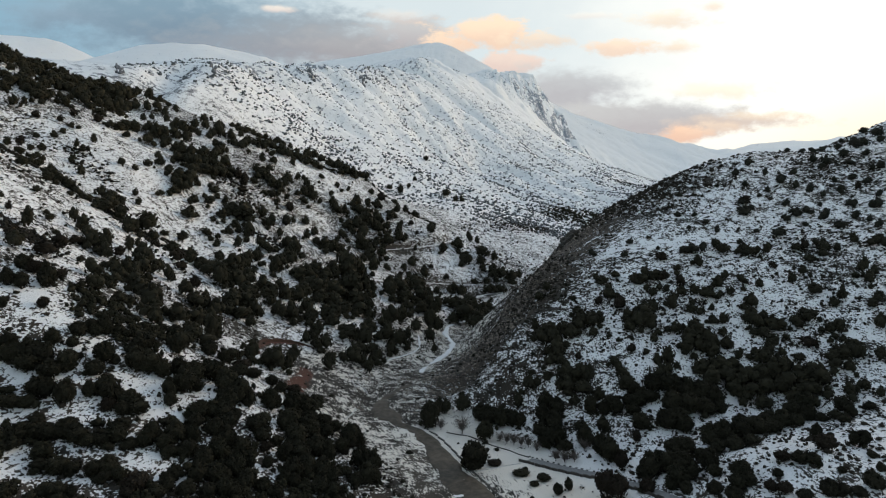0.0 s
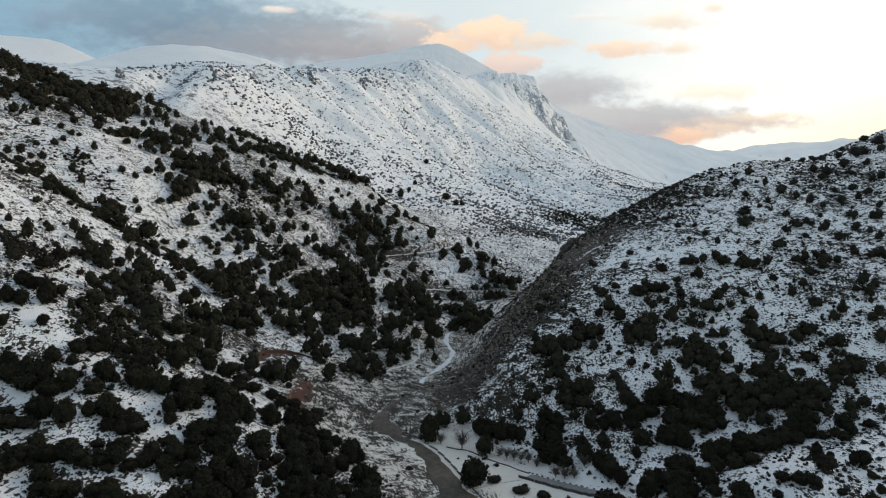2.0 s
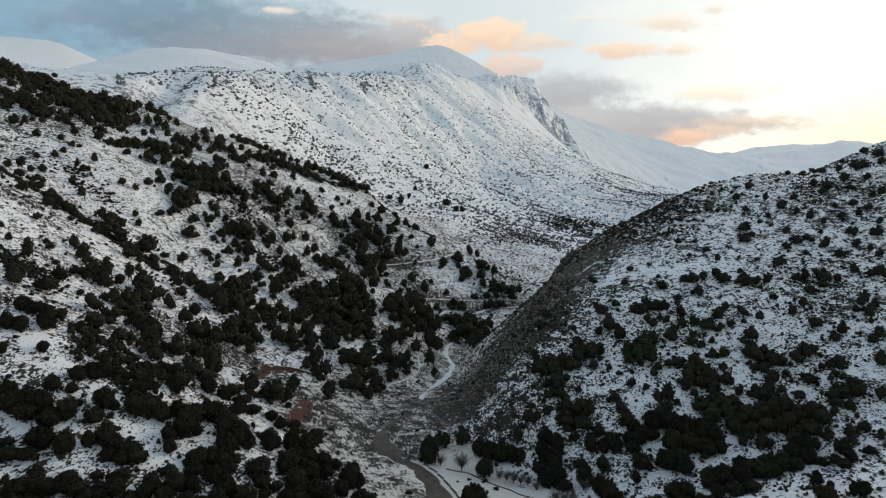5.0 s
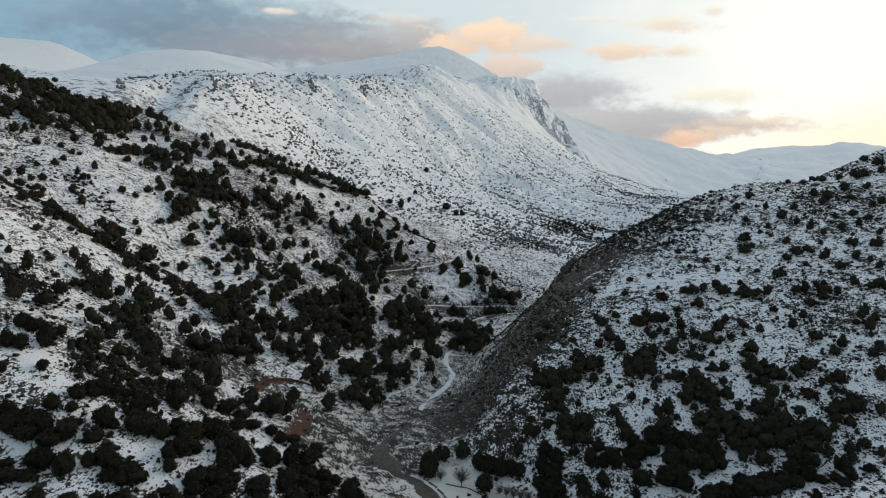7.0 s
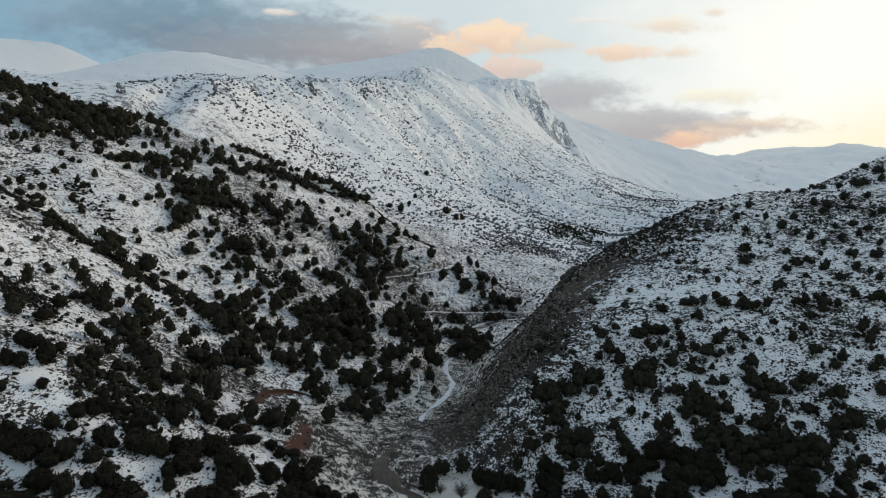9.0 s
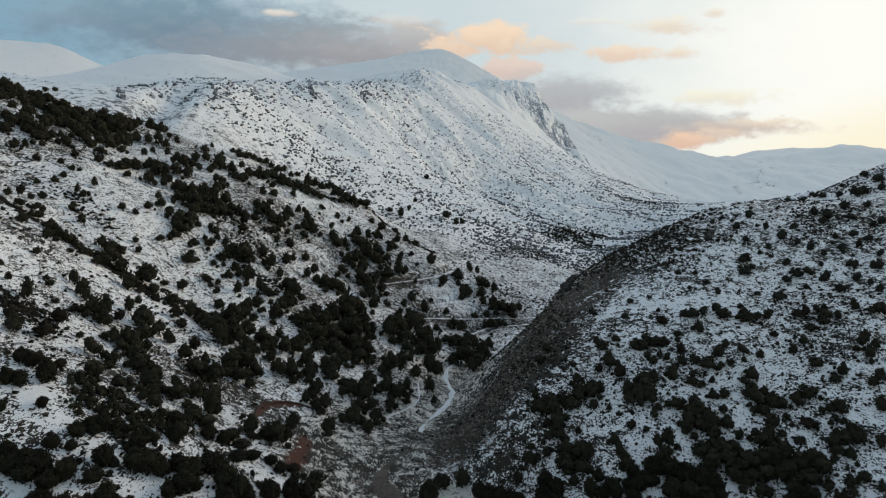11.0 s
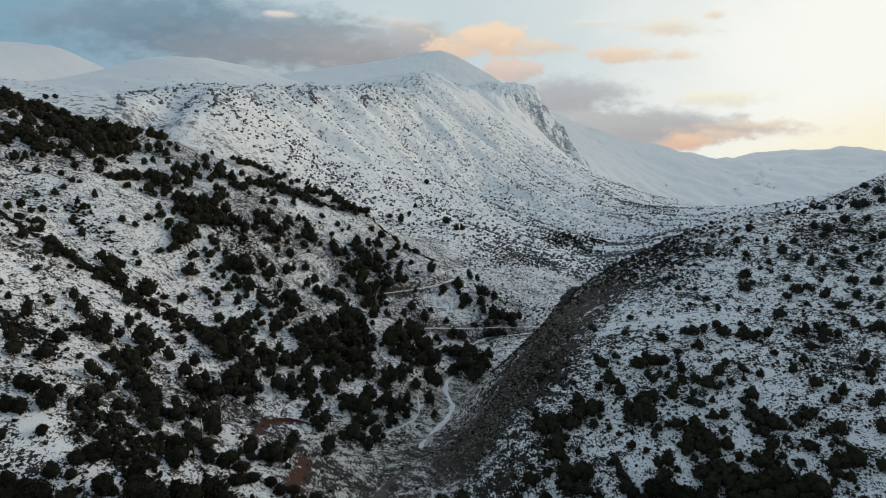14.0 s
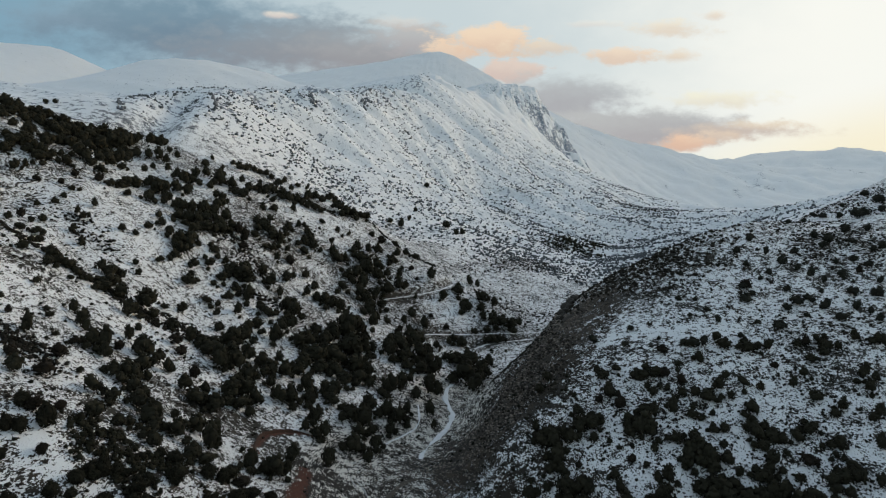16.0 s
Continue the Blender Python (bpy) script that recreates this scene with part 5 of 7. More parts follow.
SPUR_TREES_I = [(-207.8, 385.8, 3.6, 4.7), (-203.6, 404.6, 2.6, 3.9), (-192.7, 389.1, 1.8, 2.4), (-191.5, 375.7, 2.1, 2.7), (-184.7, 392.7, 2.2, 2.9),
    (-174.8, 382.6, 2.9, 3.7), (-168.9, 381.7, 4.3, 4.6), (-168.2, 397.5, 3, 4.3), (-160.5, 385.5, 2.2, 2.8), (-154.2, 388.2, 2.2, 2.8), (-152.8, 402.3, 3.8, 5.9),
    (-146.6, 379.3, 2.5, 2.8), (-142.9, 379.3, 2.8, 2.8), (-142.1, 399.3, 2.6, 2.9), (-136.9, 401.1, 3.7, 3.9), (-121.6, 395.6, 2.2, 3.8), (-119.4, 376.5, 2.8, 3.2),
    (-115.7, 376.6, 4.2, 3.7), (-115.4, 391.1, 2.2, 2.4), (-112.2, 377, 3.5, 3.7), (-104.8, 376.5, 2.8, 4.6), (-104.3, 394.9, 2.9, 4.3), (-103.9, 386.6, 2.2, 3.7),
    (-99.9, 375.9, 1.8, 2.3)]
SPUR_TREES_J = [(-96.3, 390.4, 2.5, 2.4), (-93.1, 396.2, 3, 3.8), (-91.4, 401.8, 3, 3.9), (-91.2, 388, 2.5, 2.8), (-87.6, 398.9, 3.3, 4.4), (-72.5, 404.4, 3.8, 4.4),
    (-65, 381.6, 3.2, 3.2), (-64.5, 396.6, 3.7, 3.8), (-59.7, 402.5, 4.5, 4.9), (-54.4, 397.7, 3.7, 6.3), (-53.2, 386.3, 3.2, 5.5), (-49.5, 384.2, 2.9, 4.7),
    (-45.6, 398.4, 3.3, 3.9), (-40.2, 386.7, 3.2, 3.7), (-25.3, 382.2, 2.1, 3.2), (-20.8, 393.3, 2.9, 3.8), (-12, 390, 2.9, 4.9), (4.1, 383.8, 2.1, 2.8),
    (7.2, 389.8, 2.9, 3.3), (-246.7, 411.4, 1.9, 2), (-237.3, 408.9, 3.8, 4.5), (-231.7, 408.1, 3.8, 4), (-231.4, 418.2, 3.9, 3), (-230, 412.1, 3.5, 4)]
SPUR_TREES_K = [(-219.5, 409.5, 4.6, 6), (-218.6, 418.3, 3.9, 4.1), (-216.5, 432.6, 4, 4.2), (-200.4, 412.5, 3.1, 4), (-198.9, 426.1, 2, 2.1),
    (-192.1, 405.9, 2.6, 3.4), (-190.1, 418.6, 2.3, 3), (-173.5, 426.4, 3.2, 3.6), (-165.3, 409.2, 2.7, 4), (-154.8, 405.4, 3.4, 5.8), (-148.1, 431.3, 2.4, 2.6),
    (-146.6, 406.6, 3, 4.9), (-138.2, 416.8, 3.1, 4), (-135.5, 431.1, 3.6, 3.7), (-131.2, 433.3, 4, 4.2), (-123.4, 425, 2.8, 2.6), (-118, 409.3, 2.7, 3),
    (-109.6, 428.9, 2.4, 3.1), (-101.1, 409.8, 1.9, 3), (-98.4, 414.8, 1.9, 2.5), (-94.1, 408.3, 2.7, 4), (-79.7, 419.6, 2, 2.5), (-76.1, 407, 2.7, 4.4),
    (-68.7, 409.8, 2.3, 3.9)]
SPUR_TREES_L = [(-65.2, 425.5, 2.8, 3.1), (-63.1, 430.3, 3.2, 4.7), (-58.5, 421.1, 4.7, 4.6), (-53.5, 414.1, 5.4, 7), (-47.5, 425, 3.6, 5.2), (-44.9, 416.3, 3.1, 4),
    (-40.5, 424.3, 2.8, 3.1), (-37.7, 407.4, 4.2, 4.9), (-31.9, 429.2, 2.4, 3.6), (-31.6, 415.6, 3.5, 5.9), (-26.8, 421.5, 2.4, 2.6), (-19.5, 413.3, 1.5, 2.5),
    (0.3, 426.2, 3.2, 4.6), (-169.4, 449.1, 1.7, 2.2), (-142, 454.4, 1.7, 1.7), (-129, 442.9, 4.1, 4.3), (-122.3, 446.4, 3.7, 4.3), (-116.4, 443.5, 3.7, 4.3),
    (-113.3, 453.3, 3, 3.8), (-110.3, 455.6, 3.4, 2.8), (-104.2, 451.9, 3.4, 3.8), (-99.3, 455.2, 3.8, 3.3), (-90.3, 437.6, 2.4, 2.1), (-79, 440.2, 2.1, 2.7)]
SPUR_TREES_M = [(-75.2, 435.7, 1.6, 1.6), (-71.5, 443.5, 1.7, 2.2), (-56, 439.4, 2.5, 4.2), (-50.2, 447.9, 2.9, 4.3), (-39.6, 445.2, 3.3, 2.7),
    (-39.4, 442.9, 3.3, 2.7), (-35.8, 456.7, 2.6, 4.3), (-31, 439.6, 2, 2.1), (-9, 439.7, 3.3, 4.8), (-267.8, 494.2, 2.8, 3), (-240.7, 490.3, 4.6, 4.2),
    (-236.6, 491.7, 4.1, 4.8), (-235.1, 493.5, 2.8, 3), (-133, 472.1, 4, 3.4), (-123, 473.8, 2.2, 2.9), (-108.5, 470.2, 3.9, 4.6), (-105, 481.1, 3.6, 4.1),
    (-100.3, 485.3, 3.6, 3.5), (-86.5, 486.7, 4.5, 4.7), (-79.7, 479.8, 4.5, 4.7), (-74.3, 483.7, 4.1, 4.1), (-68.4, 491.1, 4.1, 3.1), (-56.9, 467.5, 2.6, 2.8),
    (-38.7, 475.7, 2.2, 2.3)]
SPUR_TREES_N = [(-29.9, 468.5, 2.6, 3.4), (-22.4, 471.2, 3.1, 2.9), (-349.9, 515.6, 2.4, 2.5), (-345.8, 522.1, 2.4, 2.5), (-249.2, 495, 3.7, 3),
    (-197.4, 500.5, 1.9, 2.4), (-185.2, 516.1, 2.9, 2.5), (-177.3, 512.1, 4.3, 4.3), (-64.4, 496.7, 2.8, 3.6), (-175.8, 525.1, 3.4, 3.8), (-173, 536.8, 3.5, 3.3),
    (-169.5, 542.2, 3, 2.6), (-166, 548.1, 3.6, 3.3), (-161.6, 550.9, 3.1, 3.3), (-152.1, 560.9, 3.1, 3.4), (-141.2, 569.2, 3.2, 2.8), (-134.3, 577.4, 2.2, 2.8),
    (-114.2, 588.4, 4.4, 4.3), (-109.2, 589.3, 3.3, 4.3), (-55.6, 610.5, 3.4, 3), (-44.2, 607.7, 3.4, 5.2)]
NEAR_RIGHT_TREES_A = [(73.9, 104.4, 1.4, 1), (20.6, 133, 1, 0.7), (25, 127.9, 1.1, 1.5), (27.7, 129.4, 0.9, 1.6), 
    (44.5, 130.1, 1.7, 1.9), (46, 130.7, 2.4, 3.2), (47.9, 122.8, 1.4, 1.5), (49, 133.7, 1.7, 2.3), (49.3, 123.2, 2.3, 2.7), (49.7, 120, 1.3, 1.5),
    (50.2, 130.2, 2.2, 2.8), (52.5, 128.3, 2.4, 2.8), (52.8, 124.6, 1.6, 2.1), (53.2, 115.1, 1.7, 1.7), (55.6, 112, 1.7, 1.4), (56.4, 121.9, 1.4, 1.5),
    (57, 113.8, 1.7, 1.9), (57.1, 126.1, 2.1, 2.8), (58.3, 133, 1.5, 1.6), (59.4, 114.2, 1.5, 1.7), (59.7, 117.6, 2, 2.3), (62.5, 133.8, 1.7, 1.9)]
NEAR_RIGHT_TREES_B = [(65, 114.1, 1, 1), (65.5, 106.3, 1.4, 1), (65.8, 132.7, 2.2, 1.9), (69.2, 132, 2, 1.6), (69.7, 105.7, 1.6, 1.8), (70.2, 115.7, 1.7, 1.4),
    (71.3, 105.1, 1.4, 1.5), (71.8, 113.9, 1.3, 1.4), (72.4, 113, 0.6, 0.8), (75.3, 110.9, 0.8, 0.8), (77.5, 105.5, 1.8, 1.8), (82.2, 110.3, 0.8, 1.1),
    (82.6, 130, 1.2, 1.9), (83.6, 126.9, 0.8, 1.1), (84.7, 115.8, 1, 0.7), (85, 121.4, 1.1, 1.9), (86.3, 120.6, 1.3, 2), (92, 134.8, 1.5, 1.3),
    (18.5, 139.2, 2.1, 0.8), (23.2, 135.6, 1.5, 1), (27, 155, 2, 2.3), (29.7, 154, 2.9, 3.7), (31.5, 151.5, 1.7, 1.8), (36.8, 152.5, 2, 3.3)]
NEAR_RIGHT_TREES_C = [(37.6, 159.7, 1.8, 1.5), (39.2, 145.1, 2.4, 3.2), (40.1, 141.1, 2.4, 3.4), (42.6, 156.3, 1.7, 2.3), (51, 157.7, 2.1, 1.9),
    (51.2, 151.6, 2.3, 2.6), (53.1, 159.6, 2.1, 2.3), (54.2, 137.1, 2.6, 2.7), (56.4, 151.2, 1.4, 2.4), (57, 149.5, 2.5, 2.9), (57, 137.7, 2.1, 2.3),
    (60.2, 148.6, 2.2, 1.8), (60.4, 154.8, 2.6, 3.4), (60.5, 151.3, 2.8, 2.2), (60.7, 146.6, 1.9, 2.5), (61.6, 159.8, 2.7, 3.5), (63.2, 139.6, 2.3, 2.7),
    (64.2, 153.1, 2.6, 3.3), (65.5, 158.2, 2.7, 3.5), (66.3, 139, 2.6, 3), (68.3, 152.6, 2.8, 2.6), (69, 157.5, 2.6, 3.4), (70, 138.5, 2.6, 3),
    (72.1, 152.8, 1.7, 2.2)]
NEAR_RIGHT_TREES_D = [(72.1, 156, 2.6, 3.4), (74.1, 146.6, 1.9, 1.8), (74.6, 139.7, 2.6, 2.4), (76.4, 144.3, 2.2, 1.7), (77.6, 139, 2.3, 2), (79.2, 159.8, 2.7, 2.3),
    (79.3, 143.2, 2.4, 2.1), (81.3, 140.7, 2.1, 1.7), (81.7, 141.5, 2.1, 2.1), (83, 158.3, 3, 2.3), (83.9, 139.6, 1.8, 1.7), (84.4, 141.3, 1.8, 1.4),
    (86.4, 144.9, 1.9, 2.8), (86.8, 156.9, 2.9, 2.7), (88.5, 142.6, 1.9, 2.4), (89.5, 138.9, 1.3, 1.3), (89.5, 150.1, 2, 2.9), (90.2, 146.5, 2.2, 3.2),
    (90.4, 155.3, 2.9, 3.4), (92.1, 137.9, 1.5, 1.3), (93, 146.6, 1.1, 1.9), (93.2, 152.6, 2.3, 2.2), (95, 156.7, 2.6, 3), (95.1, 137.4, 1.5, 2)]
NEAR_RIGHT_TREES_E = [(95.3, 151.3, 2.5, 2.2), (96.9, 142.6, 1.9, 2.1), (97.8, 156.5, 2.6, 3), (98.7, 153.2, 2.3, 3.3), (100.9, 144.8, 1.3, 1.4),
    (101.4, 139.7, 1.4, 1.2), (102, 147.4, 1.6, 2.1), (105.8, 158.4, 2.1, 1.6), (106.2, 148.1, 1.7, 1.6), (106.7, 143.2, 1.1, 1.7), (108.2, 156.3, 1.6, 1.7),
    (112.6, 159.4, 2.2, 2.7), (116.4, 156.3, 1.5, 2.3)]
LOW_RIGHT_TREES_A = [(11.4, 160.1, 2.5, 3.1), (26.7, 161.5, 2.1, 2), (30.6, 161.6, 2.4, 3.5), (41.1, 163.3, 1.8, 3.1), (44.1, 161.4, 1.8, 2.3),
    (46.6, 163.4, 1.5, 1.6), (46.9, 160.2, 2.1, 2.7), (50.5, 160.2, 1.8, 2.3), (52.8, 163.4, 1.8, 2.4), (54.5, 161.4, 2.1, 2), (56.3, 160, 2.4, 1.9),
    (57.8, 162.1, 2.7, 3.1), (60.7, 163.6, 1.8, 2.8), (62.6, 164.4, 1.8, 2), (74.4, 162.8, 3, 3.2), (79.3, 163, 3, 3.2), (81.4, 161, 2.4, 3.1), (84.4, 161, 2.7, 2.7),
    (87.2, 160.5, 2.7, 2.7), (90.4, 160.7, 2.4, 3.1), (91.4, 164.7, 1.5, 2), (93.1, 160.1, 2.4, 3.1), (99.3, 163.9, 1.5, 1.4), (106.6, 160.6, 2.1, 1.9)]
LOW_RIGHT_TREES_B = [(109.6, 160.5, 2.1, 2.3), (113.8, 163.3, 2.1, 1.6), (10.7, 171.4, 2.2, 2.9), (13.3, 169.4, 2.5, 3.3), (16.5, 168.2, 2.5, 3.3),
    (19.6, 167.6, 2.2, 2.8), (22, 166.9, 1.6, 2.4), (22.3, 173.6, 1.5, 2.5), (26.3, 177.1, 2.3, 2.4), (28.1, 165.7, 2.2, 3.2), (28.4, 177.3, 1.3, 1.7),
    (29.7, 170.2, 2.2, 2.9), (31.4, 177.3, 1.3, 1.7), (32.3, 166.7, 2.2, 3.2), (33.3, 181.2, 2, 2.2), (34.3, 172.9, 1.3, 2.2), (36.1, 180.4, 1.7, 2.2),
    (36.3, 174.4, 2.6, 3.4), (36.5, 171.5, 2.2, 2.9), (39.5, 173.7, 2.6, 2.9), (40.2, 169.8, 2.8, 2.1), (42.6, 172.8, 1.9, 3.3), (44.1, 166.2, 1.7, 2.2),
    (51.1, 174.3, 1.6, 1.7)]
LOW_RIGHT_TREES_C = [(51.4, 169.1, 1.6, 2.7), (51.7, 165, 2.2, 3.2), (60.1, 174.1, 1, 1.1), (61.4, 167.8, 1.3, 2), (64.1, 167.1, 1.9, 3.2), (64.5, 179.9, 1.2, 1.7),
    (71.1, 171.8, 1.9, 2.1), (71.5, 180.7, 2, 2.2), (72.6, 173.4, 2.3, 3.4), (73.4, 165.6, 2.5, 2.8), (75.2, 171.6, 2.6, 2.9), (76.2, 178.8, 1.7, 2.6),
    (76.4, 174.5, 2.9, 3.4), (77.5, 171.4, 2.9, 3.7), (77.6, 166.1, 2.8, 2.8), (77.9, 169.7, 2.2, 2.5), (81.3, 165.6, 2.2, 2.4), (82.8, 171.2, 1.9, 2.3),
    (83.4, 181.6, 1.5, 1.8), (83.7, 175.8, 1.3, 1.7), (84.6, 167.9, 1.1, 1.9), (86.7, 181.4, 1.7, 1.8), (87.3, 167.4, 1.1, 1), (89.4, 165.3, 2, 2.4)]
LOW_RIGHT_TREES_D = [(92.1, 167.1, 1.9, 2.4), (93.6, 180.3, 1.7, 2.2), (94.8, 177.5, 2.3, 3), (94.8, 169.6, 2.2, 2.5), (94.8, 174.4, 2, 1.7), (98.2, 176.1, 2.6, 2.6),
    (100.1, 175, 2.3, 2.1), (105, 174.2, 1.9, 2.1), (108.9, 175.6, 2, 2.1), (110, 167, 0.9, 1), (111.6, 177.3, 1.7, 1.3), (112.3, 170.5, 1.9, 1.4),
    (114.2, 169.3, 1.7, 2.3), (119.6, 179.6, 1.7, 1.5), (122.4, 180.2, 1.5, 2.6), (123.5, 165.8, 1.5, 2.6), (127.3, 174.3, 1.6, 1.7), (129.7, 175.2, 1.6, 2.1)]
MID_RIGHT_TREES_A = [(30.6, 194, 1.4, 2.5), (32, 189, 2.5, 2.7), (34.1, 190.5, 2.8, 2.8), (35.4, 182.8, 2.7, 4), (35.7, 187.5, 2.4, 3.6), (38.6, 190.3, 1.8, 2.3),
    (40.9, 188.3, 2.5, 2.7), (44.2, 191, 2.5, 3.2), (48.1, 191.6, 2.9, 2.8), (51.1, 192.9, 2.2, 1.9), (52.3, 185.3, 1, 1.1), (54.6, 182.6, 1, 0.9),
    (59.1, 188.8, 1.8, 1.8), (62.8, 186.2, 3.5, 3.6), (64.8, 184.4, 2.4, 3.1), (66, 193, 2.5, 1.9), (68.5, 192.3, 1.8, 2.3), (74.4, 190.9, 1.8, 3),
    (79.7, 188.1, 2.1, 1.6), (85.6, 187.3, 1, 1.4), (86, 192.2, 2.9, 2.1), (93.6, 191.7, 1.3, 1.6), (95.2, 185, 1.4, 1.3), (95.7, 182.6, 1.7, 1.8)]
MID_RIGHT_TREES_B = [(97.5, 186, 2.1, 2.7), (103.8, 192.8, 1.4, 1.6), (114.3, 192.1, 1.4, 2.1), (117.8, 186.2, 2.1, 2), (120.7, 193.1, 0.7, 0.9),
    (132, 188.2, 1.4, 1.1), (133.8, 184.2, 1.5, 2.6), (135.4, 189.6, 1.8, 2.8), (137.8, 187.4, 1.4, 1.8), (35, 213.2, 1.8, 1.8), (38.7, 219.1, 2, 2.1),
    (45.2, 203.8, 1.1, 1.2), (45.7, 197.6, 2.2, 1.7), (56.4, 209.1, 2.3, 2), (56.7, 201.6, 2.4, 3.2), (62, 211.3, 1.8, 1.3), (66.6, 205.2, 1.9, 2),
    (68.3, 221.8, 1.7, 1.6), (69.6, 204.9, 2.3, 2), (70.7, 198.5, 1.5, 1.9), (73.8, 204.5, 2.7, 2), (75.7, 199.1, 1.1, 1.4), (79.4, 195.6, 1.5, 1.9),
    (80.5, 220.2, 1, 1.1)]
MID_RIGHT_TREES_C = [(82.4, 206.5, 1.7, 1.3), (87.4, 213.9, 2, 1.8), (89.6, 206.2, 1.7, 2.5), (89.9, 212.4, 3.2, 2.4), (91.2, 195.2, 2.2, 2.1), (94, 212.5, 1.6, 2.3),
    (95, 198.4, 1.3, 1.7), (99.4, 195, 1.8, 1.7), (99.7, 209.6, 2.7, 2.1), (103.3, 221.6, 1.2, 2.1), (105.2, 209.2, 1.6, 1.5), (107.4, 212.9, 1.2, 1.5),
    (107.9, 207.8, 2.3, 2), (111, 208, 1.6, 1.8), (114.1, 207.2, 1.5, 2.3), (116.9, 219.2, 1.4, 1.1), (119.5, 195.1, 1.5, 1.9), (122.9, 215, 2.8, 2.1),
    (124.5, 207.3, 1.9, 1.4), (124.6, 200.1, 1.9, 1.4), (131.3, 224.8, 2.1, 1.9), (132.3, 203.9, 2.5, 2.2), (135.1, 208.9, 1, 1.3), (136.2, 220.8, 1.4, 1.3)]
MID_RIGHT_TREES_D = [(136.5, 203.5, 1.3, 1.7), (144.3, 206.3, 1.5, 2.3), (144.8, 223.6, 2.1, 3), (147.2, 217.9, 2.6, 2), (149.2, 203.5, 2.3, 2),
    (151.3, 201.8, 1.5, 2.6), (156.3, 222.5, 1.9, 2.4), (159.2, 219.4, 1.2, 2.1), (159.9, 215.7, 1.6, 2.1)]
RIGHT_HILL_TREES_A = [(58.6, 229.7, 1.9, 1.9), (72.8, 229.3, 1.7, 1.4), (94.9, 238, 1.8, 1.3), (95.2, 227.6, 1.1, 1.1), (100.6, 235.2, 1.3, 1.1),
    (101.9, 253.6, 1.4, 1.5), (102.2, 228.6, 1.7, 1.3), (117.7, 252.5, 0.9, 1.2), (117.8, 230, 3, 2.3), (121.2, 238, 2.7, 2), (122.3, 233.5, 1.7, 1.7),
    (128.7, 250.5, 1.6, 1.8), (130.4, 242.3, 1.1, 1.2), (135.2, 244.7, 1.4, 1.8), (136.3, 233.8, 1.7, 2), (136.4, 227.1, 3, 2.5), (141.7, 229.3, 2.1, 1.7),
    (142.7, 248.3, 2.3, 2.7), (142.9, 228.1, 1.3, 1.1), (146.7, 244.3, 1.4, 2.1), (148.8, 231.8, 0.9, 1.5), (149.8, 240.2, 1.8, 2.6), (153.3, 237.4, 1.3, 2),
    (159.1, 230.1, 1.9, 2.2)]
RIGHT_HILL_TREES_B = [(160.2, 229.1, 1.5, 2.5), (161.4, 238.3, 1.8, 2.9), (164.7, 247.4, 1.4, 1.8), (166.8, 228.4, 1.7, 2.2), (168.3, 227.5, 2.1, 2.8),
    (172.7, 247.7, 2.1, 1.8), (173.4, 233.5, 1.5, 2), (176.1, 243.8, 1.8, 1.8), (183.8, 251.8, 1.6, 1.8), (188, 252.5, 1.9, 2.4), (128.8, 258.8, 1.9, 2.2),
    (138.2, 266.5, 1.7, 2.3), (140.2, 256, 1.4, 2.4), (152.7, 256.4, 1.9, 1.9), (166.7, 259, 1.9, 1.9), (167.7, 266.5, 1.7, 2.6), (171, 261.8, 2.4, 2.9),
    (179.3, 259.3, 2.2, 1.6), (185.2, 271.6, 2.3, 2.6), (195.4, 271.2, 2, 2), (167.1, 285.2, 1.6, 1.4), (178.4, 292.5, 1.9, 1.4), (199.8, 310.4, 2.6, 2),
    (200.8, 298.7, 2.2, 2.2)]
RIGHT_HILL_TREES_C = [(205.2, 292.7, 3.3, 3.2), (210.5, 294.1, 3.3, 2.9), (220.4, 296, 2.2, 2.2), (229.7, 310.6, 3.5, 3), (13.4, 335.5, 6.9, 7.3),
    (17.1, 316.1, 4.7, 4.6), (200, 317.9, 2.4, 1.8), (216.6, 319.9, 1.8, 1.6), (236.2, 330, 2.8, 2.4), (16.1, 362.7, 6.8, 6.2), (24.1, 350.9, 3.9, 6)]
BEND_TREES = [(29.1, 372.9, 3.1, 4.1), (12.4, 387.7, 3.6, 4.2), (21.8, 404.4, 3, 2.5), (31.5, 403.6, 4.5, 3.4), (16.7, 424.3, 4.4, 5.7), (28.1, 431, 3.6, 4.2),
    (28.8, 422.2, 2, 3.1), (36.3, 424.3, 4, 4.1), (39.4, 405.8, 3.8, 3), (42.3, 423.3, 5.1, 4.6), (49.5, 425.6, 5.2, 4.1), (55.6, 431.8, 2.8, 3.1),
    (11.8, 439.9, 4.1, 5.3), (20.9, 464.2, 2.6, 4.4), (28.9, 443.5, 4.5, 4.3), (39.1, 447.7, 3.3, 3.3), (27.3, 467.2, 2.2, 3.4), (-37.5, 643.2, 2.4, 3.1),
    (13.4, 619.9, 2.9, 3.8), (20.4, 635.6, 3, 3.9), (-32.2, 673.8, 2.5, 3.3), (3.4, 648.7, 4.8, 4.7), (-22.3, 776.3, 3.6, 3.8)]
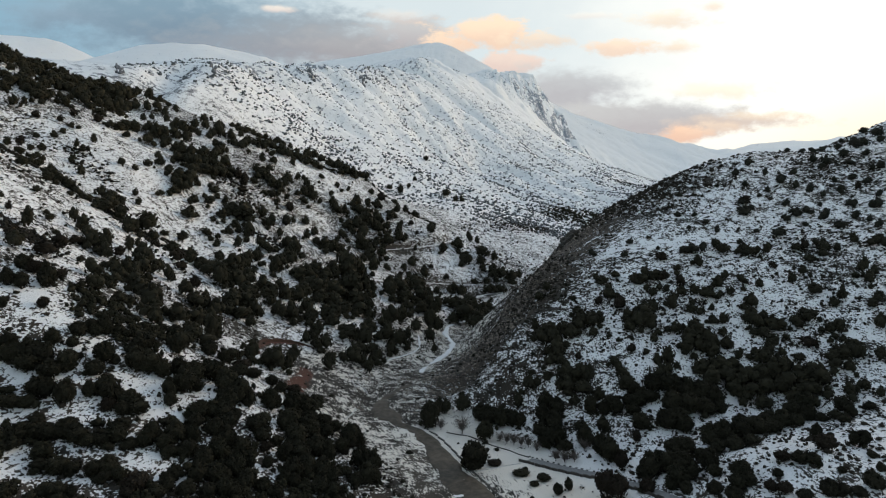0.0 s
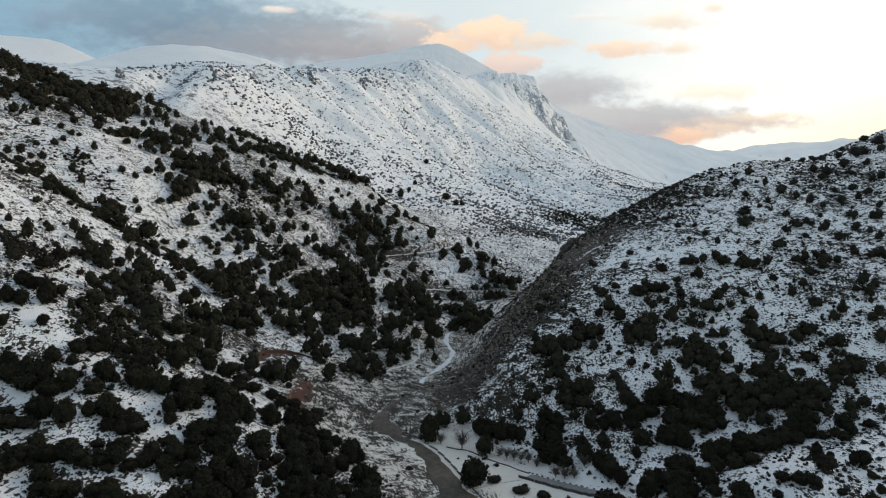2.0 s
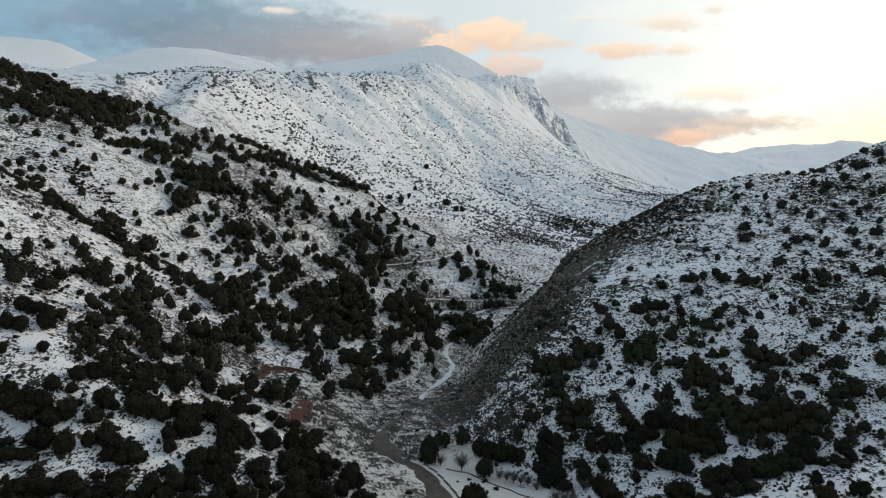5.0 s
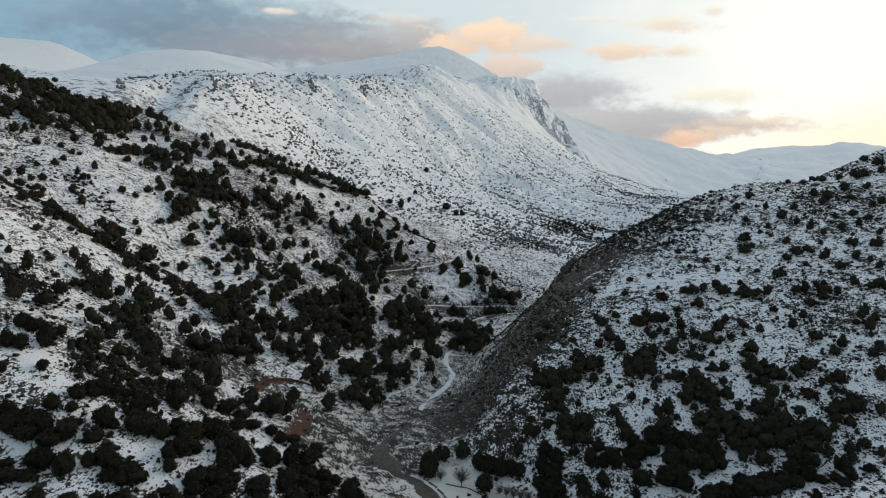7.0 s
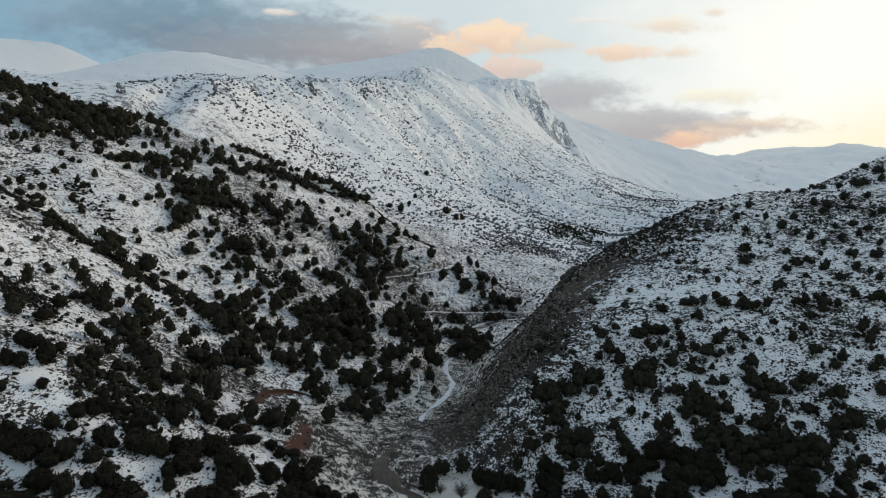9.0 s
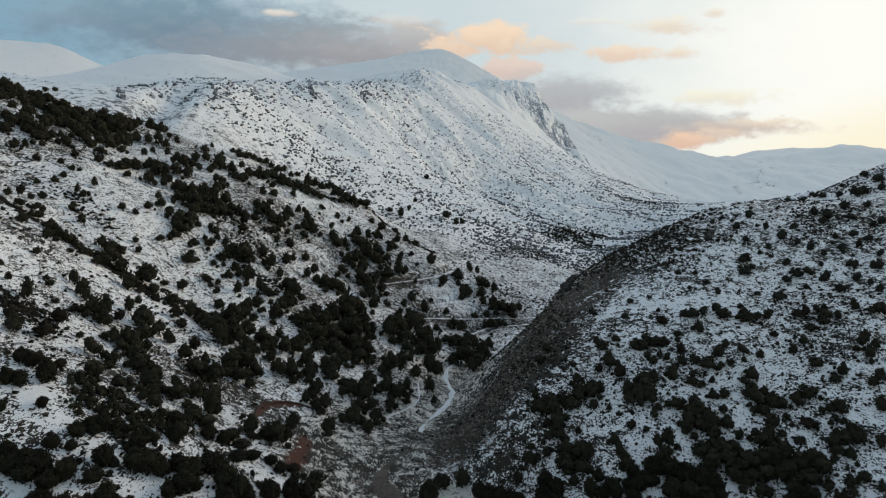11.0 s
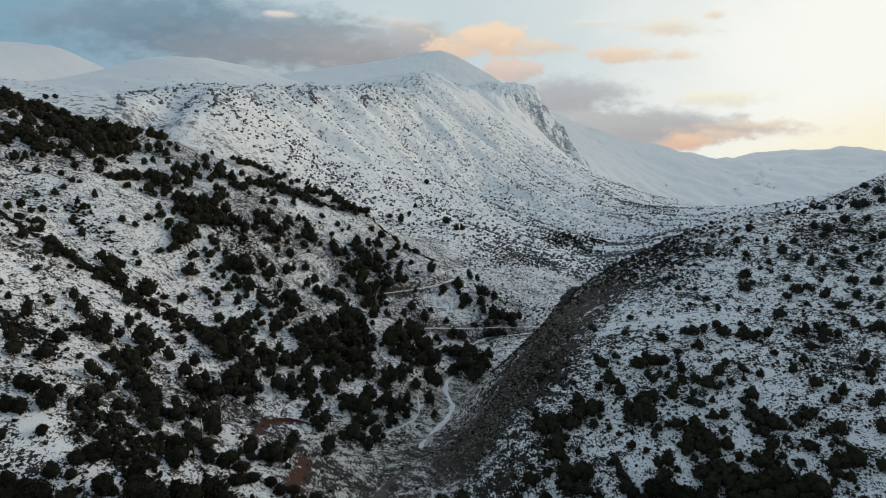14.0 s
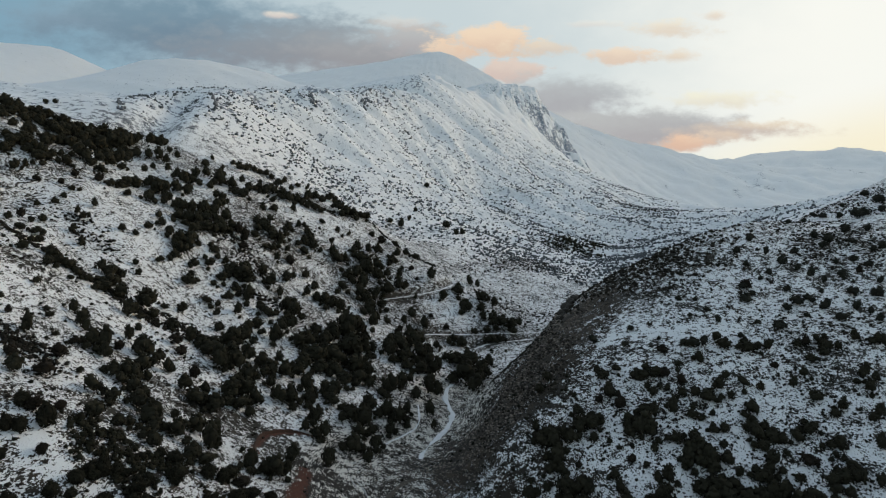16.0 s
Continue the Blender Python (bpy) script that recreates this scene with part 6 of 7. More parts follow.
BROWN_SHRUBS_A = [(34.7, 124.1, 2.3, 3.3), (36.6, 122.6, 2.1, 3), (-52.4, 97.5, 1.3, 1.2), (-52, 99.5, 2, 2.2), (63.2, 108.5, 1.4, 1.3), (61.4, 109.9, 1.2, 1.3), (-65.7, 115.1, 1.4, 1.7), (68.3, 118.2, 1.5, 1.2),
    (77.2, 118.8, 2, 2), (42.5, 122.4, 1.6, 1.8), (-76, 123.2, 0.8, 0.9), (-37.4, 123.9, 1.4, 1.2), (-87.9, 129.3, 1.2, 1.6), (41.5, 136.5, 1.5, 2.6),
    (-95.8, 137.8, 1.8, 2), (-23.4, 140.2, 1, 1), (-93.6, 144.2, 1.3, 1.7), (12.6, 144.5, 1.7, 0.8), (48.7, 147.6, 1.1, 1.9), (-107.2, 158.5, 3.3, 2.7),
    (-117.2, 159.7, 2.1, 1.9), (-55.7, 163, 2.4, 1.8), (-42.2, 167.3, 1.9, 1.6), (104.6, 167.4, 2.5, 2), (-123.6, 168.8, 1.3, 1.2), (-112.6, 172.7, 2.3, 2.9)]
BROWN_SHRUBS_B = [(56.9, 177.7, 1.5, 1.7), (41.5, 180.6, 1, 1.7), (-134.4, 181.9, 1.2, 1.8), (-117.9, 188.7, 2.1, 1.8), (59.3, 196.7, 2.2, 3.3),
    (112.2, 199.5, 1.5, 1.5), (80.8, 200, 1.5, 2.5), (53.2, 200.8, 1.5, 1.9), (-110.9, 201.4, 1.9, 2.4), (76.4, 203.5, 1.9, 2.5), (127.2, 206.8, 1.5, 2.6),
    (-90, 213.1, 2.2, 3.1), (79.5, 213.7, 2.4, 2.1), (-100.4, 225.4, 2.5, 2.2), (-104.3, 230.6, 2.8, 3.1), (-115.7, 236.5, 1.8, 1.7), (122.5, 238.2, 2.4, 2.3),
    (169.4, 239.9, 1.3, 2.3), (-187.9, 261.3, 1.9, 2.9), (-103.1, 270.3, 2, 2.6), (-204.8, 295.8, 2.2, 2.2), (-196.9, 302.5, 1.7, 2.2), (-197, 313.7, 2, 2.7),
    (-188.9, 322, 2.7, 2.7)]
BROWN_SHRUBS_C = [(-117.3, 344.1, 3.2, 2.5), (-118.9, 351.8, 3, 5), (-123.9, 355.3, 2.7, 4.3), (-95.4, 365.7, 3.1, 4), (-28, 369.6, 2.8, 3.1), (2.3, 401.4, 2.2, 2.9),
    (-8.2, 404.2, 1.9, 2), (-19.3, 433.5, 1.6, 2.1), (-24.1, 444, 2.5, 2.7), (-48.9, 464.6, 3.5, 4.5)]

GREEN_SPOTS = (
    NEAR_LEFT_TREES_A + NEAR_LEFT_TREES_B + NEAR_LEFT_TREES_C + NEAR_LEFT_TREES_D + NEAR_LEFT_TREES_E + NEAR_LEFT_TREES_F + NEAR_LEFT_TREES_G +
    LOW_LEFT_TREES_A + LOW_LEFT_TREES_B + LOW_LEFT_TREES_C + MID_LEFT_TREES_A + MID_LEFT_TREES_B + MID_LEFT_TREES_C + MID_LEFT_TREES_D + SPUR_TREES_A +
    SPUR_TREES_B + SPUR_TREES_C + SPUR_TREES_D + SPUR_TREES_E + SPUR_TREES_F + SPUR_TREES_G + SPUR_TREES_H + SPUR_TREES_I + SPUR_TREES_J +
    SPUR_TREES_K + SPUR_TREES_L + SPUR_TREES_M + SPUR_TREES_N + NEAR_RIGHT_TREES_A + NEAR_RIGHT_TREES_B + NEAR_RIGHT_TREES_C + NEAR_RIGHT_TREES_D +
    NEAR_RIGHT_TREES_E + LOW_RIGHT_TREES_A + LOW_RIGHT_TREES_B + LOW_RIGHT_TREES_C + LOW_RIGHT_TREES_D + MID_RIGHT_TREES_A + MID_RIGHT_TREES_B +
    MID_RIGHT_TREES_C + MID_RIGHT_TREES_D + RIGHT_HILL_TREES_A + RIGHT_HILL_TREES_B + RIGHT_HILL_TREES_C + BEND_TREES)
BROWN_SPOTS = BROWN_SHRUBS_A + BROWN_SHRUBS_B + BROWN_SHRUBS_C

# the nearest three hundred stand as trees of their own, the rest as woodland
SPOTS = sorted([(*spot, False) for spot in GREEN_SPOTS] + [(*spot, True) for spot in BROWN_SPOTS], key=lambda spot: math.hypot(spot[0], spot[1]))
NEAR_SPOTS, WOOD_SPOTS = SPOTS[:300], SPOTS[300:]
TREE_KINDS = [evergreen_tree(40 + k, (LEAVES, LEAVES, OLIVE_LEAVES, LEAVES, LEAVES, BROWN_LEAVES)[k], "evergreen_tree", "low round dark evergreen oak on the snowy slope") for k in range(6)]
rng = np.random.default_rng(5)
stand = np.array([spot[:4] for spot in NEAR_SPOTS], float)
heights = land(stand[:, 0], stand[:, 1])
for k, (x, y, r, h, brown) in enumerate(NEAR_SPOTS):
    m = pose(x, y, heights[k] - 0.1 * r, 0, 0, float(rng.uniform(0, 360)))
    if brown:
        label = "dull brown half-withered oak standing in the snow" if r > 1.6 else "small dry brown shrub half buried in snow"
    elif r > 3:
        label = "large spreading dark evergreen oak with a dense rounded crown"
    else:
        label = "small dark evergreen shrub half buried in snow" if r < 1.4 else "low round dark evergreen oak on the snowy slope"
    tree = copy_thing(TREE_KINDS[5 if brown else int(rng.integers(5))], m)
    full = 1.18 if x > 0 else 1.14
    tree.scale = (full * r * rng.uniform(0.94, 1.06), full * r * rng.uniform(0.94, 1.06), (full - 0.06) * h)
    tagged(tree, label)
for spare in TREE_KINDS:
    for ob in (*spare.children, spare):
        bpy.data.objects.remove(ob)

mid_shapes = [crown_shape(60 + k, 5, 150, 0.13, 3, 6, 0.7, 0.95) for k in range(8)]
small_shapes = [crown_shape(80 + k, 3, 36, 0.2, 3, 5) for k in range(6)]
wood, hill = [], []
for x, y, r, h, brown in WOOD_SPOTS:
    if not brown:
        if x > 45 and 212 < y < 350:
            hill.append((x, y, 1.1 * r, 1.05 * h))
            continue
        wood.append((x, y, 1.25 * r, 1.25 * h))
        close = sum(math.hypot(x - q[0], y - q[1]) < 2.6 * (r + q[2]) for q in WOOD_SPOTS) - 1
        for _ in range((3 if close > 4 and r > 1.8 else 2 if close > 2 and r > 1.4 else 0) - (1 if x < -62 or x > 20 else 0)):
            a, q = rng.uniform(0, 2 * np.pi), r * rng.uniform(0.45, 0.8)
            wood.append((x + 1.15 * r * np.cos(a), y + 1.5 * r * np.sin(a), q, 1.1 * q))
scatter_stuff("woodland", np.array(wood), mid_shapes, [LEAVES], "dark evergreen oaks in groves on the snowy valley sides", "trees", 3)
scatter_stuff("hill_shrubs", np.array(hill), mid_shapes, [HILL_LEAVES], "dull grey-green shrubs scattered over the snowy hill", "shrubs", 2)
scatter_stuff("dry_shrubs", np.array([spot[:4] for spot in WOOD_SPOTS if spot[4]]) * (1, 1, 1.2, 1.1), mid_shapes, [BROWN_LEAVES], "dry brown shrubs among the evergreen oaks", "bushes", 5)
undergrowth = []
for x, y, r, h, brown in NEAR_SPOTS:
    a, q = rng.uniform(0, 2 * np.pi), r * rng.uniform(0.25, 0.5)
    bx, by = x + 0.95 * r * np.cos(a), y + 0.95 * r * np.sin(a)
    if float(in_clearing(np.array(bx), np.array(by))) < 0.3:
        undergrowth.append((bx, by, q, q))
g = np.random.default_rng(19)
for x, y in zip(g.uniform(-90, -17, 2800), g.uniform(88, 150, 2800)):
    q = g.uniform(0.5, 1.3)
    if x < -18 - 0.22 * abs(y - 118) and float(in_clearing(np.array(x), np.array(y))) < 0.15 and fbm(np.array([x]), np.array([y]), 9, 3, 411)[0] > 0.0 - 0.3 * (x > -52) * (y < 122):
        undergrowth.append((x, y, q, q * g.uniform(0.7, 1.2)))
for x, y in zip(g.uniform(-66, -34, 900), g.uniform(146, 192, 900)):
    q = g.uniform(0.5, 1.3)
    if fbm(np.array([x]), np.array([y]), 9, 3, 413)[0] > 0.03 and float(in_clearing(np.array(x), np.array(y))) < 0.15 and line_distance(np.array([x]), np.array([y]), RED_SCAR)[0][0] > 4:
        undergrowth.append((x, y, q, q * g.uniform(0.7, 1.2)))
scatter_stuff("undergrowth", np.array(undergrowth), small_shapes, [OLIVE_LEAVES], "dull green bushes crowding round the feet of the oaks", "bushes", 4)


def wild(n, box, chance, low, high, seed):
    """Random places in a box of the plan, kept by a chance that follows the land."""
    g = np.random.default_rng(seed)
    x, y = g.uniform(box[0], box[1], n), g.uniform(box[2], box[3], n)
    keep = g.uniform(0, 1, n) < chance(x, y)
    x, y = x[keep], y[keep]
    r = g.uniform(low, high, len(x)) * g.uniform(0.6, 1.15, len(x))
    return np.stack([x, y, r, r * g.uniform(0.7, 1.1, len(x))], 1)


def off_roads(x, y):
    clear = np.ones(np.shape(x), bool)
    for line, half in ((MUD_TRACK, 6), (PAVED_ROAD, 5), (STREAM, 4), (LEFT_TRACK, 2.5), (UPPER_TRACK, 2.5), (BANK_TRACK, 2.5), (HIGH_TRACK, 2)):
        clear &= line_distance(x, y, line)[0] > half
    return clear


def slope_chance(x, y):
    z = land(x, y)
    patch = step(-0.15, 0.3, fbm(x, y, 60, 3, 201))
    return (0.12 + 0.75 * patch) * (1 - step(200, 400, z)) * off_roads(x, y)


def mountain_chance(x, y):
    z = land(x, y)
    patch = step(-0.2, 0.25, fbm(0.36 * x + 0.93 * y, (0.93 * x - 0.36 * y) * 0.5, 60, 4, 205))
    return (0.15 + 0.65 * patch) * (0.4 + 0.6 * (1 - step(140, 280, z))) * (1 - step(290, 440, z))


def flank_chance(x, y):
    z = land(x, y)
    along = step(-0.15, 0.25, fbm(x * 1.5 + 0.5 * y, y - 0.6 * x, 90, 3, 207))
    return (0.1 + 0.7 * along) * (1 - step(210, 400, z - 0.2 * np.maximum(y - 1800, 0)))


def scrub_chance(x, y):
    patch = step(-0.12, 0.25, scrubby(x, y))
    side = np.where(x > 10, 1.0 - 0.55 * step(150, 180, x) * step(265, 290, y), 0.75 - 0.4 * step(220, 260, y))
    return (0.12 + 0.88 * patch) * (1 - 0.5 * step(195, 165, y) * step(10, 40, x)) * side * off_roads(x, y) * step(13, 24, line_distance(x, y, RIVER)[0])


dot_shapes = [clod_shape(90 + k) for k in range(10)]
far_dots = [clod_shape(190 + k, 4, 4) for k in range(8)]
scatter_stuff("mountain_bushes", wild(56000, (-330, 520, 560, 1700), mountain_chance, 0.8, 2.4, 11), far_dots, [HAZE_PALED_LEAVES], "sparse dark bushes dotted over the snowy mountain foot", "bushes", 6)
scatter_stuff("midland_bushes", wild(13000, (-70, 320, 520, 1010), slope_chance, 0.6, 2.0, 17), far_dots, [HAZE_PALED_LEAVES], "small dark bushes on the low snowy hills", "bushes", 18)
scatter_stuff("flank_bushes", wild(11000, (150, 640, 1000, 2050), flank_chance, 1.0, 2.4, 31), far_dots, [HAZE_PALED_LEAVES], "lines of dark bushes along the foot of the cliff", "bushes", 32)
scatter_stuff("far_bushes", wild(2200, (300, 1300, 1500, 2400), flank_chance, 1.4, 3.0, 33), far_dots, [HAZE_PALED_LEAVES], "specks of bushes on the distant snowy hills", "bushes", 34)
scatter_stuff("slope_shrubs", wild(150, (-130, 45, 265, 480), slope_chance, 0.9, 2.0, 41), small_shapes, [LEAVES], "single dark evergreen shrubs dotted over the spur", "shrubs", 42)
scatter_stuff("hillside_bushes", wild(6500, (-280, 60, 120, 560), slope_chance, 0.3, 1.0, 12), dot_shapes, [LEAVES], "small dark evergreen bushes scattered over the snow", "bushes", 7)


def belt(line, n, spread, low, high, seed):
    """Random places along a line."""
    g = np.random.default_rng(seed)
    pts = sample_line(line, 2.0)
    at = pts[g.integers(0, len(pts), n)] + g.normal(0, spread, (n, 2))
    r = g.uniform(low, high, n)
    return np.stack([at[:, 0], at[:, 1], r, r * g.uniform(0.7, 1.1, n)], 1)


scatter_stuff("valley_bushes", belt([(315, 1093), (335, 1070), (348, 1033), (368, 1021), (398, 1021)], 380, 12, 0.8, 2.0, 21), dot_shapes, [LEAVES], "dark belt of trees along the distant valley", "bushes", 22)
scatter_stuff("hollow_thicket", np.concatenate([belt([(132, 722), (150, 735), (160, 752)], 260, 10, 0.8, 2.2, 25), belt([(160, 745), (172, 722), (180, 716)], 200, 9, 0.8, 2.2, 26), belt([(188, 745), (198, 750)], 70, 6, 1.0, 2.4, 35)]), dot_shapes, [LEAVES], "dark thicket in a fold of the snowy hills", "bushes", 26)
scatter_stuff("ridge_scrub", belt([(64, 304), (76, 293), (90, 280), (106, 268), (126, 274)], 620, 15, 0.4, 1.3, 23), dot_shapes, [SCRUB_LEAVES], "brown thorny scrub along the edge of the ridge", "scrub", 24)

# bands of brown brush running across the west slope: line, number, spread
BRUSH = (([(-151, 241), (-139, 239), (-129, 242), (-118, 239)], 190, 1.6), ([(-180, 242), (-169, 239), (-159, 238)], 130, 1.8), ([(-145, 351), (-128, 346), (-113, 341), (-106, 334)], 330, 6.0), ([(-135, 241), (-123, 242), (-112, 248)], 200, 3.5),
         ([(-129, 171), (-122, 170), (-115, 169)], 220, 3.5), ([(-109, 311), (-98, 314), (-85, 320)], 170, 2.6), ([(-120, 254), (-112, 256), (-103, 255)], 150, 2.6), ([(-179, 281), (-166, 276), (-157, 274)], 150, 4.0))
scatter_stuff("brushwood", np.concatenate([belt(line, n, spread, 0.35, 1.15, 300 + n) for line, n, spread in BRUSH]), dot_shapes, [SCRUB_LEAVES], "bands of dry brown brushwood across the snowy slope", "scrub", 44)
# bushes added to draw the dark road-like line along the spur's crest
scatter_stuff("hedge_row", belt([(-99, 461), (-89, 474), (-77, 486), (-64, 497), (-55, 495), (-39, 481), (-23, 478), (-9, 476)], 260, 1.7, 0.5, 1.4, 29), dot_shapes, [LEAVES], "dark bushes standing in for the dark road-like line along the spur's crest", "bushes", 30)


def tuft_shape(seed):
    g = np.random.default_rng(seed)
    return leaf_clumps(g, np.array([(0, 0, 0.35, 0.55), (0.4, 0.1, 0.25, 0.4), (-0.3, 0.3, 0.25, 0.4)]), 15, 0.34)


tufts = [tuft_shape(120 + k) for k in range(8)]
scatter_stuff("scrub", wild(44000, (10, 300, 110, 350), scrub_chance, 0.25, 0.85, 13), tufts + far_dots, [SCRUB_LEAVES], "low brown winter scrub poking through the snow", "scrub", 8)
scatter_stuff("scrub", wild(34000, (-280, 0, 90, 470), scrub_chance, 0.25, 0.95, 14), tufts + far_dots, [SCRUB_LEAVES], "sparse brown winter scrub between the oaks", "scrub", 9)
scatter_stuff("scrub", wild(4200, (15, 150, 405, 600), scrub_chance, 0.5, 1.4, 15), tufts + far_dots, [SCRUB_LEAVES], "grey-brown thicket on the slope behind the bend", "scrub", 10)


def scree_chance(x, y):
    near = 1 - step(8, 24, line_distance(x, y, SCREE)[0])
    return np.clip(near + 0.35 * (1 - step(10, 26, line_distance(x, y, RIVER)[0])), 0, 1) * off_roads(x, y)


rocks = [rock_shape(140 + k) for k in range(8)]
scatter_stuff("scree_stones", wild(15000, (-35, 100, 175, 345), scree_chance, 0.25, 0.85, 16), rocks, [SCREE_STONE], "loose brown-grey stones on the bare scree", "stones", 12)

scatter_stuff("outcrop", belt([(52, 292), (58, 301), (64, 309), (70, 316)], 150, 2.6, 0.5, 1.5, 27), rocks, [SCREE_STONE], "craggy brown rock outcrop at the top of the scree", "rocks", 28)


# crags standing out of the snow along the mountain crest: x, y, spread, number, size
PILLARS = [(-294, 536, 1.5, 7, 2.3), (-300, 548, 2.0, 7, 2.2), (-236, 606, 1.5, 7, 2.2), (-240, 617, 2.0, 8, 2.0), (-228, 621, 3.0, 7, 1.5), (-179, 807, 2.5, 8, 2.4), (-187, 824, 3.0, 8, 2.4),
           (-123, 903, 3.5, 9, 3.0), (-118, 916, 4.0, 9, 2.6), (-150, 745, 3.0, 8, 1.8)]
RUBBLE = [(-258, 595, 4, 8, 1.4), (-259, 611, 4, 8, 1.6), (-259, 585, 4, 8, 1.3), (-258, 566, 5, 7, 1.2), (-275, 542, 4, 8, 1.3), (-267, 529, 4, 6, 1.2), (-216, 734, 8, 12, 1.6), (-204, 728, 8, 10, 1.5), (-178, 740, 6, 12, 1.8),
          (-166, 762, 5, 8, 1.5), (-194, 834, 6, 14, 2.0), (-157, 855, 12, 14, 1.7), (-114, 974, 14, 26, 2.3), (-102, 993, 14, 26, 2.3), (-90, 969, 6, 10, 2.0), (-130, 867, 6, 8, 1.6), (-138, 930, 12, 20, 2.2)]
HIGH_RUBBLE = [(-101, 836, 6, 8, 1.4), (-91, 893, 7, 8, 1.5), (-212, 531, 4, 8, 1.2), (-70, 1060, 26, 30, 2.0), (-50, 1185, 26, 26, 2.2), (-38, 1300, 30, 26, 2.6), (20, 1480, 30, 24, 3.0), (-75, 1010, 16, 14, 2.0)]


def pinnacle_shape(seed):
    """A broken tower of rock."""
    g = np.random.default_rng(seed)
    return ball(g, (0, 0, 0.4, 0.9), 6, 7, 0.45, 1.1)


scatter_stuff("outcrop", np.array([(61, 300, 2.8, 3.2), (63, 303, 3.2, 3.9), (65.5, 305, 3.2, 4.0), (68, 307, 3.0, 3.6), (62, 297, 2.4, 2.8), (66, 302, 2.8, 3.2), (70, 310, 2.8, 3.0), (58, 296, 2.0, 2.2), (60, 293, 2.2, 2.4), (64, 299, 2.6, 2.8)]), [pinnacle_shape(180 + k) for k in range(5)], [MASONRY], "broken brown crag standing on the lip of the scree", "rocks", 38, -0.8)
crag_rng = np.random.default_rng(77)
pinnacles = [pinnacle_shape(160 + k) for k in range(8)]
for name, group, tall, shapes, label in (("pinnacles", PILLARS, (1.3, 2.3), pinnacles, "dark limestone towers under the mountain crest"), ("crags", RUBBLE + HIGH_RUBBLE, (0.7, 1.5), rocks + pinnacles, "grey limestone crags breaking the snowy mountain crest")):
    crag_spots = []
    for x, y, spread, number, size in group:
        r = size * crag_rng.uniform(0.45, 1.15, number)
        crag_spots.append(np.stack([x + crag_rng.normal(0, spread, number), y + crag_rng.normal(0, spread, number), r, r * crag_rng.uniform(*tall, number)], 1))
    scatter_stuff(name, np.concatenate(crag_spots), shapes, [CRAG_ROCK], label, "rocks", 39, -0.4)
scatter_stuff("outcrop", belt([(-213, 300), (-206, 290), (-199, 284)], 90, 4.5, 0.4, 1.5, 41), rocks, [STONE], "grey boulders lying in the snow under the ridge", "rocks", 40)


# ---- stones along the road and track ----
def block(g, sx, sy, sz, mat):
    bm = bmesh.new()
    bmesh.ops.create_cube(bm, size=1)
    for v in bm.verts:
        v.co = Vector((v.co.x * sx, v.co.y * sy, v.co.z * sz)) * g.uniform(0.86, 1.05)
    bmesh.ops.bevel(bm, geom=bm.edges[:], offset=0.07, segments=1, affect="EDGES")
    me = bpy.data.meshes.new("stone")
    bm.to_mesh(me)
    bm.free()
    me.materials.append(mat)
    return me


def stone_row(name, line, aside, first, last, size, gap, label, category, mat=STONE):
    pts = sample_line(line, gap)
    way = np.gradient(pts, axis=0)
    way /= np.hypot(way[:, 0], way[:, 1])[:, None]
    keep = (pts[:, 1] > first) & (pts[:, 1] < last)
    g = np.random.default_rng(len(pts))
    shapes = [block(g, *size, mat) for _ in range(5)]
    spots = (pts + np.stack([way[:, 1], -way[:, 0]], 1) * aside)[keep]
    turn = np.degrees(np.arctan2(way[keep, 1], way[keep, 0]))
    z = land(spots[:, 0], spots[:, 1])
    root = tagged(new(name), label, category)
    root.location = (*spots[0], z[0])
    for k, (x, y) in enumerate(spots):
        ob = new("stone", shapes[k % 5])
        ob.parent = root
        ob.matrix_basis = pose(x - spots[0, 0], y - spots[0, 1], z[k] - z[0] + size[2] * 0.35, 0, 0, turn[k] + g.uniform(-4, 4))


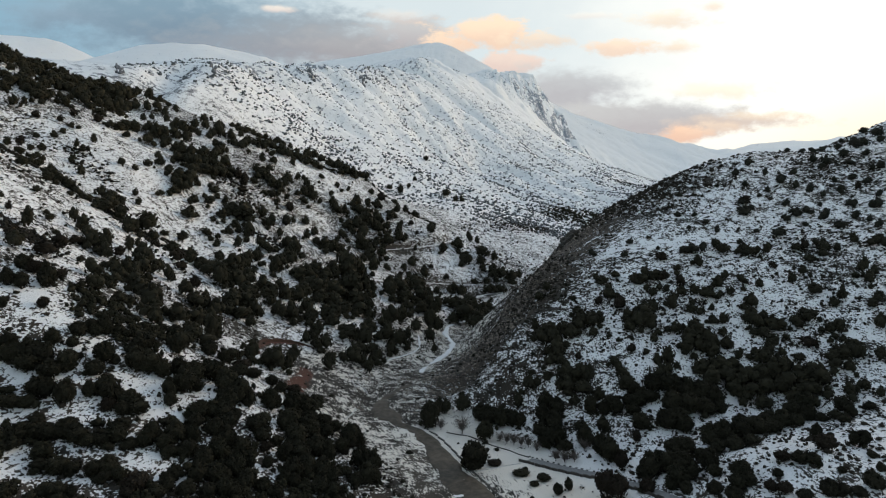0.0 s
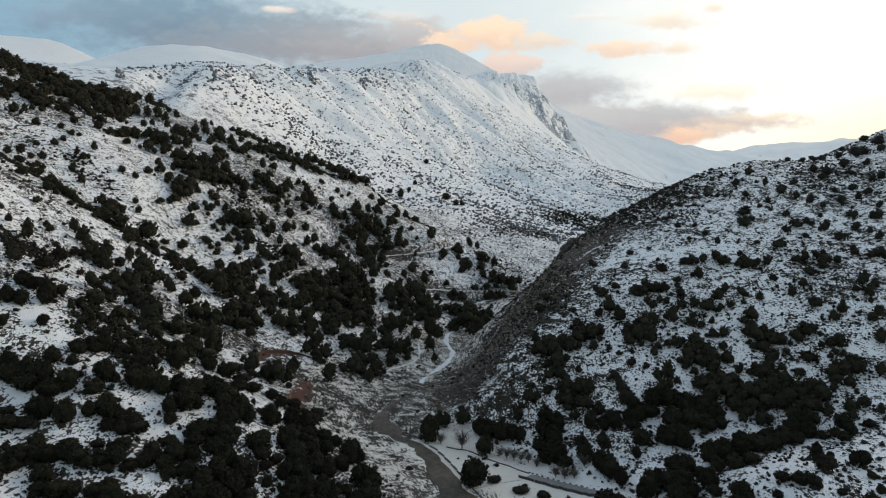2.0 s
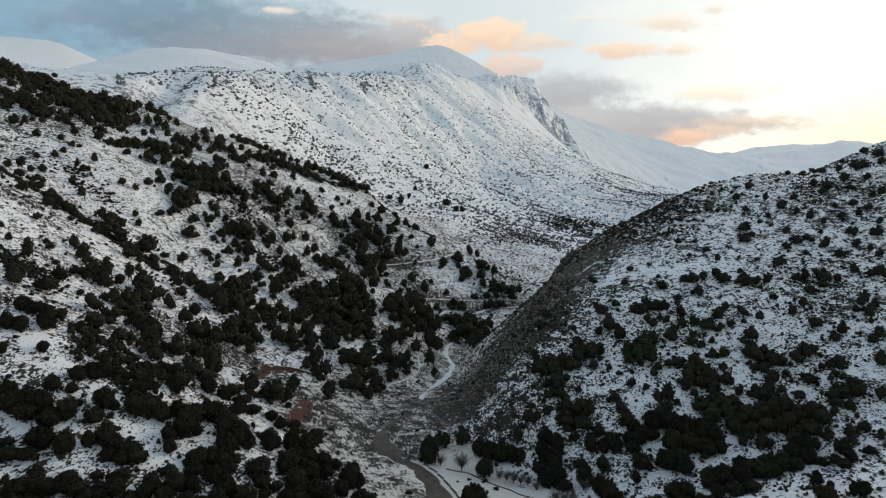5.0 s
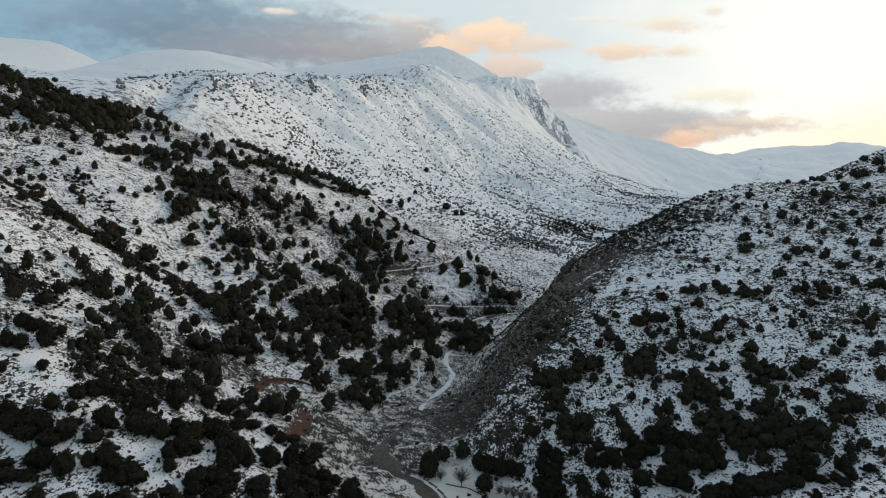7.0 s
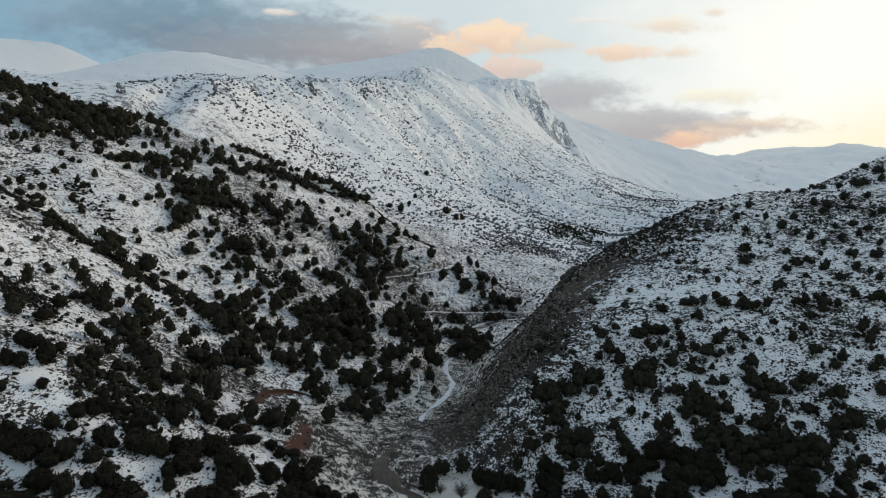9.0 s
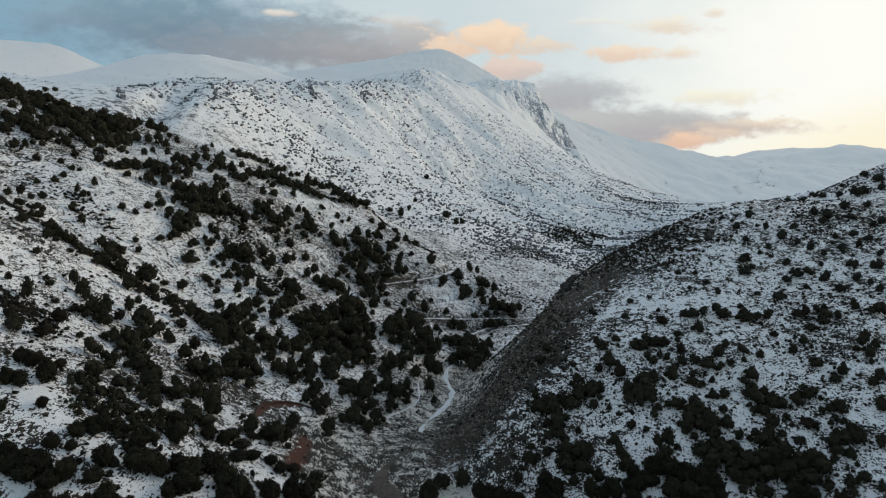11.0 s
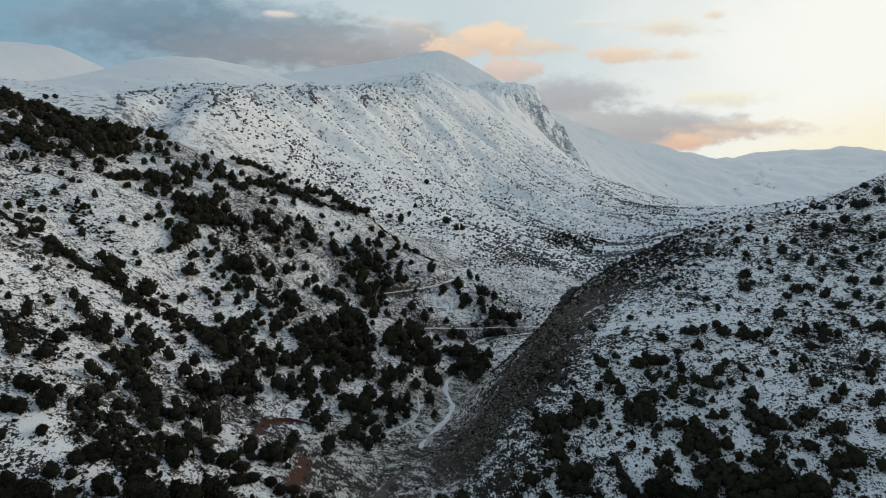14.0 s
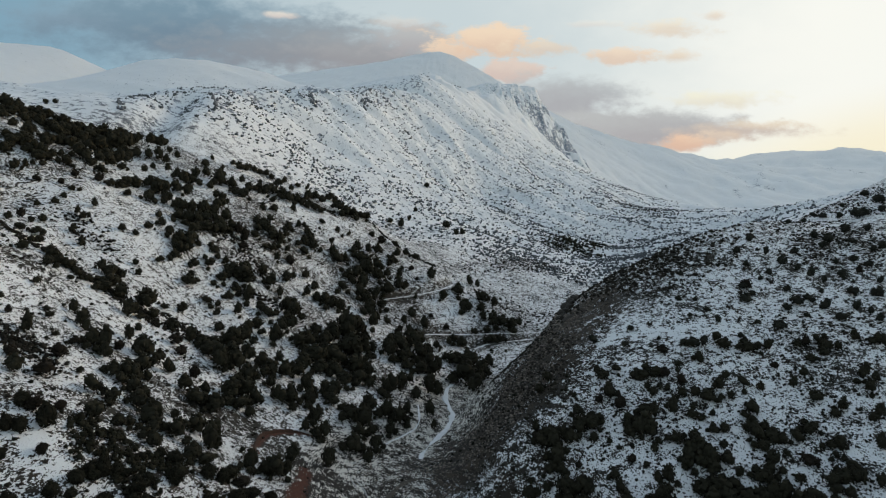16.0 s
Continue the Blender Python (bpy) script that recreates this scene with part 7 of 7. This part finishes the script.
stone_row("parapet_wall", PAVED_ROAD, 2.1, 118, 150, (0.86, 0.4, 0.75), 0.8, "low dark stone parapet along the asphalt road", "wall", MASONRY)
stone_row("edging_stones", PAVED_ROAD, -2.1, 118, 150, (0.5, 0.4, 0.35), 1.3, "low rough stone edging on the hill side of the road", "stones")
# stones added to draw the dark shaded bank edge of the old road
stone_row("edging_stones", OLD_ROAD_EDGE, 0.0, 150.4, 164, (0.62, 0.3, 0.3), 0.55, "dark stones standing in for the shaded bank edge of the snowed-up old road", "stones", MASONRY)
stone_row("kerb_stones", TRACK_RIGHT, 0.9, 118, 166, (0.7, 0.5, 0.45), 0.95, "row of spaced boulders edging the muddy track", "boulders")


# ---- bare winter trees by the road ----
def bare_tree(x, y, r, seed):
    g = np.random.default_rng(seed)
    z = float(land(np.array([x]), np.array([y]))[0])
    root = tagged(new("bare_tree"), "leafless grey-brown shrubby tree standing in the snow", "tree", "bare trees by the road")
    root.location = (x, y, z)
    stem = [tube([(0, 0, -0.1), (0.02 * r, 0, 0.3 * r), (0, 0.03 * r, 0.7 * r)], (0.05 * r, 0.04 * r, 0.02 * r))]
    twigs = []
    for k in range(210):
        a, up = g.uniform(0, 2 * np.pi), g.uniform(0.55, 1.55)
        out = r * g.uniform(0.5, 1.0) * (1.1 - 0.75 * abs(up - 1.0))
        s = g.uniform(0.25, 0.8) * min(up, 1.0) * r
        mid = np.array([0.45 * out * np.cos(a), 0.45 * out * np.sin(a), s + 0.5 * (up * r - s)])
        twigs.append(tube([(0, 0, s), mid, (out * np.cos(a + 0.25), out * np.sin(a + 0.25), up * r)], (0.016 * r, 0.014 * r, 0.007 * r), 3))
    for part_name, pieces, mat in (("trunk", stem, BARK), ("crown", twigs, TWIG)):
        ob = new(part_name, raw_mesh(part_name, *join(pieces), [mat]))
        ob.parent = root


for k, (x, y, r) in enumerate([(5.3, 163.6, 2.6), (-0.6, 166.2, 1.7), (15.5, 159.8, 1.3), (17.2, 158.6, 1.6), (19.0, 157.5, 1.8), (20.8, 156.9, 1.5), (22.6, 155.8, 1.7), (24.4, 153.6, 1.4), (28.2, 147.0, 1.6), (30.2, 146.0, 1.7),
                               (32.4, 145.0, 1.5), (36, 150, 1.8)]):
    bare_tree(x, y, 1.25 * r, 70 + k)
